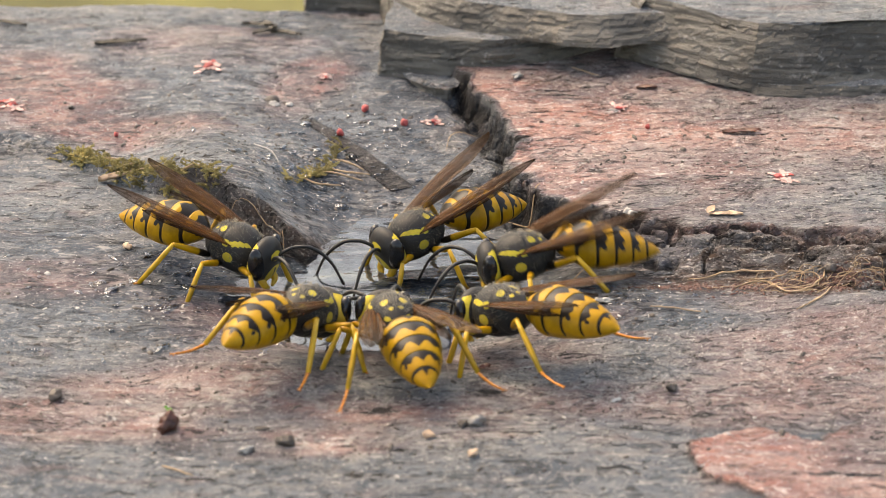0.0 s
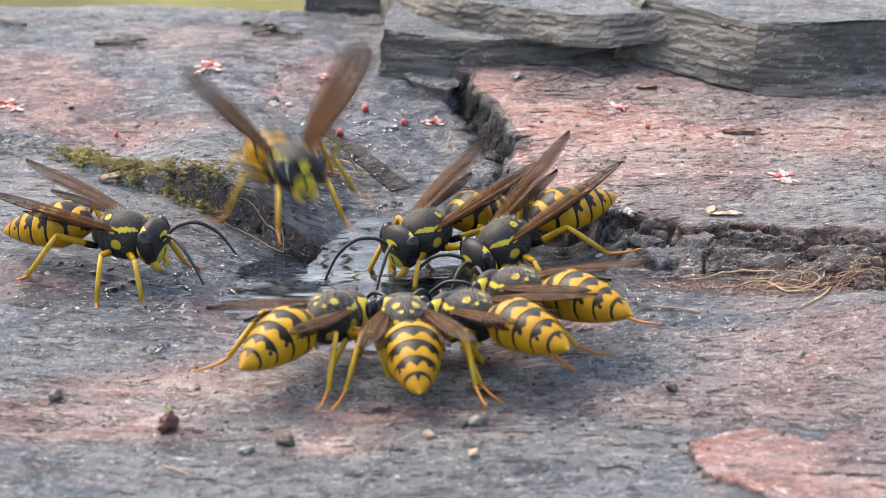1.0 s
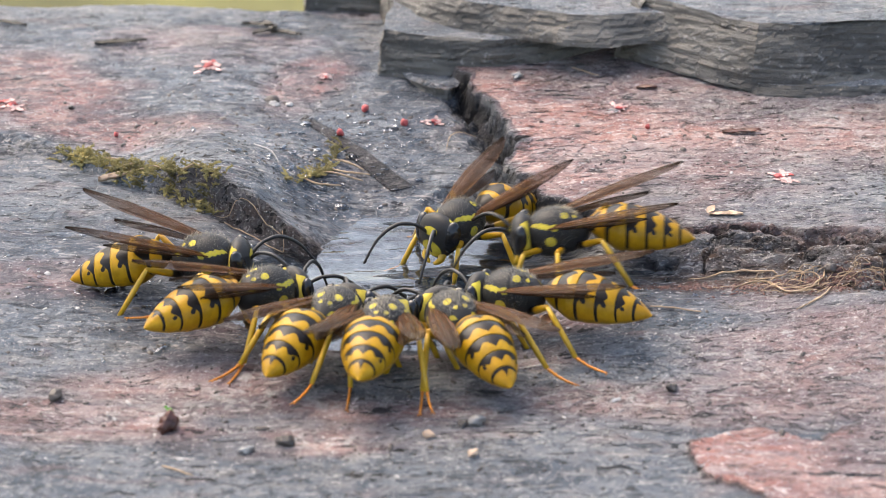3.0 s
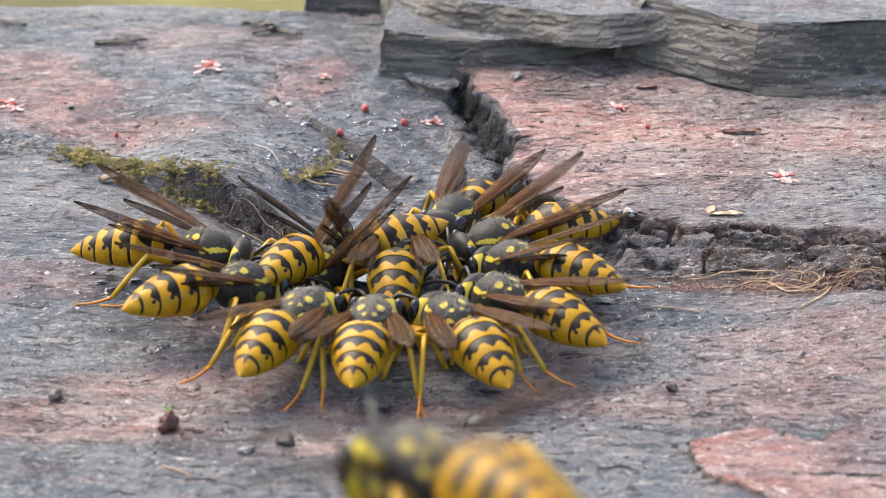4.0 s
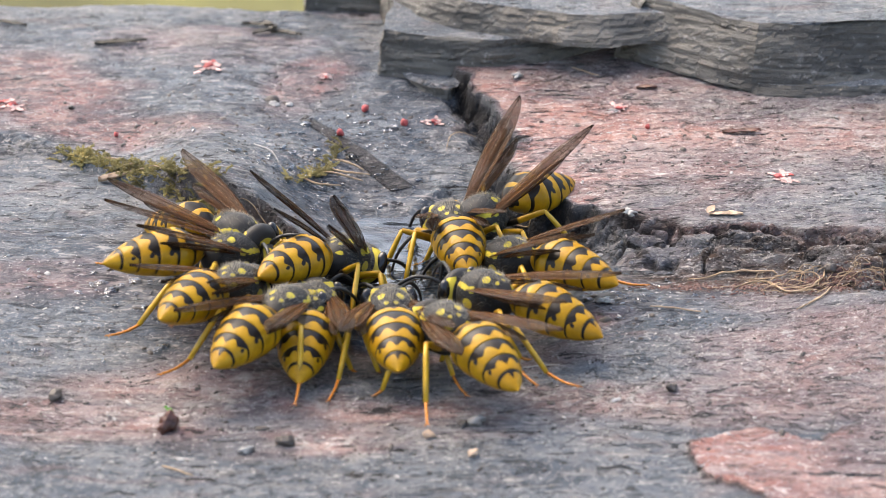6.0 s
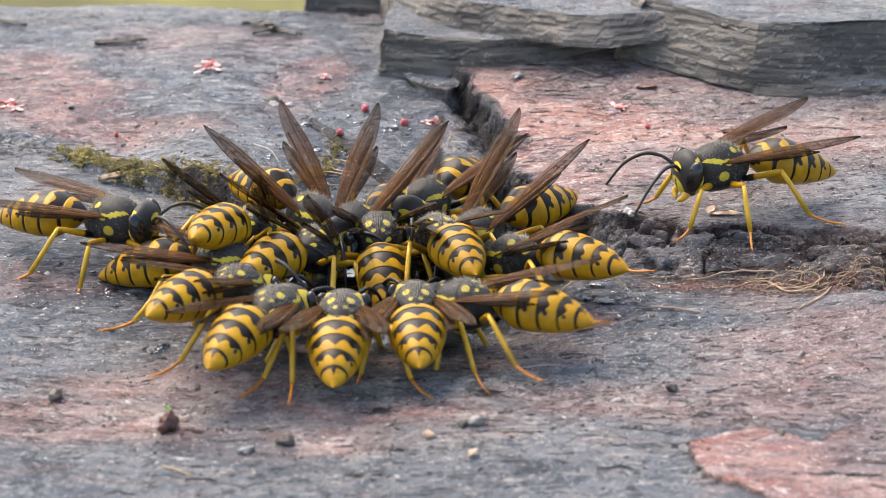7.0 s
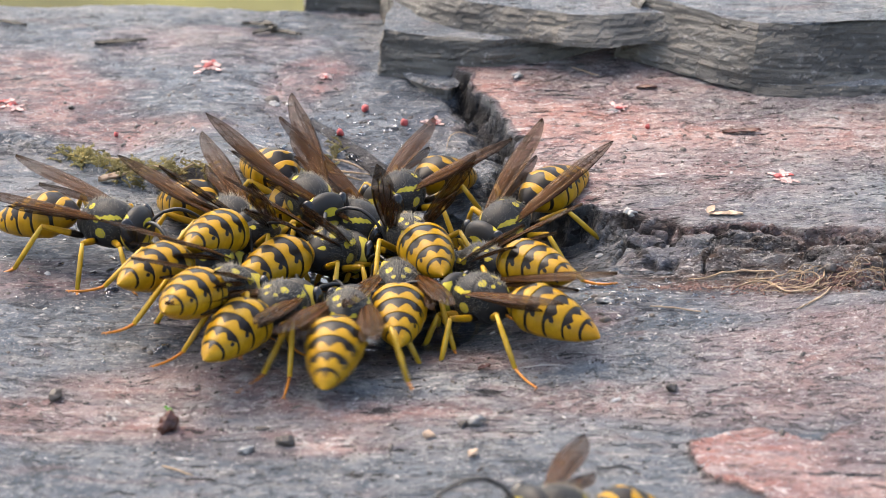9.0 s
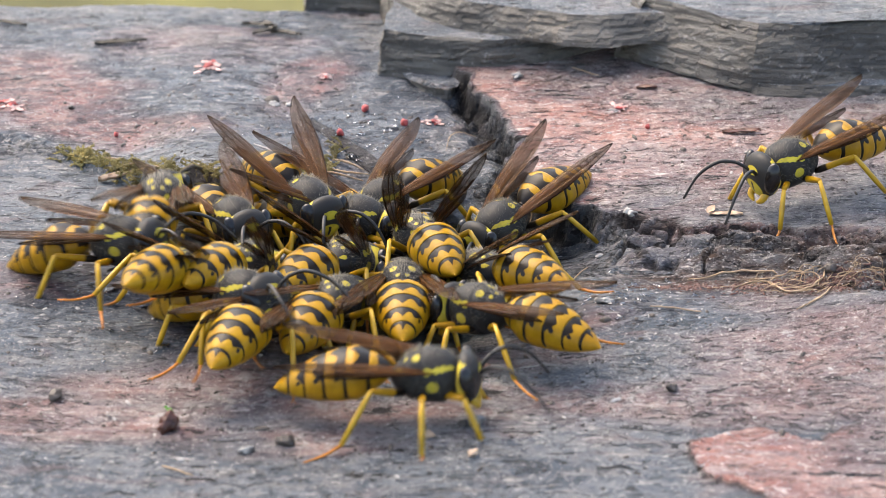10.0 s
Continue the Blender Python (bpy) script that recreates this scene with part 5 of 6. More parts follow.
    walk(WASPS["x0"], [at(0, 44, 29, 4.57, 0, -129), at(0.86, 44, 29, 4.57, 0, -129), at(1.36, 2.53, 30, 24, 0, -129), at(1.46, 1.72, 14.65, 8.86, 7, -129), at(1.54, 2.68, 14.65, 9.82, 7, -129), at(1.64, 2.53, 30, 24, -8, -129), at(2.14, 58, -36, 1.44, 0, -129), at(10, 58, -36, 1.44, 0, -129)])
    walk(WASPS["f1"], [at(0, -58, -21, 1.48, 0, 68), at(1.46, -58, -21, 1.48, 0, 68), at(1.6, -22.9, 3.5, 7.14, 28, 68), at(1.73, -40.45, -2.25, 4.34, 14, 24), at(1.86, -58, -8, 1.55, 0, -20), at(1.96, -15.58, -25.29, 13.63, -2, -20), at(2.04, -18.85, -24.41, 13.92, -2, -20), at(2.14, -58, 5, 1.52, 0, -20), at(10, -58, 5, 1.52, 0, -20)])
    walk(WASPS["u1"], [at(0, -38, -44, 1.16, 0, 78), at(1.46, -38, -44, 1.16, 0, 78), at(1.6, 7.68, -47.28, 10.31, 20, 78), at(1.74, -23, -44, 1.14, 0, 78), at(10, -23, -44, 1.14, 0, 78)])
    walk(WASPS["q"], [at(0, 58, -23, 1.55, 0, 126), at(1.76, 58, -23, 1.55, 0, 126), at(1.9, 5.2, -9.32, 1.01, 28, 126), at(2, 5.09, -9.54, 0.9, 26, 127), at(2.3, 3.67, -9.88, 0.69, 26, 143), at(2.4, 3.68, -9.72, 0.7, 9, 182), at(2.5, 3.68, -9.55, 0.71, -7, 221), at(2.6, 5.02, -9.3, 0.61, 17, 150), at(2.7, 5.05, -12.12, 1.19, 12, 162), at(3.8, 3.56, -14.21, 1.03, 11, 136), at(4, 3.88, -14.53, 1.21, 12, 133), at(4.5, 3.91, -13.56, 1.02, 13, 128), at(5, 3.39, -13.28, 0.81, 12, 129), at(5.5, 3.15, -12.1, 0.57, 11, 130), at(5.7, 3.52, -12.43, 0.76, 12, 129), at(6.8, 1.22, -15.3, 1.14, 0, 192), at(7, 2.28, -14.3, 1.01, 16, 150), at(7.4, 2.5, -16.31, 1.39, 15, 125), at(7.5, 2.73, -15.85, 1.13, 9, 119), at(7.6, 2.86, -14.67, 1.03, 14, 123), at(8, 2.81, -14.09, 0.86, 12, 126), at(8.5, 2.79, -12.92, 0.55, 9, 133), at(9, 2.97, -13.23, 0.73, 11, 141), at(9.1, 2.9, -13.48, 0.64, 9, 133), at(9.2, 2.97, -12.91, 0.91, 16, 143), at(9.5, 2.86, -11.44, 0.58, 15, 136), at(9.7, 2.29, -18.23, 1.66, 10, 155), at(10, 2.79, -15.4, 1.19, 11, 142)])
    walk(WASPS["r20"], [at(0, 58, -10, 3.63, 0, 104), at(1.36, 58, -10, 3.63, 0, 104), at(1.86, 23.02, 30, 24, 0, 104), at(1.96, 18.06, -3.44, 11.6, -2, 104), at(2.04, 21.98, -2.88, 8.8, -2, 104), at(2.14, 58, 3, 3.55, 0, 104), at(10, 58, 3, 3.55, 0, 104)])
    walk(WASPS["i"], [at(0, -8, -44, 0.95, 0, 119), at(1.86, -8, -44, 0.95, 0, 119), at(1.97, -4.35, -18.48, 1.14, 5, 119), at(2, -4.35, -18.48, 1.14, 5, 119), at(2.03, -4.35, -18.48, 1.14, 5, 119), at(2.1, -4.29, -16.16, 0.81, 8, 93), at(2.2, -3.07, -16.77, 1.1, 15, 82), at(2.4, -3.05, -16.83, 1.04, 12, 83), at(2.7, -3.06, -17.32, 1.19, 13, 81), at(3.8, -4.11, -18.7, 1.39, 14, 86), at(4, -3.88, -17.83, 1.24, 11, 84), at(4.5, -3.85, -17.83, 1.24, 11, 85), at(5, -4.25, -17.82, 1.25, 11, 87), at(5.5, -3.9, -17.97, 1.36, 15, 84), at(5.7, -3.19, -17, 1.02, 14, 88), at(6.8, -2.22, -14.52, 0.54, 11, 98), at(7, -1.46, -14.64, 0.56, 12, 92), at(7.5, -1.73, -11.42, -0.09, 7, 94), at(7.6, -2.1, -12.31, 0.07, 10, 87), at(8, -2.85, -10.68, 0.13, 15, 94), at(8.3, -2.84, -11.45, 0.07, 12, 94), at(8.5, -2.36, -11.2, -0.02, 7, 95), at(9, -2.47, -10.57, -0.03, 10, 91), at(9.5, -1.72, -10.7, 0.09, 14, 95), at(10, -2.24, -10.61, 0.04, 12, 91)])
    walk(WASPS["f"], [at(0, -58, 18, 2.82, 0, 27), at(1.96, -58, 18, 2.82, 0, 27), at(2.1, -15.55, -18.97, 1.4, 8, 27), at(2.2, -11.34, -12.38, 0.92, 15, 48), at(2.4, -10.75, -14.03, 1.12, 13, 37), at(2.5, -12.31, -11.54, 0.67, 8, 39), at(2.7, -10.59, -12.49, 0.72, 11, 40), at(3.8, -11, -12.1, 0.85, 13, 36), at(4, -11.99, -12.55, 1.14, 18, 40), at(4.5, -13.28, -11.61, 1.2, 19, 43), at(4.8, -12.41, -9.61, 0.9, -7, -20), at(5, -13.56, -8.47, 0.97, 19, 37), at(5.5, -12.32, -8.37, 0.68, -5, -19), at(5.7, -12.49, -8.01, 0.95, 23, 42), at(6.8, -14.71, -8.7, 1.06, 0, -21), at(7, -12.78, -8.34, 0.67, -3, -16), at(7.5, -13.38, -10.24, 1.23, 24, 52), at(7.75, -13.1, -9.89, 1.05, 9, 8), at(8, -12.82, -9.54, 0.88, -6, -36), at(8.25, -13.31, -10.28, 1.11, 9, 12), at(8.5, -13.81, -11.01, 1.35, 24, 59), at(9, -13.97, -10.18, 1.31, 24, 57), at(9.25, -13.14, -10.04, 1.29, 6, 12), at(9.5, -12.31, -9.89, 1.26, -11, -34), at(9.75, -13.36, -10.75, 1.46, 8, 17), at(10, -14.41, -11.62, 1.65, 28, 67)])
    walk(WASPS["w"], [at(0, -58, 31, 3.15, 0, 59), at(2.06, -58, 31, 3.15, 0, 59), at(2.2, -21.5, -0.3, 3.81, 24, 59), at(2.25, -17.49, 0.99, 3.06, 9, 14), at(2.3, -13.48, 2.29, 2.31, -5, -31), at(2.35, -13.53, -1.17, 1.57, 4, 8), at(2.4, -13.57, -4.63, 0.83, 12, 46), at(2.5, -14.55, -4.79, 0.84, 6, 39), at(2.55, -14.78, -6.43, 0.98, 4, 0), at(2.6, -15.02, -8.07, 1.13, 3, -38), at(2.7, -14.27, -8.25, 0.88, 0, -26), at(3.8, -13.93, -6.53, 0.81, 9, 11), at(4, -14.43, -6.9, 0.87, 10, -7), at(4.2, -14.49, -6.48, 0.94, 6, -8), at(4.3, -16.72, -5.58, 1.33, 4, -24), at(4.44, -72, -34, 1.44, 0, -24), at(10, -72, -34, 1.44, 0, -24)])
    walk(WASPS["g"], [at(0, -72, -21, 1.65, 0, 12), at(2.36, -72, -21, 1.65, 0, 12), at(2.46, -8.61, -19.7, 1.31, -5, 12), at(2.54, -5.41, -19.7, 2.91, -5, 12), at(2.64, -8.06, 30, 24, -8, 12), at(3.14, -72, -8, 1.46, 0, 12), at(10, -72, -8, 1.46, 0, 12)])
    walk(WASPS["h"], [at(0, 7, -44, 1.06, 0, 85), at(2.36, 7, -44, 1.06, 0, 85), at(2.46, 1.85, -17.02, 0.15, 0, 85), at(2.54, 1.85, -16.22, 4.95, 0, 85), at(2.64, 22, -44, 1.05, 0, 85), at(10, 22, -44, 1.05, 0, 85)])
    walk(WASPS["m"], [at(0, 58, 16, 3.61, 0, 126), at(1.86, 58, 16, 3.61, 0, 126), at(2.36, 3.65, 30, 24, 0, 126), at(2.47, 3.17, 6.4, 2.93, 12, 126), at(2.5, 3.17, 6.4, 2.93, 12, 126), at(2.55, 2.65, 1.04, 1.46, 11, 167), at(2.6, 2.14, -4.33, -0.01, 9, 208), at(2.7, 2.01, -3.6, 0.01, 1, 217), at(3.8, -0.17, 2.94, -0.04, 2, 245), at(4, 0.93, -0.24, 0.03, -2, 246), at(4.2, 0.28, 0.36, 0.05, 2, 233), at(4.47, -1.38, 0.3, -0.04, 4, 245), at(4.5, -1.38, 0.3, -0.04, 4, 245), at(4.53, -1.38, 0.3, -0.04, 4, 245), at(4.64, -1.58, 30, 24, -8, 245), at(5.14, -72, 5, 1.46, 0, 245), at(10, -72, 5, 1.46, 0, 245)])
    walk(WASPS["yy"], [at(0, -72, 18, 2.71, 0, -127), at(1.56, -72, 18, 2.71, 0, -127), at(2.06, -12.29, 30, 24, 0, -127), at(2.2, -10.69, 7.93, 4.45, -10, -127), at(2.34, -12.29, 30, 24, -8, -127), at(2.84, -72, 31, 3.13, 0, -127), at(10, -72, 31, 3.13, 0, -127)])
    walk(WASPS["r"], [at(0, 58, 29, 4.24, 0, 124), at(2.26, 58, 29, 4.24, 0, 124), at(2.4, 18.55, -11.26, 6.84, 11, 124), at(2.47, 32.88, -8.36, 4.76, -1, 194), at(2.5, 32.88, -8.36, 4.76, -1, 194), at(2.53, 32.88, -8.36, 4.76, -1, 194), at(2.7, 12.94, -4.71, 2.55, 8, 166), at(3.8, 4.05, -4.35, 0.12, 10, 210), at(4, 3.93, -3.99, 0.26, 10, 202), at(4.1, 4.02, -4.58, 0.69, 19, 163), at(4.2, 4.12, -5.17, 1.13, 28, 125), at(4.34, 72, -36, 1.38, 0, 125), at(10, 72, -36, 1.38, 0, 125)])
    walk(WASPS["ja"], [at(0, 72, -23, 1.57, 0, -156), at(3.26, 72, -23, 1.57, 0, -156), at(3.4, 13.9, -12.03, 2.22, 4, -156), at(3.8, 4.79, -8.7, 0.58, 20, -211), at(4, 5.01, -8.72, 0.65, 20, -220), at(4.5, 5.29, -9.79, 0.85, 20, -220), at(5, 5.53, -9.01, 0.85, 21, -220), at(5.5, 4.63, -6.85, 0.51, 23, -223), at(5.7, 4.67, -7.65, 0.45, 20, -224), at(6.8, 5.41, -7.85, 0.71, 23, -218), at(7, 5.26, -7.86, 0.74, 24, -218), at(7.5, 5.51, -8.69, 0.81, 26, -218), at(7.7, 5.02, -9.31, 0.84, 24, -222), at(8, 4.2, -12.04, 1.11, 20, -232), at(8.5, 3.37, -9.14, 0.46, 24, -234), at(9, 3.31, -8.79, 0.62, 28, -230), at(9.5, 3.31, -9.02, 0.56, 28, -230), at(10, 3.1, -9.68, 0.64, 28, -232)])
    walk(WASPS["zb"], [at(0, -86, -34, 1.33, 0, -113), at(2.71, -86, -34, 1.33, 0, -113), at(3.21, -3.85, 30, 24, 0, -113), at(3.35, -3.35, -4.36, -0.05, 4, -113), at(3.8, -4.15, -5.64, 0.2, 18, -140), at(4, -5.55, -7.55, 0.35, 22, -160), at(4.3, -2.68, -3.07, -0.17, -2, -121), at(4.4, -0.76, -3.59, -0.05, 4, -124), at(4.5, 0.62, -4.32, -0.13, 0, -130), at(4.6, 0.82, -3.72, 0, 7, -138), at(5, 1.29, -2.92, 0.07, 7, -144), at(5.1, 1.64, -2.28, 0.09, 13, -152), at(5.2, 1.42, 2.32, 0.12, 13, -127), at(5.3, -0.13, 2.55, 0.09, 5, -120), at(5.5, -0.22, 4.06, 0.26, 8, -128), at(5.7, 2.77, 1.32, 0.37, 6, -135), at(6.8, 3.09, -1.89, 0.17, 10, -140), at(7, 2.82, -2.09, 0.09, 9, -141), at(7.2, 3.35, -1.82, 0.16, 9, -132), at(7.35, 4.59, -4.17, 0.7, 19, -176), at(7.5, 5.84, -6.52, 1.23, 28, -219), at(7.7, 4.68, -5.21, 0.45, 8, -155), at(7.84, 72, -10, 3.68, 0, -155), at(10, 72, -10, 3.68, 0, -155)])
    walk(WASPS["y"], [at(0, -86, -21, 1.64, 0, 93), at(2.46, -86, -21, 1.64, 0, 93), at(2.96, -2.82, 30, 24, 0, 93), at(3.1, -2.45, -8.1, 1.16, 10, 93), at(3.8, -2.68, -7.83, 1.16, 8, 91), at(4, -2.58, -7.34, 1.08, 3, 89), at(4.5, -2.95, -7.9, 0.91, 2, 91), at(5, -2.9, -7.87, 0.93, 3, 89), at(5.5, -2.63, -6.37, 0.95, 0, 88), at(5.6, -1.9, -7.4, 1.09, 4, 96), at(5.7, 0.8, -2.09, 0.07, 9, 94), at(6.8, -0.21, -4.37, 0.21, 18, 111), at(7, 0.03, -4.59, 0.26, 19, 106), at(7.5, 1.05, -3.78, 0.21, 18, 106), at(7.6, 0.92, -3.19, 0.43, 22, 103), at(7.97, 1.83, 0.91, 0.24, 7, 94), at(8, 1.83, 0.91, 0.24, 7, 94), at(8.03, 1.83, 0.91, 0.24, 7, 94), at(8.14, 2.1, 30, 24, -8, 94), at(8.64, 72, 3, 3.6, 0, 94), at(10, 72, 3, 3.6, 0, 94)])
    walk(WASPS["xa"], [at(0, 37, -44, 1.16, 0, 105), at(3.66, 37, -44, 1.16, 0, 105), at(3.8, -1.95, -18.84, 1.93, 6, 105), at(3.9, -3.59, -15.91, 2.49, 11, 98), at(4.04, -4.13, 30, 24, -8, 98), at(4.54, -86, -8, 1.5, 0, 98), at(10, -86, -8, 1.5, 0, 98)])
    walk(WASPS["rb"], [at(0, 72, 16, 3.76, 0, 103), at(3.36, 72, 16, 3.76, 0, 103), at(3.47, 20.63, -6.41, 2.99, -10, 103), at(3.5, 20.63, -6.41, 2.99, -10, 103), at(3.53, 20.63, -6.41, 2.99, -10, 103), at(3.8, 17.46, -5.09, 3.13, -11, 108), at(3.9, 17.27, -5.26, 3.14, -10, 110), at(4.04, 72, 29, 4.17, 0, 110), at(10, 72, 29, 4.17, 0, 110)])
    walk(WASPS["v"], [at(0, -86, 5, 1.47, 0, 61), at(3.36, -86, 5, 1.47, 0, 61), at(3.86, -8.08, 30, 24, 0, 61), at(3.97, -7.02, -6.47, 0.31, 20, 61), at(4, -7.02, -6.47, 0.31, 20, 61), at(4.03, -7.02, -6.47, 0.31, 20, 61), at(4.5, -7.32, -7.6, 0.44, 25, 57), at(4.55, -7.01, -6.34, 0.16, 11, 9), at(4.6, -6.7, -5.07, -0.11, -4, -38), at(4.8, -6.69, -6.78, 0.15, 10, 11), at(5, -6.69, -8.49, 0.42, 23, 61), at(5.5, -6.75, -7.63, 0.38, 23, 60), at(5.7, -6.49, -7.46, 0.38, 24, 55), at(6.8, -7.24, -6.7, 0.36, 23, 55), at(7, -7.91, -6.23, 0.38, 19, 59), at(7.5, -7.77, -6.28, 0.4, 20, 63), at(8, -8.2, -6.16, 0.39, 20, 58), at(8.5, -7.32, -6.56, 0.27, 21, 54), at(9, -7.27, -6.08, 0.2, 16, 51), at(9.5, -7.01, -6.6, 0.28, 21, 55), at(10, -6.16, -7.61, 0.25, 19, 62)])
    walk(WASPS["u0"], [at(0, -86, 18, 2.65, 0, 126), at(3.86, -86, 18, 2.65, 0, 126), at(3.96, -4.89, -70.23, 22.88, 25, 126), at(4.04, 4.71, -70.23, 21.28, 25, 126), at(4.14, 86, -36, 1.35, 0, 126), at(10, 86, -36, 1.35, 0, 126)])
    walk(WASPS["u2"], [at(0, -38, -58, 0.62, 0, 56), at(3.96, -38, -58, 0.62, 0, 56), at(4.1, -13.39, -25.03, 1.81, 19, 56), at(4.15, -6.51, -22.47, 1.85, 0, 14), at(4.2, 0.37, -19.9, 1.9, -19, -29), at(4.25, 1.18, -18.2, 2.88, -9, 24), at(4.3, 1.99, -16.49, 3.86, 0, 77), at(4.44, 2.28, 30, 24, -8, 77), at(4.94, 86, -23, 1.49, 0, 77), at(10, 86, -23, 1.49, 0, 77)])
    walk(WASPS["l1"], [at(0, -86, 31, 2.99, 0, -50), at(3.96, -86, 31, 2.99, 0, -50), at(4.1, -21.93, 2.86, 1.51, 3, -50), at(4.2, -19.81, 1.69, 1.68, 6, -33), at(4.3, -20.92, -0.03, 1.49, 3, -50), at(4.44, -100, -34, 1.31, 0, -50), at(10, -100, -34, 1.31, 0, -50)])
    walk(WASPS["n1"], [at(0, 86, -10, 3.56, 0, -159), at(4.16, 86, -10, 3.56, 0, -159), at(4.3, 12.33, -2.91, 2.76, 9, -159), at(4.47, 12.49, -2.02, 3.05, 11, -168), at(4.5, 12.49, -2.02, 3.05, 11, -168), at(4.53, 12.49, -2.02, 3.05, 11, -168), at(4.64, 86, 3, 3.45, 0, -168), at(10, 86, 3, 3.45, 0, -168)])
    walk(WASPS["g3"], [at(0, -23, -58, 0.58, 0, 89), at(4.46, -23, -58, 0.58, 0, 89), at(4.6, -16.07, -17.43, 1.48, 6, 89), at(4.7, -12.56, -16.32, 1.53, 11, 89), at(4.8, -13.16, -13.14, 1.3, 16, 51), at(5, -12.79, -13.44, 1.21, 12, 71), at(5.2, -12.43, -13.42, 1.32, 17, 67), at(5.7, -11.78, -13.06, 1.16, 18, 64), at(6.8, -12.54, -13.99, 1.56, 23, 61), at(7, -12.04, -13.57, 1.33, 20, 58), at(7.5, -12.1, -14.17, 1.49, 23, 59), at(8, -11.57, -14.23, 1.5, 24, 63), at(8.5, -12.18, -14.17, 1.44, 21, 62), at(9, -12.23, -14.13, 1.59, 24, 69), at(9.5, -12.52, -14.2, 1.49, 23, 61), at(9.75, -11.66, -14.35, 1.54, 3, 10), at(10, -10.8, -14.51, 1.59, -17, -40)])
    walk(WASPS["ab0"], [at(0, -100, -21, 1.56, 0, 3), at(4.56, -100, -21, 1.56, 0, 3), at(4.7, -15.42, -7.36, 1.05, 7, 3), at(4.8, -17.07, -8.46, 1.2, 5, 28), at(4.9, -19.13, -1, 1.5, -2, -34), at(5.04, -100, -8, 1.34, 0, -34), at(10, -100, -8, 1.34, 0, -34)])
    walk(WASPS["ab1"], [at(0, -100, 5, 1.17, 0, -24), at(4.66, -100, 5, 1.17, 0, -24), at(4.8, -19.17, 0.62, 1.78, 12, -24), at(4.9, -13.05, -1.28, 0.53, 5, -41), at(5.04, -15, 30, 24, -8, -41), at(5.54, -100, 18, 2.63, 0, -41), at(10, -100, 18, 2.63, 0, -41)])
    walk(WASPS["r4"], [at(0, 86, 16, 3.96, 0, -170), at(4.86, 86, 16, 3.96, 0, -170), at(4.97, 12.56, -10.86, 2.16, -9, -170), at(5, 12.56, -10.86, 2.16, -9, -170), at(5.03, 12.56, -10.86, 2.16, -9, -170), at(5.1, 5.22, -13.74, 2.89, -12, -136), at(5.24, 6, 30, 24, -8, -136), at(5.74, 86, 29, 4.51, 0, -136), at(10, 86, 29, 4.51, 0, -136)])
    walk(WASPS["ub"], [at(0, -8, -58, 0.57, 0, 118), at(4.86, -8, -58, 0.57, 0, 118), at(4.96, -6.98, -38.98, 3.67, 19, 118), at(5.04, -3.78, -39.78, 5.27, 19, 118), at(5.14, 7, -58, 0.64, 0, 118), at(10, 7, -58, 0.64, 0, 118)])
    walk(WASPS["ua"], [at(0, 22, -58, 0.6, 0, 74), at(4.66, 22, -58, 0.6, 0, 74), at(4.8, 5.37, -36.47, 4.52, 19, 74), at(4.94, 37, -58, 0.68, 0, 74), at(4.99, 68.5, -47, 0.86, 0, 144), at(5.05, 100, -36, 1.03, 0, 214), at(5.1, 22.26, -4.78, 5.18, -5, 214), at(5.24, 100, -23, 1.6, 0, 214), at(10, 100, -23, 1.6, 0, 214)])
    walk(WASPS["tt"], [at(0, -38, -72, 0.68, 0, -153), at(5.16, -38, -72, 0.68, 0, -153), at(5.3, 1.48, -20.44, 1.53, -3, -153), at(5.44, 100, -10, 3.37, 0, -153), at(10, 100, -10, 3.37, 0, -153)])
    walk(WASPS["uu"], [at(0, 100, 3, 3.54, 0, 140), at(5.26, 100, 3, 3.54, 0, 140), at(5.4, 8.11, -0.05, 2.48, 17, 140), at(5.47, 9.96, 1.95, 3.47, 18, 134), at(5.5, 9.96, 1.95, 3.47, 18, 134), at(5.53, 9.96, 1.95, 3.47, 18, 134), at(5.64, 11.45, 30, 24, -8, 134), at(6.14, 100, 16, 3.97, 0, 134), at(10, 100, 16, 3.97, 0, 134)])
    walk(WASPS["ac5"], [at(0, -100, 31, 3.22, 0, -6), at(5.26, -100, 31, 3.22, 0, -6), at(5.4, -17.56, -7.78, 1.43, 2, -6), at(5.47, -15.08, -5.07, 0.69, 5, 29), at(5.5, -15.08, -5.07, 0.69, 5, 29), at(5.53, -15.08, -5.07, 0.69, 5, 29), at(5.6, -14, -2.55, 0.79, 12, -38), at(5.74, -114, -34, 1.3, 0, -38), at(10, -114, -34, 1.3, 0, -38)])
    walk(WASPS["vv"], [at(0, -114, -21, 1.69, 0, -55), at(5.26, -114, -21, 1.69, 0, -55), at(5.4, -22.23, 0.85, 4.23, 5, -55), at(5.46, -13.19, 9.92, 6.13, -16, -26), at(5.54, -12.29, 10.12, 5.63, -16, -26), at(5.6, -4.24, 8.71, 4.55, 20, 43), at(5.74, -4.87, 30, 24, -8, 43), at(6.24, -114, -8, 1.41, 0, 43), at(10, -114, -8, 1.41, 0, 43)])
    walk(WASPS["w5"], [at(0, 100, 29, 4.64, 0, 119), at(5.06, 100, 29, 4.64, 0, 119), at(5.56, 29.38, 30, 24, 0, 119), at(5.7, 25.55, 3.47, 7.07, 27, 119), at(5.84, 114, -36, 1.1, 0, 119), at(10, 114, -36, 1.1, 0, 119)])
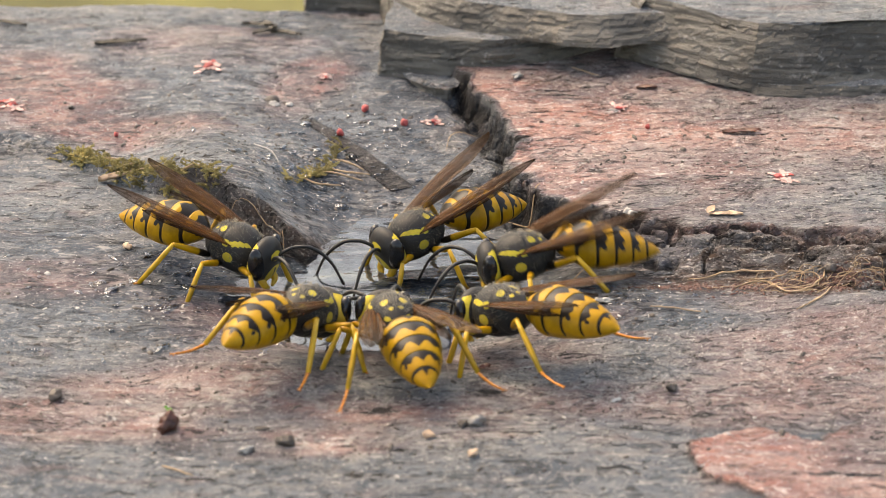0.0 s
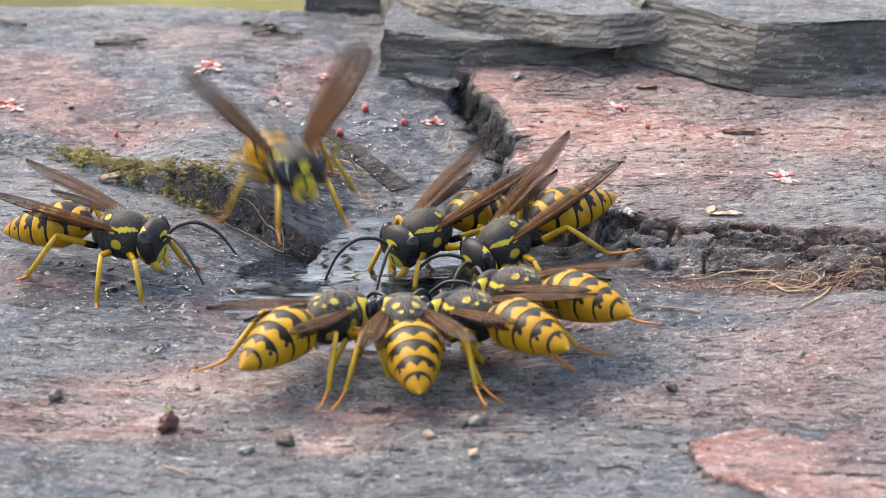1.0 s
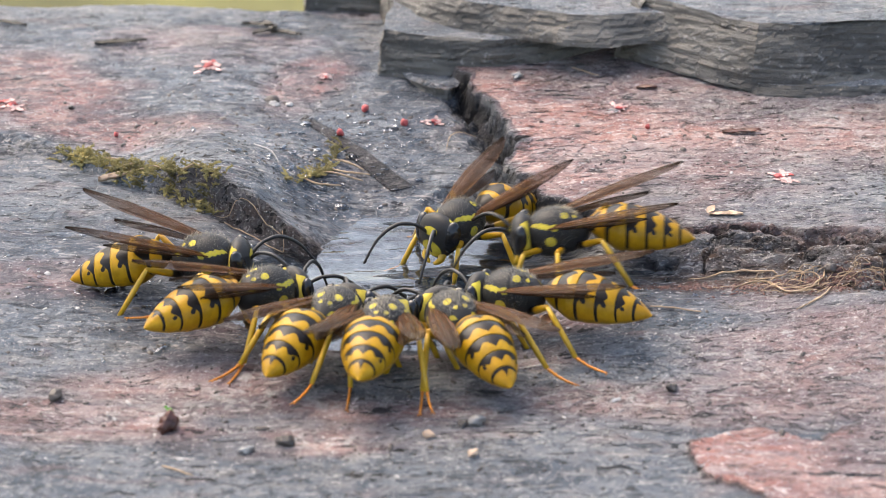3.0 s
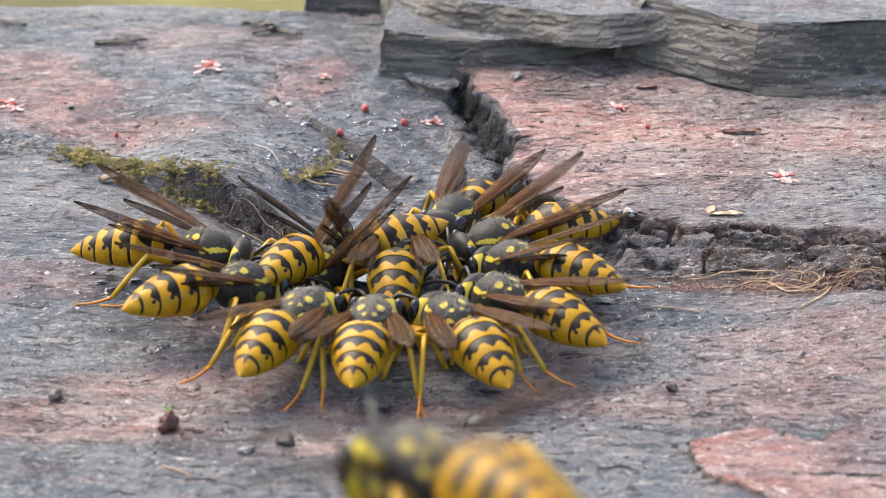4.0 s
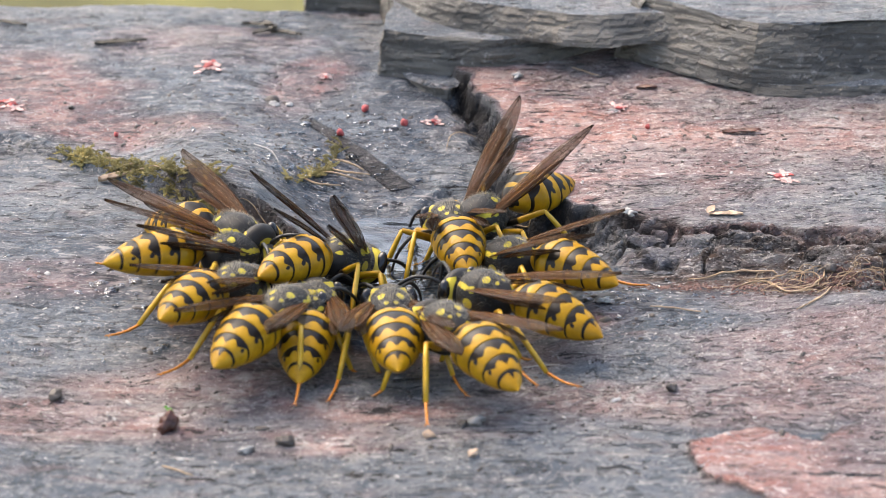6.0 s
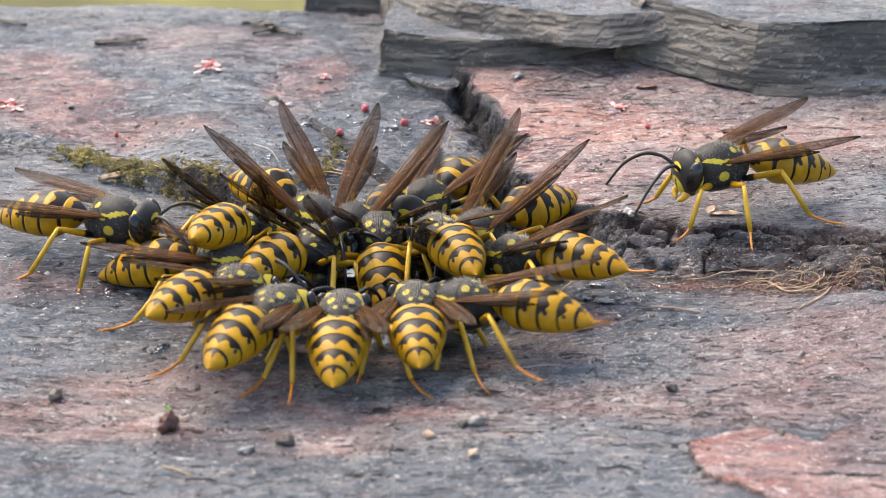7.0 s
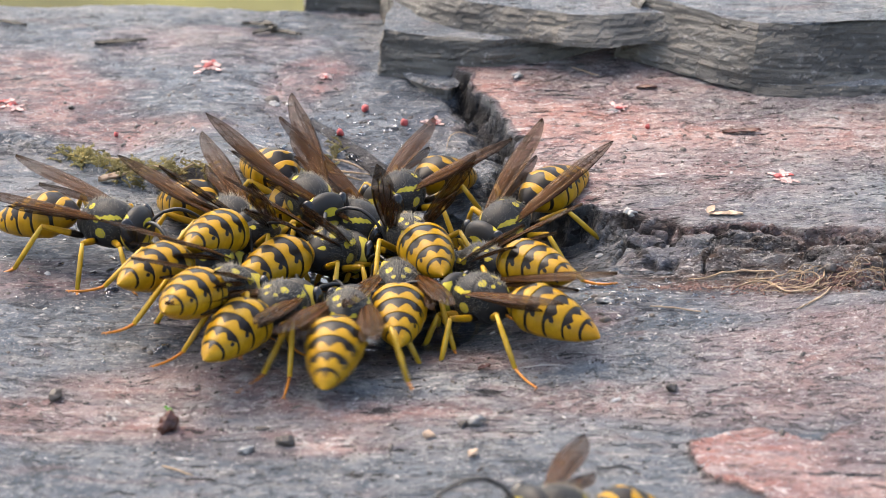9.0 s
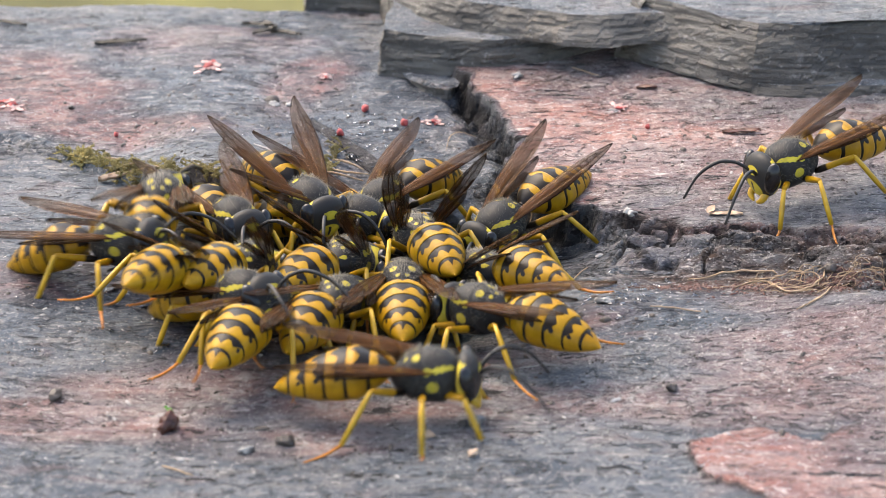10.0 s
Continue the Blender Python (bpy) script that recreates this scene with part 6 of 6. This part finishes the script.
    walk(WASPS["gb"], [at(0, -114, 5, 1.38, 0, 63), at(4.96, -114, 5, 1.38, 0, 63), at(5.46, -7.68, 30, 24, 0, 63), at(5.6, -6.68, -9.85, 1.25, -4, 63), at(5.7, -7.58, -13.59, 0.29, 2, 85), at(6.8, -5.14, -16.81, 1.09, 14, 89), at(7, -5.45, -16.75, 1.07, 13, 89), at(7.2, -5.5, -16.81, 1.07, 13, 81), at(7.5, -5.89, -16.77, 1.04, 12, 78), at(8, -6.01, -16.23, 0.96, 13, 75), at(8.5, -5.81, -16.7, 1.08, 13, 69), at(8.9, -5.62, -16.17, 0.97, 13, 72), at(9, -5.27, -15.72, 0.74, 10, 83), at(9.1, -4.85, -16.18, 0.89, 10, 89), at(9.2, -5.45, -15.65, 0.76, 10, 79), at(9.5, -5.75, -14.19, 0.6, 10, 70), at(10, -6.08, -13.74, 0.68, 17, 72)])
    walk(WASPS["bb"], [at(0, -114, 18, 2.71, 0, -42), at(5.9, -114, 18, 2.71, 0, -42), at(5.97, -12.31, -4.68, 0.77, -5, -42), at(6, -12.31, -4.68, 0.77, -5, -42), at(6.03, -12.31, -4.68, 0.77, -5, -42), at(6.08, -12.16, -5.04, 0.95, 12, 11), at(6.15, -12, -5.41, 1.13, 28, 63), at(6.8, -11.91, -5.33, 1.16, 28, 62), at(7, -11.68, -5.32, 1.16, 28, 69), at(7.5, -11.86, -5.47, 1.2, 28, 70), at(8, -11.83, -4.61, 0.98, 28, 68), at(8.5, -11.58, -4.05, 0.87, 28, 64), at(9, -11.61, -4.89, 0.75, 25, 65), at(9.5, -11.62, -4.28, 0.64, 25, 66), at(10, -11.49, -9.34, 0.82, 24, 68)])
    walk(WASPS["cc"], [at(0, -114, 31, 3.21, 0, -46), at(5.71, -114, 31, 3.21, 0, -46), at(6.21, -9.83, 30, 24, 0, -46), at(6.35, -8.55, -1.24, 0.83, 8, -46), at(6.8, -8.48, -1.23, 0.8, 9, -47), at(7, -8.32, -1.22, 0.8, 10, -47), at(7.5, -8.25, -1.36, 0.72, 9, -48), at(8, -8.18, -1.06, 0.97, 6, -46), at(8.4, -7.84, -1.11, 1.19, 3, -42), at(8.5, -6.79, -0.64, 0.33, 12, -26), at(9, -6.04, -1.13, 0.22, 8, -25), at(9.5, -6.32, -1.07, 0.19, 6, -22), at(10, -5.86, -0.6, 0.06, 3, -9)])
    walk(WASPS["ii"], [at(0, -128, -34, 1.09, 0, -118), at(5.56, -128, -34, 1.09, 0, -118), at(6.06, -5.81, 30, 24, 0, -118), at(6.2, -5.05, -1.81, -0.13, 4, -118), at(6.8, -5.17, -1.91, -0.12, 3, -118), at(7, -4.81, -0.89, -0.09, 3, -124), at(7.1, -5, -1, -0.13, 0, -118), at(7.24, -5.75, 30, 24, -8, -118), at(7.74, -128, -21, 1.25, 0, -118), at(10, -128, -21, 1.25, 0, -118)])
    walk(WASPS["ll"], [at(0, -128, -8, 1.41, 0, -123), at(5.86, -128, -8, 1.41, 0, -123), at(6.36, -1.16, 30, 24, 0, -123), at(6.47, -1.01, 1.86, -0.12, 2, -123), at(6.5, -1.01, 1.86, -0.12, 2, -123), at(6.53, -1.01, 1.86, -0.12, 2, -123), at(6.8, -0.86, 2.09, -0.05, 1, -123), at(6.97, -0.63, 2.31, 0.04, 1, -119), at(7, -0.63, 2.31, 0.04, 1, -119), at(7.03, -0.63, 2.31, 0.04, 1, -119), at(7.14, -0.72, 30, 24, -8, -119), at(7.64, -128, 5, 1.74, 0, -119), at(10, -128, 5, 1.74, 0, -119)])
    walk(WASPS["pa"], [at(0, -23, -72, 0.51, 0, 95), at(6.66, -23, -72, 0.51, 0, 95), at(6.8, -10.58, -18.45, 1.91, -1, 95), at(6.94, -128, 18, 2.81, 0, 95), at(10, -128, 18, 2.81, 0, 95)])
    walk(WASPS["da"], [at(0, 114, -23, 1.46, 0, 151), at(6.16, 114, -23, 1.46, 0, 151), at(6.66, 11.65, 30, 24, 0, 151), at(6.8, 10.13, -2.79, 4.79, 14, 151), at(6.9, 15.72, -2.43, 3.84, -7, 193), at(6.97, 16.54, -2.07, 4.07, 1, 200), at(7, 16.54, -2.07, 4.07, 1, 200), at(7.03, 16.54, -2.07, 4.07, 1, 200), at(7.1, 10.87, -3.06, 6.18, 28, 170), at(7.2, 12.51, -11.21, 2.25, 7, 186), at(7.3, 10.38, -12.38, 2.27, 2, 156), at(7.4, 7.6, -16.68, 1.58, 1, 184), at(7.47, 12.21, -13.13, 2.44, 10, 120), at(7.5, 12.21, -13.13, 2.44, 10, 120), at(7.53, 12.21, -13.13, 2.44, 10, 120), at(7.64, 114, -10, 3.53, 0, 120), at(10, 114, -10, 3.53, 0, 120)])
    walk(WASPS["db"], [at(0, 114, 3, 3.51, 0, 57), at(6.66, 114, 3, 3.51, 0, 57), at(6.8, 15.79, -12.24, 2.13, 3, 57), at(6.94, 114, 16, 3.76, 0, 57), at(10, 114, 16, 3.76, 0, 57)])
    walk(WASPS["ab"], [at(0, -128, 31, 3.14, 0, -22), at(6.76, -128, 31, 3.14, 0, -22), at(6.9, -20.4, -3.91, 1.44, -4, -22), at(7, -19.22, -4.26, 1.51, 2, -20), at(7.1, -19.52, -5.35, 1.49, 4, -22), at(7.24, -142, -34, 1.19, 0, -22), at(10, -142, -34, 1.19, 0, -22)])
    walk(WASPS["jj"], [at(0, -142, -21, 1.42, 0, 100), at(6.26, -142, -21, 1.42, 0, 100), at(6.76, -4.42, 30, 24, 0, 100), at(6.9, -3.84, -9.74, 1.58, 5, 100), at(6.97, -3.79, -3.32, -0.26, 1, 96), at(7, -3.79, -3.32, -0.26, 1, 96), at(7.03, -3.79, -3.32, -0.26, 1, 96), at(7.1, -4.25, -2.98, 0.13, 10, 91), at(7.2, -3.81, -4.4, 0.14, 15, 94), at(7.5, -3.55, -5.06, 0.29, 17, 103), at(7.6, -1.89, -5.29, 0.33, 22, 103), at(8, -1.91, -5.21, 0.44, 22, 107), at(8.5, -1.3, -4.22, 0.3, 19, 101), at(9, -1.65, -4.61, 0.31, 21, 105), at(9.5, -1.34, -4.52, 0.29, 20, 110), at(10, -1.1, -4.62, 0.32, 21, 106)])
    walk(WASPS["pp"], [at(0, -8, -72, 0.6, 0, 90), at(7.16, -8, -72, 0.6, 0, 90), at(7.3, -6.17, -26.73, 1.7, 13, 90), at(7.4, -7.01, -25.91, 5.8, 6, 83), at(7.46, -13.85, -15.19, 4.08, -4, 124), at(7.54, -15.05, -14.71, 5.04, -4, 124), at(7.64, -142, -8, 1.58, 0, 124), at(10, -142, -8, 1.58, 0, 124)])
    walk(WASPS["r6"], [at(0, 7, -72, 0.74, 0, 105), at(7.36, 7, -72, 0.74, 0, 105), at(7.46, 17.91, -33.48, 4.97, 2, 105), at(7.54, 16.31, -31.88, 4.17, 2, 105), at(7.6, 20.41, -25.46, 2.42, 22, 104), at(7.65, 13.66, -21.18, 1.98, 15, 142), at(7.7, 6.92, -16.9, 1.53, 8, 181), at(7.8, 3.7, -19.49, 1.6, 9, 153), at(7.9, 4.88, -17.29, 1.62, 14, 130), at(7.97, 21.93, -11.17, 2.78, 9, 63), at(8, 21.93, -11.17, 2.78, 9, 63), at(8.03, 21.93, -11.17, 2.78, 9, 63), at(8.14, 114, 29, 4.45, 0, 63), at(10, 114, 29, 4.45, 0, 63)])
    walk(WASPS["oo"], [at(0, -142, 5, 1.48, 0, -21), at(7.46, -142, 5, 1.48, 0, -21), at(7.6, -19.31, 0.34, 1.65, 7, -21), at(7.7, -19.41, -2.64, 1.66, 11, -34), at(7.8, -15.13, -4.92, 1.12, 4, -46), at(7.9, -16.5, -9.66, 1.2, -3, -14), at(7.97, -18.2, -14.94, 1.59, 9, 44), at(8, -18.2, -14.94, 1.59, 9, 44), at(8.03, -18.2, -14.94, 1.59, 9, 44), at(8.1, -13.56, -6.44, 1.02, 16, 57), at(8.24, -142, 18, 2.53, 0, 57), at(10, -142, 18, 2.53, 0, 57)])
    walk(WASPS["ff"], [at(0, 22, -72, 0.69, 0, -149), at(7.56, 22, -72, 0.69, 0, -149), at(7.7, -2.63, -23.45, 3.14, -16, -149), at(7.75, -1.38, -20.81, 2.26, -3, -216), at(7.8, -0.13, -18.18, 1.38, 9, -282), at(7.9, 0.93, -16.58, 1.19, 7, -288), at(8, -0.71, -19.01, 1.61, 9, -303), at(8.1, 0.27, -17.33, 1.38, 12, -285), at(8.2, 0.25, -17.59, 1.52, 13, -308), at(8.3, -3.89, -16.9, 2.54, 2, -263), at(8.44, -4.48, 30, 24, -8, -263), at(8.94, -142, 31, 3.12, 0, -263), at(10, -142, 31, 3.12, 0, -263)])
    walk(WASPS["mm"], [at(0, -156, -34, 1.27, 0, -144), at(7.16, -156, -34, 1.27, 0, -144), at(7.66, -1.74, 30, 24, 0, -144), at(7.8, -1.51, 0.92, 0.06, 12, -144), at(7.9, -1.48, 3.11, 0.02, 7, -136), at(7.97, -1.71, 3.02, 0.04, 1, -122), at(8, -1.71, 3.02, 0.04, 1, -122), at(8.03, -1.71, 3.02, 0.04, 1, -122), at(8.1, -5.38, 4.01, 0.49, 3, -80), at(8.3, -5.21, 3.12, 0.23, 9, -75), at(8.5, -3.22, 4.19, 0.06, 5, -64), at(8.6, -2, 3.94, 0.2, 4, -86), at(8.8, -0.93, 3.27, 0, 5, -83), at(8.9, -1.92, 2.97, -0.01, 4, -122), at(9, -2.18, 3.04, 0.14, -1, -126), at(9.5, -2.1, 3.17, 0.12, 0, -125), at(10, -3.09, 2.41, 0.05, 3, -127)])
    walk(WASPS["dd"], [at(0, 128, -36, 1.25, 0, -150), at(7.76, 128, -36, 1.25, 0, -150), at(7.9, 11.47, -1.22, 3.06, 6, -150), at(7.97, 7.37, 0.44, 2.96, 16, -206), at(8, 7.37, 0.44, 2.96, 16, -206), at(8.03, 7.37, 0.44, 2.96, 16, -206), at(8.14, 8.47, 30, 24, -8, -206), at(8.64, 128, -23, 1.49, 0, -206), at(10, 128, -23, 1.49, 0, -206)])
    walk(WASPS["nn"], [at(0, 128, -10, 3.52, 0, -148), at(7.66, 128, -10, 3.52, 0, -148), at(8.16, 4.09, 30, 24, 0, -148), at(8.3, 3.56, 8.76, 3.98, 13, -148), at(8.4, 7.95, -0.35, 1.16, 19, -131), at(8.5, 5.07, -0.37, 0.59, 17, -136), at(9, 4.36, -0.89, 0.36, 13, -131), at(10, 4.22, -0.64, 0.21, 14, -135)])
    walk(WASPS["ac"], [at(0, -156, -21, 1.49, 0, -61), at(7.76, -156, -21, 1.49, 0, -61), at(8.26, -14.34, 30, 24, 0, -61), at(8.4, -12.47, 4.33, 3.22, 0, -61), at(8.47, -9.9, 5.84, 2.42, -4, -34), at(8.5, -9.9, 5.84, 2.42, -4, -34), at(8.53, -9.9, 5.84, 2.42, -4, -34), at(8.6, -16.55, 1.12, 1.48, -2, -55), at(8.7, -16.38, -0.75, 1.48, 7, -37), at(8.8, -18.13, -5.26, 1.5, 6, -16), at(9, -19.85, -4.34, 1.52, 0, -22), at(9.1, -18.34, -4.42, 1.48, 7, -17), at(9.2, -21.51, -0.16, 1.55, -3, -31), at(9.3, -20.49, -0.81, 1.54, 2, -40), at(9.4, -17.43, -6.65, 1.35, -5, -37), at(9.5, -16.64, -6.16, 1.3, -8, -31), at(9.7, -15.87, -6.59, 1.22, -8, -27), at(10, -18.35, -7.37, 1.57, -11, -19)])
    walk(WASPS["ss"], [at(0, -156, -8, 1.59, 0, 50), at(8.26, -156, -8, 1.59, 0, 50), at(8.4, -17.99, -3.64, 1.72, 13, 50), at(8.54, -156, 5, 1.51, 0, 50), at(10, -156, 5, 1.51, 0, 50)])
    walk(WASPS["ce"], [at(0, -156, 18, 2.74, 0, -58), at(8.06, -156, 18, 2.74, 0, -58), at(8.56, -9.73, 30, 24, 0, -58), at(8.7, -8.46, -0.17, 1.45, 4, -58), at(9, -8.4, -0.02, 1.44, 5, -57), at(9.5, -8.62, -0.13, 1.26, 6, -55), at(10, -8.36, -0.32, 1.38, 5, -58)])
    walk(WASPS["bd"], [at(0, -156, 31, 3.02, 0, -56), at(8.66, -156, 31, 3.02, 0, -56), at(8.8, -12.94, -2.09, 0.63, 0, -56), at(9, -12.82, -1.86, 0.69, -1, -52), at(9.5, -13.26, -2.02, 0.59, -1, -49), at(10, -12.36, -2.79, 0.93, -6, -60)])
    walk(WASPS["ad"], [at(0, -170, -34, 1.29, 0, -28), at(9.06, -170, -34, 1.29, 0, -28), at(9.2, -22.31, -12.29, 1.47, -5, -28), at(9.25, -21.91, -9.95, 1.52, 2, 18), at(9.3, -21.51, -7.61, 1.57, 8, 65), at(9.35, -21.28, -8.7, 1.5, 5, 18), at(9.4, -21.05, -9.79, 1.43, 2, -29), at(9.47, -20.43, -10, 1.33, 3, -34), at(9.5, -20.43, -10, 1.33, 3, -34), at(9.53, -20.43, -10, 1.33, 3, -34), at(9.64, -170, -21, 1.7, 0, -34), at(10, -170, -21, 1.7, 0, -34)])
    walk(WASPS["ee"], [at(0, 37, -72, 0.84, 0, 76), at(9.16, 37, -72, 0.84, 0, 76), at(9.3, 5.71, -16.36, 1.87, 19, 76), at(9.35, 6.63, -16.04, 1.74, 11, 151), at(9.4, 7.54, -15.72, 1.61, 3, 225), at(9.47, 0.14, -19.65, 1.77, 13, 131), at(9.5, 0.14, -19.65, 1.77, 13, 131), at(9.53, 0.14, -19.65, 1.77, 13, 131), at(9.6, -0.1, -19.63, 1.72, 11, 90), at(9.7, -0.34, -19.61, 1.67, 8, 49), at(10, -1.4, -23.35, 1.62, 1, -2)])
    walk(WASPS["u9"], [at(0, -38, -86, 0.72, 0, -146), at(8.86, -38, -86, 0.72, 0, -146), at(8.97, 5.06, -38.77, 2.39, -14, -146), at(9, 5.06, -38.77, 2.39, -14, -146), at(9.03, 5.06, -38.77, 2.39, -14, -146), at(9.14, -23, -86, 0.61, 0, -146), at(10, -23, -86, 0.61, 0, -146)])
    walk(WASPS["ae"], [at(0, -170, -8, 1.56, 0, 86), at(9.21, -170, -8, 1.56, 0, 86), at(9.71, -18.43, 30, 24, 0, 86), at(9.85, -16.03, -5.06, 3.23, 8, 86), at(10, -16.56, -2.33, 1.75, 10, 87)])
    walk(WASPS["ag"], [at(0, 128, 3, 3.62, 0, -151), at(9.81, 128, 3, 3.62, 0, -151), at(9.95, 21.08, -0.23, 3.72, 8, -151), at(10, 21.08, -0.23, 3.72, 8, -151)])
    gait(WASPS["b"], ((0.1, 0.25), (0.55, 0.95), (1.25, 1.45), (1.55, 1.65), (1.85, 1.95), (2.45, 2.65), (5.05, 5.45), (7.05, 7.45), (7.55, 7.95), (9.55, 9.9),))
    gait(WASPS["c"], ((0.1, 0.25), (0.55, 0.95), (1.05, 1.15), (1.25, 1.45), (2.25, 2.65),))
    beat(WASPS["o"], ((2.25, 2.39),))
    gait(WASPS["o"], ((1.05, 1.45), (2.05, 2.15),))
    gait(WASPS["p"], ((0.1, 0.25), (1.05, 1.45),))
    beat(WASPS["l"], ((1.35, 1.49),))
    gait(WASPS["l"], ((1.05, 1.15),))
    beat(WASPS["s"], ((0.76, 1.24),))
    beat(WASPS["x0"], ((1.26, 1.74),))
    beat(WASPS["f1"], ((1.46, 2.14),))
    beat(WASPS["u1"], ((1.46, 1.74),))
    gait(WASPS["q"], ((2.05, 2.25), (4.05, 4.45), (5.05, 5.45), (6.85, 6.95), (7.05, 7.35), (8.05, 8.45), (9.25, 9.45), (9.55, 9.65), (9.75, 9.9),))
    beat(WASPS["r20"], ((1.76, 2.14),))
    gait(WASPS["i"], ((3.85, 3.95), (5.55, 5.65), (7.05, 7.45), (7.65, 7.95),))
    gait(WASPS["f"], ((2.25, 2.35), (2.55, 2.65), (3.85, 3.95), (4.05, 4.45), (4.55, 4.75), (4.85, 4.95), (5.05, 5.45), (6.85, 6.95), (7.05, 7.45), (7.55, 7.95), (8.05, 8.45), (8.55, 8.95), (9.05, 9.45), (9.55, 9.9),))
    beat(WASPS["g"], ((2.55, 2.69),))
    beat(WASPS["m"], ((2.31, 2.45), (4.55, 4.69),))
    gait(WASPS["m"], ((3.85, 3.95), (4.05, 4.15), (4.25, 4.45),))
    beat(WASPS["yy"], ((1.96, 2.44),))
    beat(WASPS["r"], ((2.55, 2.65),))
    gait(WASPS["r"], ((4.05, 4.15),))
    gait(WASPS["ja"], ((3.45, 3.75), (4.05, 4.45), (4.55, 4.95), (5.05, 5.45), (5.55, 5.65), (7.05, 7.45), (7.75, 7.95), (8.05, 8.45),))
    beat(WASPS["zb"], ((3.16, 3.3),))
    gait(WASPS["zb"], ((3.85, 3.95), (4.65, 4.95), (5.35, 5.45), (5.55, 5.65), (7.25, 7.45), (7.55, 7.65),))
    beat(WASPS["y"], ((2.91, 3.05), (8.05, 8.19),))
    gait(WASPS["y"], ((5.05, 5.45), (7.05, 7.45), (7.65, 7.95),))
    beat(WASPS["xa"], ((3.95, 4.09),))
    gait(WASPS["rb"], ((3.55, 3.75),))
    beat(WASPS["v"], ((3.81, 3.95),))
    gait(WASPS["v"], ((4.05, 4.45), (4.65, 4.95), (5.05, 5.45), (6.85, 6.95), (8.05, 8.45), (9.55, 9.9),))
    beat(WASPS["u0"], ((3.86, 4.14),))
    beat(WASPS["u2"], ((4.35, 4.49),))
    gait(WASPS["n1"], ((4.35, 4.45),))
    gait(WASPS["g3"], ((9.55, 9.9),))
    beat(WASPS["ab1"], ((4.95, 5.09),))
    beat(WASPS["r4"], ((5.15, 5.29),))
    beat(WASPS["ub"], ((4.86, 5.14),))
    beat(WASPS["uu"], ((5.55, 5.69),))
    beat(WASPS["vv"], ((5.26, 5.84),))
    beat(WASPS["w5"], ((5.46, 5.84),))
    beat(WASPS["gb"], ((5.41, 5.55),))
    gait(WASPS["gb"], ((9.25, 9.45),))
    gait(WASPS["bb"], ((6.05, 6.1), (7.55, 7.95), (8.55, 8.95), (9.55, 9.9),))
    beat(WASPS["cc"], ((6.16, 6.3),))
    gait(WASPS["cc"], ((8.55, 8.95),))
    beat(WASPS["ii"], ((6.01, 6.15), (7.15, 7.29),))
    gait(WASPS["ii"], ((6.85, 6.95),))
    beat(WASPS["ll"], ((6.31, 6.45), (7.05, 7.19),))
    beat(WASPS["da"], ((6.61, 6.75),))
    beat(WASPS["jj"], ((6.71, 6.85),))
    gait(WASPS["jj"], ((8.05, 8.45),))
    beat(WASPS["ff"], ((8.35, 8.49),))
    beat(WASPS["mm"], ((7.61, 7.75),))
    gait(WASPS["mm"], ((8.15, 8.25), (8.35, 8.45), (8.65, 8.75), (9.55, 9.9),))
    beat(WASPS["dd"], ((8.05, 8.19),))
    beat(WASPS["nn"], ((8.11, 8.25),))
    gait(WASPS["nn"], ((8.55, 8.95),))
    beat(WASPS["ac"], ((8.21, 8.35),))
    gait(WASPS["ac"], ((8.85, 8.95), (9.55, 9.65), (9.75, 9.9),))
    beat(WASPS["ce"], ((8.51, 8.65),))
    gait(WASPS["bd"], ((9.55, 9.9),))
    gait(WASPS["ee"], ((9.75, 9.9),))
    beat(WASPS["ae"], ((9.66, 9.8),))


motions()
